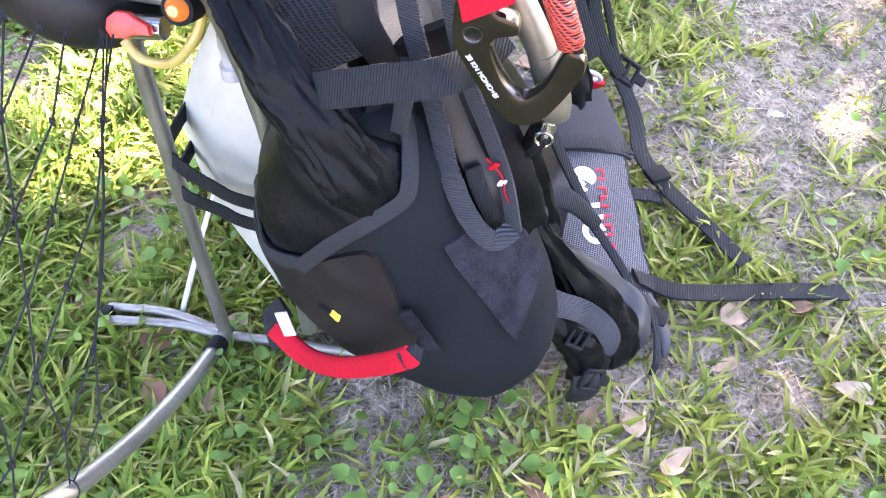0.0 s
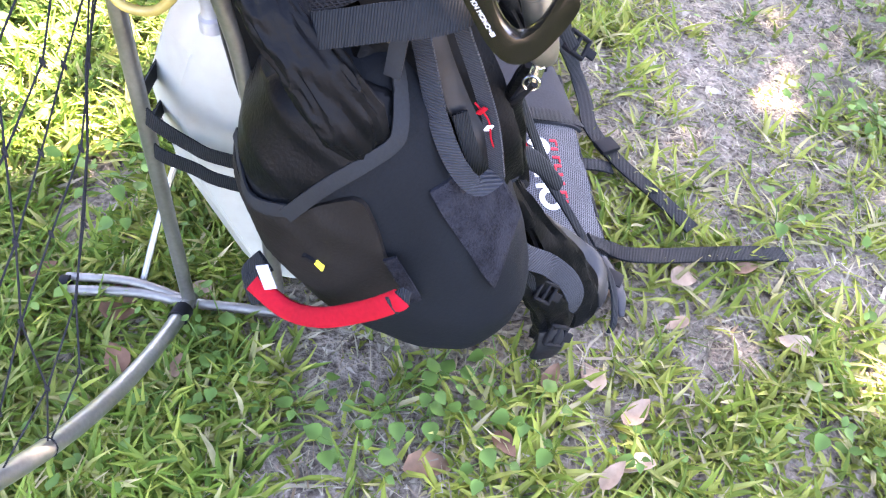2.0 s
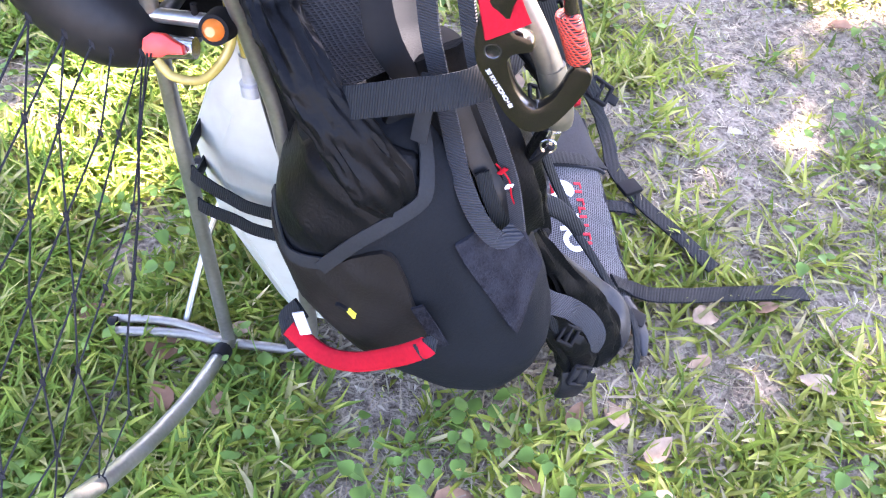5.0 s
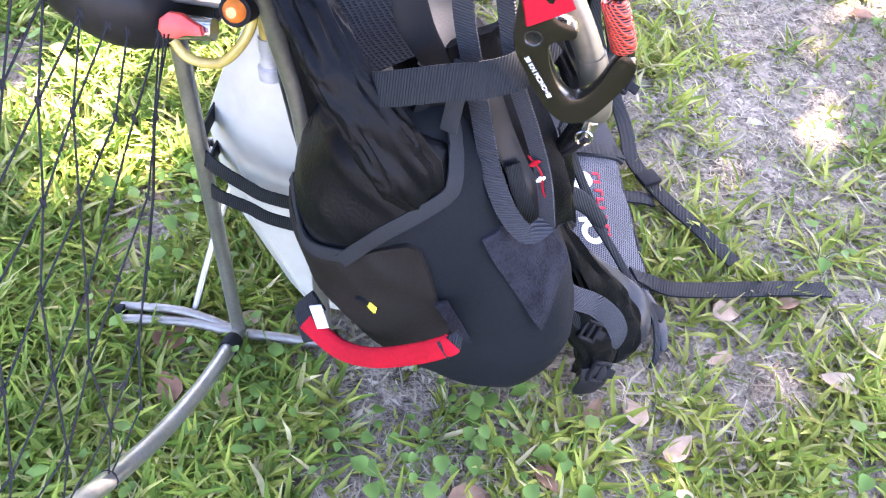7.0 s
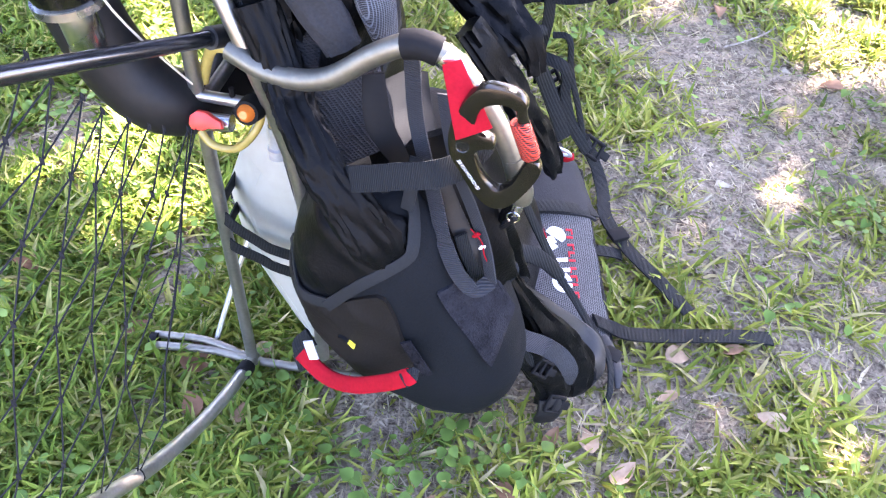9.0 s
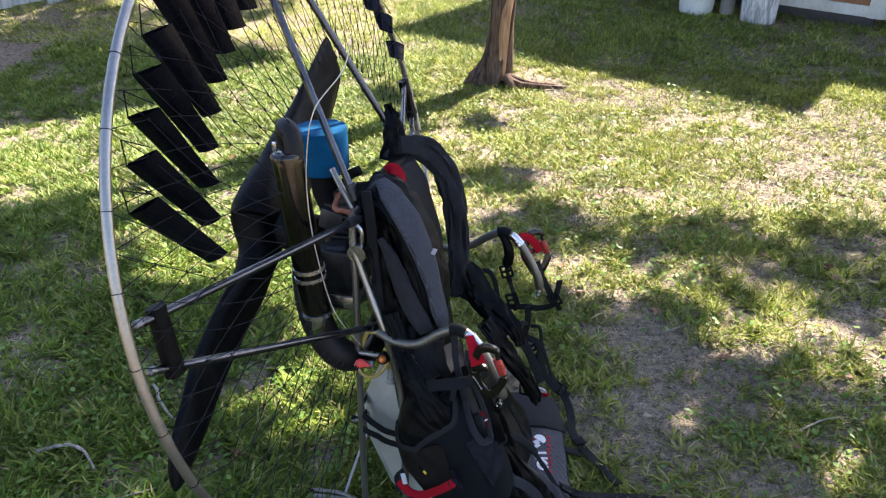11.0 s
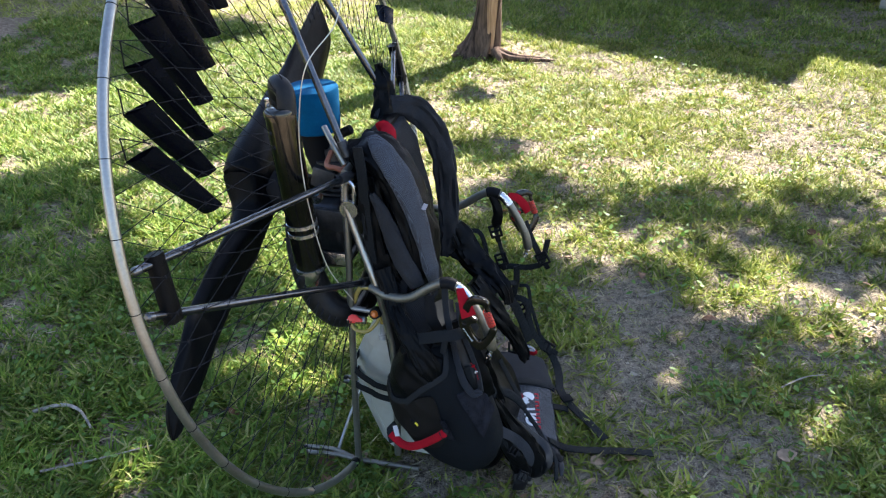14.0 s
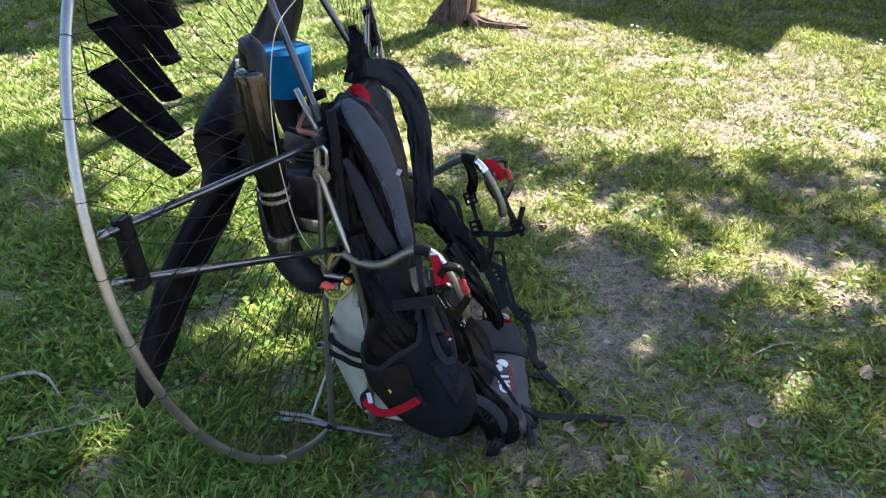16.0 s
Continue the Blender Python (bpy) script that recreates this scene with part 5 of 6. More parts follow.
def make_pouch():
    bm = bmesh.new()
    rings, n = [], 64
    zs = np.concatenate([np.linspace(0.12, 0.13, 6)[:-1], np.linspace(0.13, 0.41, 30)[:-1], np.linspace(0.41, 0.445, 5)])
    for z in zs:
        a, b, s = [float(np.interp(z, [r[0] for r in BAG], [r[k] for r in BAG])) for k in (1, 2, 3)]
        ring = []
        for k in range(n):
            w = 2 * math.pi * k / n
            c, d = math.cos(w), math.sin(w)
            x = (a + b) / 2 + (b - a) / 2 * math.copysign(abs(c) ** (2 / 3.0), c)
            mid = -0.06 - 0.12 * max(0.0, math.copysign(abs(c) ** (2 / 3.0), c))
            y = mid + ((mid - s) if d < 0 else 0.04) * math.copysign(abs(d) ** (2 / 3.0), d)
            q = Vector((x, y, z))
            q += Vector((0.3, 0.8, 0.2)) * (0.006 * noise.noise(q * 9) + 0.003 * noise.noise(Vector((x * 34, y * 34, z * 16))) - 0.0035 * abs(noise.noise(Vector((x * 16 + z * 10, y * 12, z * 22 - x * 8)))))
            ring.append(bm.verts.new(q))
        rings.append(ring)
    for r0, r1 in zip(rings, rings[1:]):
        for k in range(n):
            bm.faces.new((r0[k], r0[(k + 1) % n], r1[(k + 1) % n], r1[k]))
    bm.faces.new(rings[0])
    bm.faces.new(rings[-1])
    pouch = part("side_pouch", bm, NEOPRENE, harness, "bulging black neoprene side pouch", angle=70)
    part("binding", bag_strap([(-.010, .445), (-.004, .430), (.000, .41), (-.004, .398), (-.024, .383), (-.053, .358), (-.082, .322)], 0.013, 0.002, 0.009), BINDING, pouch, "broad black edge binding")
    part("binding", strap([(-.006, -.220, .497), (-.007, -.229, .475), (-.010, -.235, .445)], 0.013, 0.002, (-0.2, -0.95, 0.2)), BINDING, pouch, "black edge binding running up under the belt")
    part("binding", bag_strap([(-.147, .322), (-.118, .314), (-.076, .328)], 0.013, 0.002, 0.008), BINDING, pouch, "black edge binding")

    def patch(name, outline, mat, label, off, nx=30):
        """A sewn-on panel that follows the pouch."""
        g = bmesh.new()
        xs, zs = [p[0] for p in outline], [p[1] for p in outline]
        f = g.faces.new([g.verts.new((x, 0, z)) for x, z in outline])
        for i in range(1, nx):
            for co, no in (((min(xs) + (max(xs) - min(xs)) * i / nx, 0, 0), (1, 0, 0)), ((0, 0, min(zs) + (max(zs) - min(zs)) * i / nx), (0, 0, 1))):
                bmesh.ops.bisect_plane(g, geom=g.verts[:] + g.edges[:] + g.faces[:], plane_co=co, plane_no=no)
        for v in g.verts:
            v.co.y = bag_side(v.co.x, v.co.z) - off - 0.0035 * noise.noise(v.co * 26 + Vector((off * 99, 0, 0))) - (0.010 * max(0, 0.6 - 3 * abs(noise.noise(Vector((v.co.x * 14 + 9 * v.co.z, 0, v.co.z * 9 - 6 * v.co.x)) + Vector((off * 70, 3, 0)))))) * (0.35 if nx > 8 else 0)
        r = bmesh.ops.extrude_face_region(g, geom=g.faces[:])
        bmesh.ops.translate(g, verts=[v for v in r["geom"] if isinstance(v, bmesh.types.BMVert)], vec=(0, 0.006, 0))
        return part(name, g, mat, pouch, label, angle=60)

    up = curve([(-.148, 0, .31), (-.085, 0, .321), (-.03, 0, .350), (-.012, 0, .325), (0.0, 0, .286), (0.012, 0, .250), (-.004, 0, .216), (-.045, 0, .205), (-.088, 0, .216), (-.125, 0, .243), (-.147, 0, .275)], 4, closed=True)
    patch("pocket", [(v.x, v.z) for v in up], POCKET, "brown-black cloth pocket with a small yellow mark", 0.005)
    top = curve([(-.147, 0, .335), (-.085, 0, .335), (-.05, 0, .365), (-.02, 0, .392), (-.008, 0, .425), (-.05, 0, .437), (-.10, 0, .415), (-.138, 0, .375)], 4, closed=True)
    patch("upper_pocket", [(v.x, v.z) for v in top], NYLON, "stuffed black nylon pocket", 0.006)
    patch("loop_fastener", [(.027, .352), (.060, .361), (.104, .287), (.092, .243)], VELCRO, "fuzzy black loop-fastener patch", 0.004, 8)
    for outline, mat, lab in (([(-.070, .279), (-.066, .2815), (-.058, .277), (-.061, .2745)], RUBBER, "black tag"), ([(-.0588, .2768), (-.0572, .2770), (-.0512, .2704), (-.0528, .2692)], YELLOW, "small yellow mark")):
        patch("mark", outline, mat, lab, 0.011 if mat is YELLOW else 0.010, 3)
    # red grab handle
    hp = [(-.108, -.255, .240), (-.117, -.266, .222), (-.084, -.282, .212), (-.049, -.297, .230), (-.010, -.310, .268), (.014, -.315, .294), (.021, -.308, .303), (.003, -.278, .300)]
    h = part("grab_handle", sweep(curve(hp[1:6] + [(.018, -.3145, .298)], 6), 0.009, 0.0045, 12, (-0.1, -0.72, 0.68), power=3.5), RED, pouch, "red webbing grab handle")
    part("handle_tab", strap([hp[0], (-.120, -.258, .224), hp[1], (-.108, -.276, .207)], 0.022, 0.003, (-0.3, -0.8, 0.5)), BELTWEB, h, "black stitched tab")
    part("handle_tab", sweep([(.012, -.3165, .291), (.019, -.3145, .299), (.022, -.309, .303)], [.0086, .0075, .004], [.004, .0032, .002], 12, (-0.1, -0.72, 0.68), power=3.5), BELTWEB, h, "dark stitched tab")
    part("pocket_seam", bag_strap([(.027, .243), (.015, .268), (.002, .294)], 0.012, 0.0022, 0.007), VELCRO, pouch, "dark textured zip seam")
    part("label_tag", sweep([(-.108, -.266, .247), (-.100, -.272, .224)], 0.0058, 0.001, 6, (0, -1, 0.3), power=5), LABELCLOTH, h, "small white cloth label")


make_pouch()


def make_seat():
    # bulk of the seat behind the pouch, over to the far side
    def loft(st, n, name, mat, label, wob=0.006, p=3.2, parent=harness):
        bm = bmesh.new()
        rings = []
        Z = np.linspace(0, 1, 26)
        src = np.linspace(0, 1, len(st))
        for t in Z:
            z, x0, x1, y0, y1 = [float(np.interp(t, src, [s[k] for s in st])) for k in range(5)]
            ring = []
            for k in range(n):
                w = 2 * math.pi * k / n
                c, d = math.cos(w), math.sin(w)
                q = Vector(((x0 + x1) / 2 + (x1 - x0) / 2 * math.copysign(abs(c) ** (2 / p), c), (y0 + y1) / 2 + (y1 - y0) / 2 * math.copysign(abs(d) ** (2 / p), d), z))
                q += Vector((1, 1, 0.5)) * wob * noise.noise(q * 11)
                ring.append(bm.verts.new(q))
            rings.append(ring)
        for r0, r1 in zip(rings, rings[1:]):
            for k in range(n):
                bm.faces.new((r0[k], r0[(k + 1) % n], r1[(k + 1) % n], r1[k]))
        bm.faces.new(rings[0])
        bm.faces.new(rings[-1])
        return part(name, bm, mat, parent, label, angle=70)

    loft([(.02, -.02, .10, -.10, .20), (.06, -.05, .125, -.16, .23), (.12, -.10, .102, -.18, .225), (.18, -.12, .064, -.18, .205), (.24, -.13, .028, -.17, .185), (.28, -.14, .0, -.15, .17)], 36, "seat", NYLON, "black nylon seat body")
    back = loft([(.05, -.13, -.05, -.12, .16), (.25, -.155, -.075, -.165, .185), (.45, -.185, -.12, -.17, .19), (.62, -.205, -.155, -.16, .18), (.76, -.228, -.18, -.148, .165), (.825, -.238, -.20, -.13, .145), (.85, -.236, -.21, -.10, .12)], 32, "backrest", NYLON, "padded black backrest")
    # grey padded front panel
    loft([(.40, -.135, -.10, -.12, .13), (.6, -.165, -.13, -.13, .15), (.78, -.20, -.165, -.115, .13), (.84, -.215, -.19, -.09, .10)], 24, "back_pad", DARKMESH, "black airmesh back pad", parent=back)
    # near shoulder pad: wide, folded, grey outside
    near = part("shoulder_strap", sweep(curve([(-.235, -.09, .80), (-.222, -.10, .842), (-.178, -.11, .830), (-.128, -.12, .765), (-.095, -.13, .68), (-.082, -.135, .60), (-.09, -.14, .52), (-.105, -.145, .44)], 14), [.035, .045, .052, .055, .056, .052, .044, .034], [.016, .02, .024, .024, .022, .02, .018, .014], 40, [Vector((0.75, -0.35, 0.6)).lerp(Vector((0.96, -0.25, 0.15)), min(1.0, max(0.0, (q - 20) / 16))) for q in range(99)], power=2.8, wob=0.004, seed=3, fold=0.006), NYLON, harness, "broad black padded shoulder strap with grey mesh")
    part("mesh_panel", sweep(curve([(-.200, -.120, .872), (-.172, -.140, .852), (-.130, -.156, .806), (-.096, -.163, .742), (-.074, -.166, .675), (-.058, -.168, .612), (-.05, -.165, .575)], 12), [.012, .024, .027, .023, .019, .017, .012], [.008, .011, .012, .012, .011, .010, .007], 28, (0.70, -0.68, 0.25), power=2.6, wob=0.0015, seed=5), PADMESH, near, "grey airmesh facing")
    part("side_cloth", sweep(curve([(-.20, -.155, .80), (-.185, -.162, .70), (-.168, -.166, .62), (-.150, -.170, .56), (-.140, -.172, .525)], 12), [.02, .03, .034, .03, .02], [.012, .012, .012, .012, .008], 32, (-0.15, -1, 0.1), power=2.5, wob=0.002, seed=8, fold=0.012), NYLON, near, "loose black side cloth")
    part("side_fold", sweep(curve([(-.183, -.178, .772), (-.160, -.181, .735), (-.140, -.184, .69), (-.112, -.187, .63), (-.080, -.188, .575)], 12), [.006, .013, .018, .021, .018], [.004, .007, .009, .010, .008], 28, (0.2, -1, 0.1), power=2.2, wob=0.0015, seed=9, fold=0.003), FOLDCLOTH, near, "dark grey cloth fold")
    part("edge_strap", strap([(-.218, -.160, .863), (-.206, -.168, .80), (-.196, -.172, .70), (-.187, -.174, .62), (-.179, -.172, .563)], 0.026, 0.004, (-0.35, -0.9, 0.1)), BELTWEB, near, "black edge webbing")
    part("cloth_tag", box((0.009, 0.002, 0.014), pose(-0.074, -0.164, 0.752, 8, 20, 25)), PALECLOTH, near, "small pale cloth tag")
    # far shoulder strap stands out in a loop
    part("shoulder_strap", sweep(curve([(-.245, .08, .83), (-.228, .10, .860), (-.185, .13, .848), (-.142, .15, .795), (-.118, .155, .72), (-.105, .155, .62), (-.10, .155, .53), (-.11, .155, .46)], 12), [.020, .025, .029, .029, .028, .027, .025, .022], [.012, .013, .014, .014, .014, .013, .013, .012], 32, (0.35, -0.92, 0.2), power=2.6, wob=0.003, seed=4, fold=0.007), FOLDCLOTH, harness, "black padded shoulder strap standing out in a loop")
    part("haul_tab", sweep(curve([(-.212, -.045, .862), (-.196, -.052, .868), (-.180, -.062, .862), (-.172, -.072, .846), (-.166, -.078, .822)], 6), [.012, .016, .014, .009, .004], 0.004, 8, (0.7, -0.6, 0.3), power=3), RED, harness, "red webbing tab")
    # gathered top where the strap meets the cage arm
    part("top_gather", sweep(curve([(-.245, .09, .83), (-.245, .10, .87), (-.252, .112, .91), (-.265, .12, .95)], 6), [.03, .026, .02, .008], [.022, .02, .016, .008], 16, wob=0.004, seed=2, fold=0.014), NYLON, harness, "gathered black cloth tied round the arm")
    # black sleeve arm that runs down into the upper pocket
    part("sleeve", sweep(curve([(-.160, -.178, .60), (-.142, -.192, .56), (-.127, -.206, .531), (-.116, -.220, .520), (-.099, -.236, .503), (-.082, -.247, .482), (-.065, -.254, .463), (-.047, -.259, .440), (-.030, -.261, .418), (-.019, -.256, .390)], 22), [.020, .020, .019, .019, .020, .021, .022, .025, .026, .013], [.014, .014, .014, .014, .014, .014, .013, .011, .008, .003], 72, (0.25, -0.78, 0.57), power=2.2, wob=0.0006, seed=6, fold=0.0045, along_by=0.3), NYLON, harness, "limp black nylon sleeve")


make_seat()


def make_webbing():
    part("belt", strap([(-.115, -.20, .452), (-.07, -.243, .478), (-.045, -.252, .490), (-.015, -.253, .501), (.012, -.25, .507), (.035, -.235, .51), (.05, -.20, .512)], 0.025, 0.0026, (0.1, -0.85, 0.5)), BELTWEB, harness, "broad black webbing belt")
    part("riser_web", strap([(-.020, -.196, .60), (-.012, -.205, .534), (-.001, -.21, .49), (.010, -.21, .446), (.025, -.226, .406), (.043, -.237, .374), (.062, -.237, .354), (.076, -.225, .358)], 0.0165, 0.0022, [Vector((-0.35, -0.85, 0.4))] * 25 + [Vector((-0.1, -0.8, 0.6))] * 18), WEBBING, harness, "grey ribbed webbing loop")
    part("riser_web", strap([(.012, -.205, .56), (.022, -.215, .521), (.033, -.216, .481), (.049, -.219, .445), (.065, -.222, .404), (.076, -.225, .358)], 0.0145, 0.0022, (-0.5, -0.85, 0.2)), WEBBING, harness, "grey ribbed webbing loop")
    part("mesh_pocket", sweep(curve([(-.125, -.15, .60), (-.098, -.163, .55), (-.078, -.175, .50), (-.06, -.185, .46)], 6), [.03, .036, .036, .03], [.008, .010, .010, .008], 16, (0.5, -0.8, 0.35), power=3.5, wob=0.004, fold=0.004), DARKMESH, harness, "coarse mesh pocket")
    part("tab", sweep(curve([(-.055, -.188, .555), (-.045, -.205, .515), (-.022, -.205, .475)], 5), [.010, .013, .009], 0.004, 10, (0.3, -0.9, 0.3), power=4), RUBBER, harness, "black plastic keeper")
    part("inner_cloth", sweep(curve([(-.05, -.19, .45), (-.02, -.175, .42), (.02, -.16, .37), (.06, -.16, .33)], 6), [.03, .035, .03, .02], [.03, .03, .03, .02], 20, wob=0.004, seed=11, fold=0.018), NYLON, harness, "crumpled black lining")
    part("red_tag", box((0.005, 0.002, 0.009), pose(.056, -.226, .420, 20, 30, 30), 0.001), RED, harness, "red tag")
    part("white_tag", box((0.006, 0.002, 0.007), pose(.063, -.226, .405, 20, 10, 30), 0.001), WHITE, harness, "white tag")
    part("inner_strap", strap([(.006, -.196, .478), (.013, -.203, .461), (.026, -.206, .431), (.042, -.211, .402), (.057, -.216, .380), (.066, -.214, .352)], 0.019, 0.0028, (0.3, -0.85, 0.4)), LEGBAND, harness, "dark inner strap")
    part("inner_web", strap([(.040, -.218, .408), (.048, -.222, .388), (.058, -.222, .366), (.066, -.216, .345)], 0.013, 0.0024, (0.35, -0.85, 0.35)), BELTWEB, harness, "black ribbed webbing")
    part("cord", tube([(.050, -.224, .425), (.062, -.226, .412), (.066, -.226, .395), (.072, -.222, .378)], 0.0008, 6, 6), RED, harness, "thin red cord")
    part("side_lining", sweep(curve([(.0, -.188, .50), (.020, -.190, .45), (.045, -.196, .40), (.070, -.196, .35), (.085, -.18, .31)], 7), [.026, .032, .032, .028, .018], [.006, .008, .008, .008, .006], 20, (0.4, -0.85, 0.3), power=2.6, wob=0.002, seed=17, fold=0.005), NYLON, harness, "crumpled black side lining")


make_webbing()


def make_bar(y, label):
    bar = part("comfort_bar", sweep(curve([(-.185, y * 0.9, .556), (-.14, y * 0.96, .548), (-.09, y, .560), (-.045, y, .594), (-.012, y, .610), (.022, y, .598), (.055, y, .554), (.079, y, .510), (.091, y, .472)], 8), 0.0098, None, 14), BARMETAL, harness, label)
    part("sleeve", sweep(curve([(-.022, y, .608), (-.008, y, .611), (.008, y, .607)], 3), 0.0125, None, 14), RUBBER, bar, "black rubber sleeve")
    part("collar", sweep([(.010, y, .606), (.024, y, .596), (.036, y, .582)], 0.011, None, 14), STEEL, bar, "bright steel collar")
    for t in ((.026, .594), (.032, .586)):
        part("clamp_screw", box((0.008, 0.034, 0.006), pose(t[0], y, t[1], 0, 45, 0), 0.001), STEEL, bar)
    part("tip", sweep(curve([(.078, y, .514), (.086, y, .491), (.0905, y, .472), (.091, y, .465)], 4), [.0105, .0112, .0115, .010], None, 14), BARMETAL, bar, "dull grey end piece")
    part("pin", rod((.0905, y, .468), (.088, y - 0.004, .446), 0.0035, 8), STEEL, bar)
    part("pin_nut", sweep([(.090, y, .459), (.0888, y, .451)], 0.0055, None, 6), STEEL, bar)
    part("pin_ring", sweep([Vector((.087, y - .006, .447)) + Vector((math.cos(a) * 0.006, 0, math.sin(a) * 0.006)) for a in np.linspace(0, 6.28, 13)[:-1]], 0.001, None, 5, closed=True), STEEL, bar)
    return bar


make_bar(-0.214, "bent grey metal comfort bar")
make_bar(0.24, "bent grey metal comfort bar on the far side")


def make_carabiner(m, words=True):
    c = empty("carabiner", m, "olive-black steel carabiner with a red screw gate", "carabiner")
    outer = curve([(-.036, .050, 0), (-.041, .030, 0), (-.039, .008, 0), (-.029, -.010, 0), (-.015, -.032, 0), (.001, -.045, 0), (.017, -.040, 0), (.030, -.020, 0), (.039, .002, 0), (.036, .013, 0), (.026, .014, 0), (.017, -.012, 0), (.004, -.024, 0), (-.009, -.011, 0), (-.017, .010, 0), (-.013, .017, 0), (-.002, .021, 0), (-.004, .030, 0), (-.018, .036, 0), (-.016, .058, 0), (.000, .066, 0), (.016, .062, 0), (.020, .070, 0), (.008, .080, 0), (-.020, .078, 0)], 3, closed=True)
    part("body", plate([(v.x, v.y) for v in outer], 0.013, Matrix.Translation((0, 0, -0.0065)), 0.0035), CARABINER, c, "olive-black anodised body", angle=55)
    g = part("gate", sweep([(.014, .066, 0), (.016, .056, 0), (.030, .018, 0), (.033, .008, 0)], 0.0048, None, 12), CARABINER, c)
    part("screw_sleeve", sweep([(.0145, .050, 0), (.0150, .0485, 0), (.0190, .040, 0), (.0280, .018, 0), (.0285, .0165, 0)], [.007, .008, .0083, .0083, .0075], None, 22), REDANODE, g, "knurled red screw sleeve")
    seal = lathe([(0.0058, 0.0), (0.0062, 0.0003), (0.0052, 0.0004), (0.0048, 0.0)], 20, pose(-.028, .018, 0.0066))
    part("stamp", seal, DARKTUBE, c, "round stamped mark")
    if words:
        td = bpy.data.curves.new("marking", "FONT")
        td.body, td.size, td.extrude = "30 KN MONO+BI", 0.0046, 0.0001
        td.align_x, td.align_y = "CENTER", "CENTER"
        tmp = bpy.data.objects.new("tmp_text", td)
        me = bpy.data.meshes.new_from_object(tmp)
        bpy.data.objects.remove(tmp)
        me.materials.append(WHITE)
        ob = new("marking", me)
        ob.parent = c
        ob.matrix_local = pose(-.0205, -.0105, 0.0068, 0, 0, -55)
        tagged(ob, "white stamped lettering")
    return c


def carabiner_pose(x, y, z, yaw=0, lean=0, roll=0):
    """Standing upright: its face towards the near side."""
    return BASE @ pose(x, y, z, 90 + lean, 0, yaw) @ pose(0, 0, 0, 0, 0, roll)


make_carabiner(carabiner_pose(.066, -.243, .526, 0, 0, 0))
make_carabiner(carabiner_pose(.070, .285, .522, 25, -10, 0), False)
part("hang_loop", sweep(curve([(.020, -.226, .608), (.029, -.236, .594), (.038, -.244, .578), (.046, -.248, .560)], 5), [.008, .0105, .0135, .016], 0.0035, 10, (0.15, -0.8, 0.6), power=5), RED, harness, "red webbing loop holding the carabiner")
part("hang_loop", sweep(curve([(.030, .252, .600), (.048, .265, .592), (.066, .275, .572), (.078, .28, .548)], 5), [.007, .010, .011, .009], 0.003, 10, (0.3, -0.8, 0.4), power=5), RED, harness, "red webbing loop")


def buckle(p, r, size=(0.034, 0.022, 0.007), mat=None, label="black side-release buckle"):
    """A ladder buckle: two side rails, three bars and a tongue."""
    mat = mat or RUBBER
    w, h, t = size
    m = pose(*p, *r)
    bm = bmesh.new()
    for y in (-h / 2, h / 2):
        box((w, h * 0.22, t), m @ pose(0, y, 0), t * 0.25, 1, bm)
    for x in (-w * 0.42, 0, w * 0.42):
        box((w * 0.16, h, t * 0.8), m @ pose(x, 0, 0), t * 0.2, 1, bm)
    bk = part("buckle", bm, mat, harness, label)
    part("buckle_tongue", box((w * 0.5, h * 0.5, t * 0.7), m @ pose(w * 0.62, 0, 0), t * 0.2), mat, bk)
    return bk


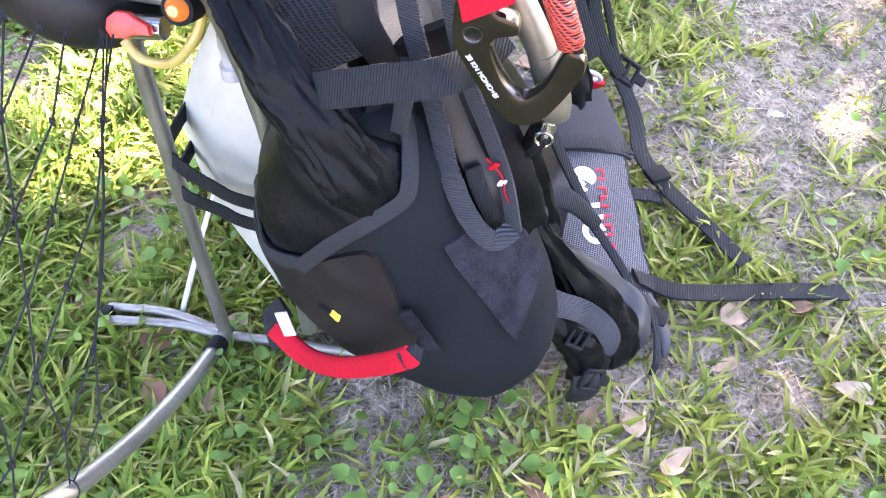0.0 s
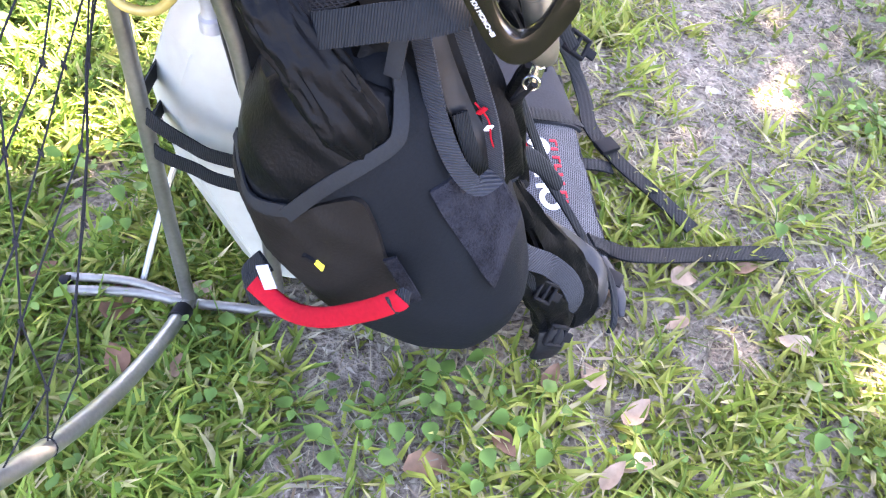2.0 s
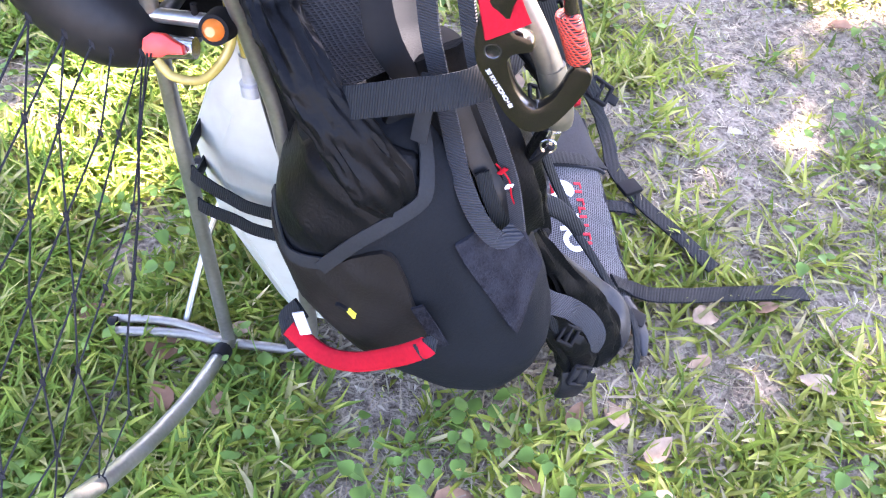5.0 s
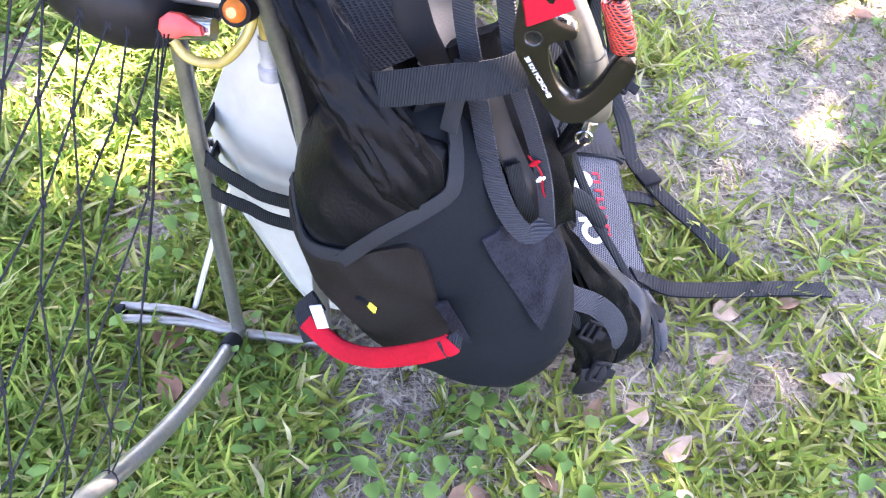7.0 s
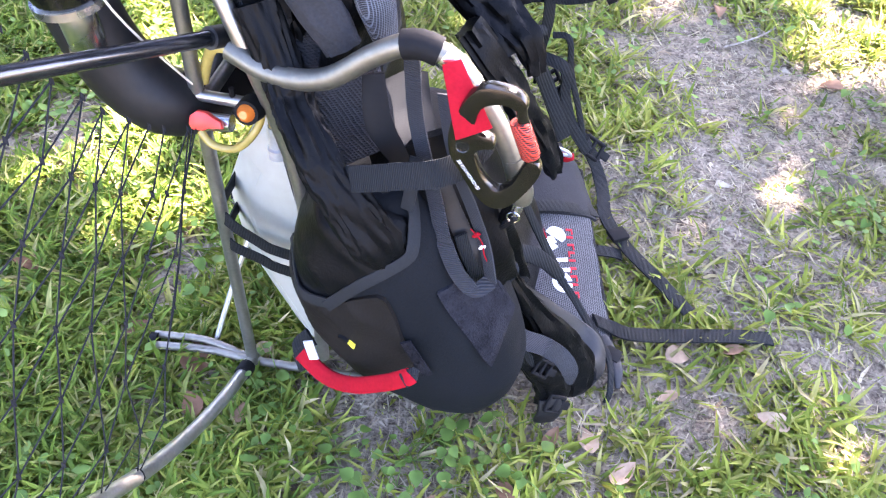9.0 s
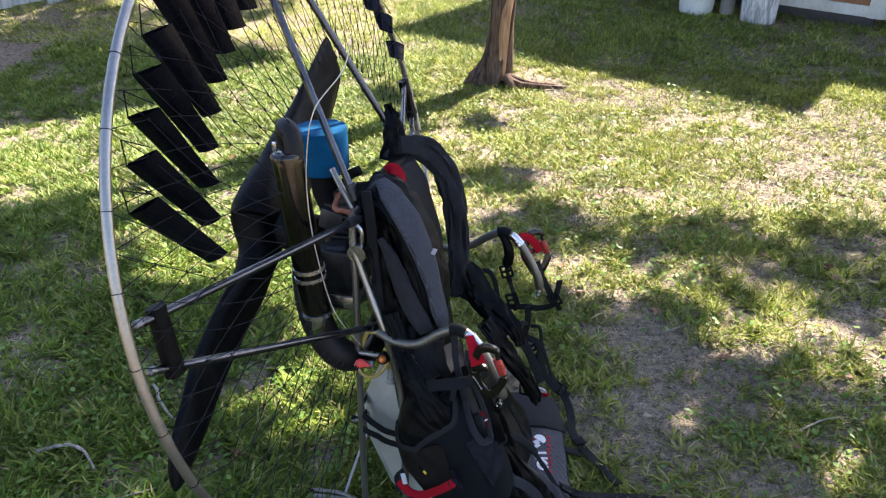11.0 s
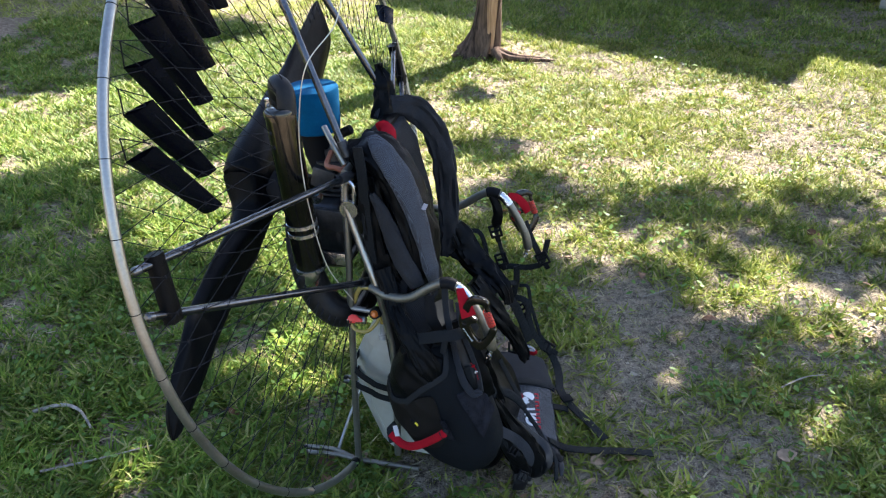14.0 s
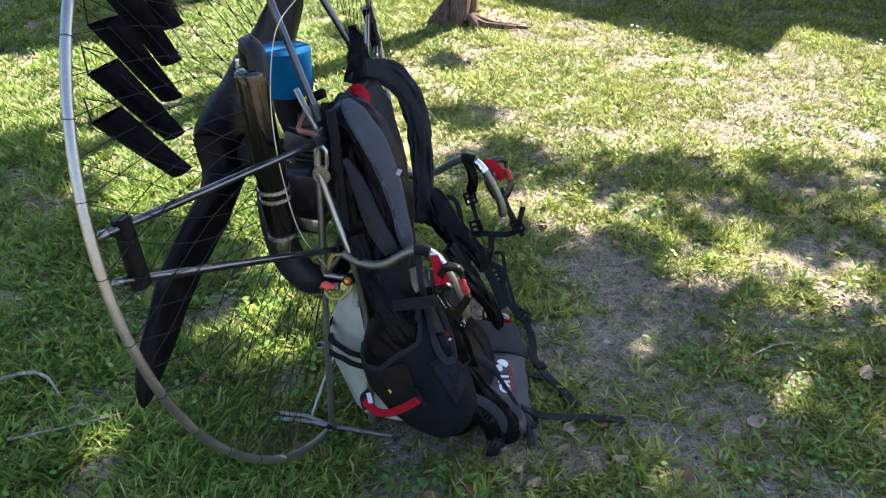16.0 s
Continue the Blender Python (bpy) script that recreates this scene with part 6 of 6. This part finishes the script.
def clutter():
    """Curled strap ends and fastenings heaped between the pouch and the seat front."""
    # the leg strap: a broad limp band that rolls over the board's edge
    leg = part("leg_strap", sweep(curve([(.080, -.108, .25), (.086, -.104, .225), (.100, -.096, .192), (.138, -.072, .138), (.184, -.056, .092), (.214, -.06, .070), (.222, -.08, .056), (.206, -.105, .044), (.18, -.122, .044)], 8), [.014, .018, .020, .021, .021, .020, .019, .017, .012], [.004, .0045, .005, .005, .005, .0045, .004, .004, .003], 16,
                                   [Vector((0.75, -0.6, 0.3))] * 16 + [Vector((0.45, -0.55, 0.7))] * 20 + [Vector((0.7, -0.55, 0.45))] * 14 + [Vector((0.5, -0.8, 0.2))] * 15, power=3.2, wob=0.0012, seed=21, fold=0.0022), LEGBAND, harness, "broad limp black leg strap")
    part("strap_edge", tube([(.102, -.113, .201), (.139, -.090, .138), (.186, -.075, .090), (.218, -.078, .064), (.226, -.095, .050)], 0.0022, 6, 6), RUBBER, leg, "black bound edge")
    # dark folds beneath it
    part("leg_pad", sweep(curve([(.090, -.135, .27), (.112, -.13, .229), (.139, -.118, .176), (.168, -.108, .124), (.195, -.10, .075), (.20, -.10, .035)], 7), [.008, .012, .020, .027, .028, .022], [.008, .010, .014, .016, .017, .014], 24, (0.55, -0.7, 0.45), power=2.6, wob=0.002, seed=22, fold=0.008), NYLON, harness, "padded black leg strap")
    part("leg_pad", sweep(curve([(.118, -.165, .19), (.138, -.16, .150), (.160, -.148, .108), (.172, -.138, .065), (.168, -.13, .028)], 7), [.014, .018, .022, .022, .016], [.010, .012, .013, .013, .010], 24, (0.5, -0.8, 0.3), power=2.6, wob=0.002, seed=24, fold=0.006), NYLON, harness, "padded black leg strap")
    part("leg_web", strap([(.098, -.172, .226), (.119, -.172, .207), (.146, -.158, .183), (.171, -.145, .150), (.186, -.138, .114), (.184, -.136, .082)], 0.024, 0.003, [Vector((0.15, -0.55, 0.8))] * 13 + [Vector((0.55, -0.75, 0.35))] * 18), WEBBING, harness, "grey ribbed leg webbing")
    part("leg_web", strap([(.108, -.178, .196), (.128, -.172, .172), (.15, -.16, .14), (.164, -.152, .105)], 0.014, 0.0025, (0.45, -0.8, 0.4)), BELTWEB, harness, "black leg webbing")
    # narrow straps across the board
    part("thin_strap", strap([(.120, .02, .16), (.156, 0.0, .128), (.179, -.006, .101), (.203, -.016, .073), (.239, -.052, .052), (.25, -.088, .028), (.248, -.10, .012)], 0.011, 0.0028, (0.75, -0.5, 0.5)), BELTWEB, harness, "thin black strap")
    part("thin_strap", strap([(0.082, -0.034, 0.303), (0.094, -0.025, 0.271), (0.109, -0.018, 0.235), (0.130, -0.016, 0.194), (0.149, -0.025, 0.168)], 0.012, 0.0028, (0.8, -0.5, 0.35)), BELTWEB, harness, "thin black strap")
    part("strap_tip", sweep(curve([(0.090, -0.078, 0.252), (0.101, -0.064, 0.235), (0.115, -0.054, 0.223), (0.130, -0.045, 0.205), (0.147, -0.036, 0.180), (0.154, -0.034, 0.172)], 6), [.010, .011, .011, .010, .009, .006], [.003, .0034, .0034, .0034, .004, .003], 12, (0.3, -0.6, 0.75), power=3, wob=0.0008, seed=5), BELTWEB, harness, "black strap end curling to a stiff tip")
    # the strap bundle that hangs from the comfort bar's pin
    part("hanging_web", sweep(curve([(.086, -.205, .452), (.080, -.192, .424), (.078, -.172, .388), (.084, -.152, .344), (.092, -.132, .300), (.104, -.104, .235)], 7), [.005, .007, .010, .011, .010, .009], [.003, .005, .007, .007, .006, .006], 16, (0.3, -0.85, 0.3), power=2.6, wob=0.0015, seed=7, fold=0.003), NYLON, harness, "twisted black strap hanging from the bar")
    part("hanging_web", strap([(.074, -.150, .372), (.073, -.162, .350), (.080, -.168, .328), (.090, -.160, .306), (.082, -.160, .290)], 0.022, 0.0024, (0.35, -0.85, 0.35)), WEBBING, harness, "short loop of grey ribbed webbing")
    part("cord_loop", tube([(.089, -.222, .448), (.082, -.215, .430), (.077, -.205, .416), (.083, -.200, .428), (.090, -.208, .446)], 0.0022, 6, 7), RUBBER, harness, "thin black cord")
    part("metal_ring", sweep([Vector((.118, -.128, .196)) + Vector((math.cos(a) * 0.013, -math.sin(a) * 0.004, math.sin(a) * 0.007)) for a in np.linspace(0, 2 * math.pi, 19)[:-1]], 0.0016, None, 7, closed=True), STEEL, harness, "bright oval ring")
    buckle((.094, -.118, .262), (60, 50, 10), (0.030, 0.018, 0.006))
    buckle((.176, -.158, .068), (65, 35, 30), (0.030, 0.022, 0.007))
    buckle((.150, -.166, .150), (60, 40, 20), (0.026, 0.020, 0.006))
    part("cloth_end", sweep(curve([(.168, -.155, .075), (.172, -.160, .052), (.168, -.158, .026)], 5), [.014, .017, .015], [.004, .005, .004], 12, (0.4, -0.85, 0.35), power=3, wob=0.0015, seed=12), LEGBAND, harness, "slate cloth end")


def make_front():
    """The seat's front board, lying on the grass, with its edging, print and straps."""
    a, b, c, d = Vector((.058, .27, .088)), Vector((.162, .32, .048)), Vector((.252, -.025, .020)), Vector((.15, -.06, .044))
    bm = bmesh.new()
    nx, ny = 8, 14
    top, bot = [], []
    nrm = (b - a).cross(d - a).normalized()
    if nrm.z < 0:
        nrm = -nrm
    for j in range(ny + 1):
        for i in range(nx + 1):
            u, v = i / nx, j / ny
            p = (a * (1 - u) + b * u) * (1 - v) + (d * (1 - u) + c * u) * v
            p += nrm * (0.008 * math.sin(math.pi * u) + 0.003 * noise.noise(p * 25))
            top.append(bm.verts.new(p))
            bot.append(bm.verts.new(p - nrm * 0.016))
    w = nx + 1
    for j in range(ny):
        for i in range(nx):
            k = j * w + i
            bm.faces.new((top[k], top[k + 1], top[k + w + 1], top[k + w]))
            bm.faces.new((bot[k], bot[k + w], bot[k + w + 1], bot[k + 1]))
    edge = [j * w for j in range(ny + 1)], [j * w + nx for j in range(ny + 1)], list(range(w)), [ny * w + i for i in range(w)]
    for line in edge:
        for k0, k1 in zip(line, line[1:]):
            bm.faces.new((top[k0], top[k1], bot[k1], bot[k0]))
    board = part("seat_front", bm, BOARDMESH, harness, "grey airmesh seat front with a printed mark", angle=60)

    def on(u, v, off=0.010):
        p = (a * (1 - u) + b * u) * (1 - v) + (d * (1 - u) + c * u) * v
        return p + nrm * (0.008 * math.sin(math.pi * min(max(u, 0), 1)) + off - 0.008)

    part("edging", tube([on(1.0, t, 0.002) for t in np.linspace(-0.02, 1.0, 7)], 0.006, 5, 8), RUBBER, board, "black edging")
    part("cover_band", strap([on(-0.15, .14, .012), on(0.3, .135, .013), on(0.8, .125, .012), on(1.02, .12, .006)], 0.122, 0.005, nrm), FOLDCLOTH, board, "black cloth band")
    part("cross_strap", strap([on(-0.1, .285, .015), on(0.4, .275, .0155), on(1.0, .25, .013), on(1.12, .24, .006)], 0.022, 0.003, nrm), BELTWEB, board, "black cross strap")
    # printed mark as plain shapes
    ex, ey = (b - a).normalized(), (d - a).normalized()
    ez = ex.cross(ey).normalized()
    flip = 1 if ez.z > 0 else -1

    def shape(name, pts, mat, lab):
        g = bmesh.new()
        vs = [g.verts.new(on(u, v, 0.0088)) for u, v in pts]
        f = g.faces.new(vs)
        r = bmesh.ops.extrude_face_region(g, geom=[f])
        bmesh.ops.translate(g, verts=[q for q in r["geom"] if isinstance(q, bmesh.types.BMVert)], vec=nrm * 0.0009)
        part(name, g, mat, board, lab, smooth=False)

    def disc(u, v, ru, rv, a0, a1, inner=0.0, n=14):
        out = [(u + ru * math.cos(t), v + rv * math.sin(t)) for t in np.linspace(a0, a1, n)]
        if inner:
            out += [(u + ru * inner * math.cos(t), v + rv * inner * math.sin(t)) for t in np.linspace(a1, a0, n)]
        return out

    shape("print", disc(0.368, 0.425, 0.143, .045, -2.8, 1.0), WHITE, "white round half of the mark")
    shape("print", [(0.170, 0.450), (0.313, 0.430), (0.368, 0.465), (0.269, 0.485), (0.225, 0.465)], WHITE, "white wing of the mark")
    shape("print", [(0.192, 0.490), (0.335, 0.475), (0.379, 0.490), (0.269, 0.515)], WHITE, "white wing of the mark")
    shape("print", disc(0.368, 0.675, 0.138, .052, 0.15, 6.1, 0.55, 24), WHITE, "white ring stroke")
    shape("print", [(0.225, 0.608), (0.511, 0.598), (0.511, 0.617), (0.225, 0.627)], WHITE, "white stroke")
    shape("print", [(0.236, 0.555), (0.489, 0.545), (0.489, 0.565), (0.236, 0.575)], WHITE, "white stroke")
    shape("print", [(0.100, 0.400), (0.192, 0.380), (0.247, 0.445), (0.148, 0.460)], RED, "red fleck of the mark")
    for k in range(9):
        v = .385 + .042 * k
        u = .53 - .006 * k
        shape("print_bar", [(u, v), (u + .10, v - .003), (u + .10, v + .009), (u, v + .012)], REDINK, "red bar of print")
        if k % 3 != 1:
            e = u if k % 2 else u + .078
            shape("print_bar", [(e, v + .0125), (e + .022, v + .0095), (e + .022, v + .028), (e, v + .031)], REDINK, "red bar of print")
    # straps trailing over the grass
    part("trailing_strap", strap([on(.72, .86, .016), on(1.0, .87, .012), (.268, .012, .030), (.316, .024, .026), (.36, .037, .024), (.43, .058, .020), (.478, .071, .014)], 0.026, 0.003, (0, 0.1, 1)), BELTWEB, harness, "dark webbing strap trailing over the grass")
    part("trailing_strap", strap([(.135, .33, .13), (.168, .345, .075), (.190, .335, .04), (.204, .296, .030), (.214, .244, .028), (.252, .186, .027), (.31, .128, .025), (.355, .086, .018)], 0.023, 0.003, [Vector((0.5, -0.6, 0.6))] * 10 + [Vector((0.1, -0.1, 1))] * 33), BELTWEB, harness, "dark webbing strap trailing over the grass")
    part("strap_keeper", box((0.026, 0.030, 0.008), pose(.236, .205, .033, 0, 0, -55), 0.003), RUBBER, harness, "black strap keeper")
    part("trailing_strap", strap([on(.98, .46, .004), (.228, .168, .028), (.246, .172, .022)], 0.022, 0.003, (0, 0, 1)), BELTWEB, harness, "short black strap end")
    part("corner_fold", sweep(curve([on(.80, .93, .014), on(.92, 1.0, .012), (.258, -.052, .024), (.262, -.075, .014)], 5), [.009, .011, .009, .004], [.003, .004, .003, .002], 12, (0.4, -0.3, 0.85), power=3, wob=0.001, seed=15), LEGBAND, harness, "folded black cloth corner")
    part("corner_cap", box((0.026, 0.024, 0.016), pose(.247, -.03, .026, 0, 10, -15), 0.006), RUBBER, harness, "black corner cap")
    clutter()


make_front()


def make_far_straps():
    """Chest and leg webbing hanging from the far bar."""
    runs = [
        ([(-.013, .245, .396), (.022, .245, .396), (.058, .245, .402), (.093, .245, .405), (.127, .245, .42), (.134, .245, .449), (.14, .245, .495)], .015),
        ([(.078, .25, .535), (.096, .25, .491), (.116, .25, .455), (.13, .25, .424)], .016),
        ([(-.073, .20, .507), (-.039, .22, .504), (-.020, .22, .476), (-.008, .22, .419)], .012),
        ([(.004, .235, .520), (.008, .235, .500), (.019, .235, .466), (.034, .235, .418), (.036, .235, .395)], .010),
        ([(.066, .24, .407), (.068, .24, .366), (.064, .24, .318), (.069, .24, .27)], .017),
        ([(.069, .24, .357), (.046, .21, .368), (.023, .17, .377), (.007, .13, .375)], .014),
        ([(.078, .235, .353), (.101, .235, .351), (.112, .235, .299), (.132, .235, .242), (.149, .235, .189)], .009),
        ([(.071, .225, .322), (.103, .225, .31), (.111, .225, .263), (.131, .225, .211), (.16, .225, .172)], .017),
        ([(.030, .14, .40), (.055, .17, .36), (.075, .20, .31), (.10, .21, .25), (.12, .21, .20)], .024),
    ]
    part("bar_cover", sweep(curve([(-.010, .238, .602), (.004, .236, .575), (.010, .235, .553), (.006, .235, .528), (.004, .235, .514)], 6), [.010, .011, .013, .014, .006], [.008, .008, .009, .009, .004], 18, (0.3, -0.9, 0.2), power=2.4, wob=0.0015, seed=41, fold=0.002), NYLON, harness, "black cloth cover slipped off the bar")
    part("hip_cloth", sweep(curve([(-.085, .165, .545), (-.060, .165, .505), (-.030, .155, .462), (.010, .145, .432), (.050, .135, .405), (.070, .13, .36)], 8), [.020, .030, .032, .028, .020, .012], [.010, .014, .014, .012, .009, .006], 24, (0.4, -0.7, 0.5), power=2.4, wob=0.002, seed=33, fold=0.008), NYLON, harness, "crumpled black hip cloth")
    part("hip_cloth", sweep(curve([(-.02, .10, .43), (.03, .11, .36), (.07, .13, .29), (.10, .16, .22), (.12, .18, .16)], 8), [.020, .022, .020, .018, .014], [.011, .012, .012, .010, .008], 24, (0.5, -0.6, 0.6), power=2.4, wob=0.002, seed=35, fold=0.009), NYLON, harness, "crumpled black hip cloth")
    frame_pts = [(.098, .198, .192), (.128, .200, .186), (.134, .212, .168), (.104, .210, .174)]
    part("metal_buckle", sweep(curve(frame_pts, 4, closed=True), 0.0028, None, 8, closed=True), PALEALLOY, harness, "pale metal buckle frame")
    for pts, w in runs:
        part("hanging_strap", strap(pts, w, 0.003, (0.5, -0.7, 0.45)), BELTWEB, harness, "black webbing hanging in a tangle")
    part("hanging_cloth", sweep(curve([(-.093, .16, .476), (-.062, .16, .459), (-.03, .15, .431), (.01, .13, .415), (.028, .12, .385)], 6), .016, .008, 16, (0.3, -0.7, 0.6), wob=0.003, seed=31, fold=0.008), NYLON, harness, "dark crumpled cloth edge")
    for p, r in (((.006, .232, .505), (80, 70, 0)), ((.026, .232, .425), (80, 70, 0)), ((.132, .24, .44), (80, 60, 0)), ((.087, .24, .273), (75, 60, 10)), ((.167, .26, .152), (40, 30, 0))):
        buckle(p, r, (0.036, 0.026, 0.008), None, "black plastic buckle")
    buckle((.083, .18, .189), (35, 25, 30), (0.034, 0.024, 0.006), None, "black plastic buckle")
    buckle((.107, .21, .179), (35, 25, 60), (0.034, 0.024, 0.006), None, "black plastic buckle")
    part("red_release", box((0.022, 0.012, 0.018), pose(.129, .23, .150, 35, 25, 30), 0.003), RED, harness, "red release button")
    part("red_tab", box((0.012, 0.008, 0.03), pose(.052, .258, .545, 0, 30, 0), 0.003), RED, harness, "red cloth tab")


make_far_straps()

# ---- small things on the grass ----


def make_dead_leaf(m, ln, wd, seed):
    rng = random.Random(seed)
    bm = bmesh.new()
    leaf(bm, Matrix(), ln, wd, rng.uniform(-0.4, 0.5))
    bmesh.ops.subdivide_edges(bm, edges=bm.edges[:], cuts=1, use_grid_fill=True)
    for v in bm.verts:
        v.co.z += 0.10 * ln * noise.noise(v.co * 30 + Vector((seed, 0, 0)))
    bmesh.ops.solidify(bm, geom=bm.faces[:], thickness=0.0006)
    ob = mesh_object("dead_leaf", bm, DEADLEAF, angle=80)
    ob.matrix_world = m
    return tagged(ob, "curled brown fallen leaf on the grass", "leaf", "fallen leaves")


def put_leaves():
    spots = [(.374, .60, .05, .030, 20), (-.30, .54, .055, .042, 70), (.532, .495, .05, .026, 160), (.253, .44, .05, .028, 100), (.275, .40, .045, .026, 40), (.30, .36, .045, .025, 200), (.03, .35, .06, .032, 10),
             (-.27, .47, .04, .03, 120), (-.215, .46, .032, .018, 80), (.13, .39, .035, .022, 300), (.46, .615, .035, .02, 10), (.30, .57, .035, .022, 140), (.19, .44, .04, .02, 60), (-.40, .60, .035, .02, 30), (.66, .45, .04, .024, 70)]
    rng = random.Random(77)
    for i in range(70):
        spots.append((rng.uniform(-1.5, 2.0), rng.uniform(0.2, 3.4), rng.uniform(.03, .055), rng.uniform(.016, .03), rng.uniform(0, 360)))
    kinds = []
    for i, (x, y, ln, wd, az) in enumerate(spots):
        z = float(ground_height(np.array([x]), np.array([y]))[0]) + 0.014
        m = pose(x, y, z, rng.uniform(-18, 18), rng.uniform(-18, 18), az)
        if i < 15:
            kinds.append(make_dead_leaf(m, ln, wd, i))
        else:
            copy_thing(kinds[i % 15], m)


put_leaves()


def weed_leaf_mesh(size):
    bm = bmesh.new()
    leaf(bm, Matrix(), size, size * 0.92, 0.25, 0.8)
    me = bpy.data.meshes.new("leaf")
    bm.to_mesh(me)
    bm.free()
    me.polygons.foreach_set("use_smooth", [True] * len(me.polygons))
    me.materials.append(WEED)
    return me


WEED_LEAVES = [weed_leaf_mesh(s) for s in (0.011, 0.016, 0.021)]


def make_weed(m, seed, leaves=6):
    rng = random.Random(seed)
    w = empty("broadleaf_weed", m, "low green broad-leaved weed in the lawn", "weed", "broad-leaved weeds")
    for k in range(leaves):
        a = 6.28 * k / leaves + rng.uniform(-.4, .4)
        r, h = rng.uniform(.01, .045), rng.uniform(.012, .045)
        tip = Vector((r * math.cos(a), r * math.sin(a), h))
        part("stem", sweep(curve([(0, 0, -0.004), (tip.x * .4, tip.y * .4, h * .7), tip], 3), 0.0008, None, 4), WEED, w)
        ob = new("leaf", WEED_LEAVES[rng.randrange(3)])
        ob.parent = w
        ob.matrix_local = Matrix.Translation(tip) @ pose(0, 0, 0, rng.uniform(-15, 15), rng.uniform(-5, 25), math.degrees(a))
    return w


def put_weeds():
    rng = random.Random(31)
    spots = [(.14, .47), (.10, .44), (.06, .42), (.02, .425), (.0, .385), (.10, .39), (.04, .45), (-.085, .425), (-.07, .40), (-.16, .48), (-.19, .50), (-.30, .68), (-.33, .74), (-.40, .36), (-.2, .45), (.30, .34), (.27, .36), (-.42, .37), (-.45, .36), (-.17, .53), (.74, .97), (.79, .92), (.70, 1.0), (.16, .40), (.19, .37), (.12, .36), (-.02, .36), (.07, .47), (.42, .36), (.5, .39), (-.31, .40), (-.24, .74), (-.27, .80), (.9, .72), (1.0, .6), (.55, .7)]
    for i in range(34):
        spots.append((rng.uniform(-1.8, 2.2), rng.uniform(0.9, 3.6)))
    kinds = []
    for i, (x, y) in enumerate(spots):
        z = float(ground_height(np.array([x]), np.array([y]))[0])
        m = pose(x, y, z, 0, 0, rng.uniform(0, 360))
        if i < 6:
            kinds.append(make_weed(m, i, 4 + i % 4))
        else:
            copy_thing(kinds[i % 6], m)


put_weeds()


def put_sticks():
    runs = [([(-.90, .96, .015), (-.87, .92, .03), (-.85, .88, .03), (-.80, .83, .012), (-.76, .80, .008)], .009), ([(-1.10, .66, .008), (-1.03, .68, .02), (-.97, .66, .022), (-.92, .61, .01)], .010),
            ([(.62, 1.40, .008), (.70, 1.44, .012), (.77, 1.50, .012)], .004), ([(.95, .95, .006), (1.03, 1.0, .01), (1.1, 1.02, .01)], .004), ([(-.98, .45, .006), (-.85, .50, .012), (-.74, .56, .01)], .006)]
    for pts, r in runs:
        g = pts[0]
        ob = mesh_object("stick", limb([Vector(p) - Vector((g[0], g[1], 0)) for p in pts], [r * .55, r * .5, r * .3], 40, 8, 4), STICKWOOD)
        ob.matrix_world = pose(g[0], g[1], 0.006)
        tagged(ob, "bent pale dry stick lying in the grass", "stick", "fallen sticks")


put_sticks()
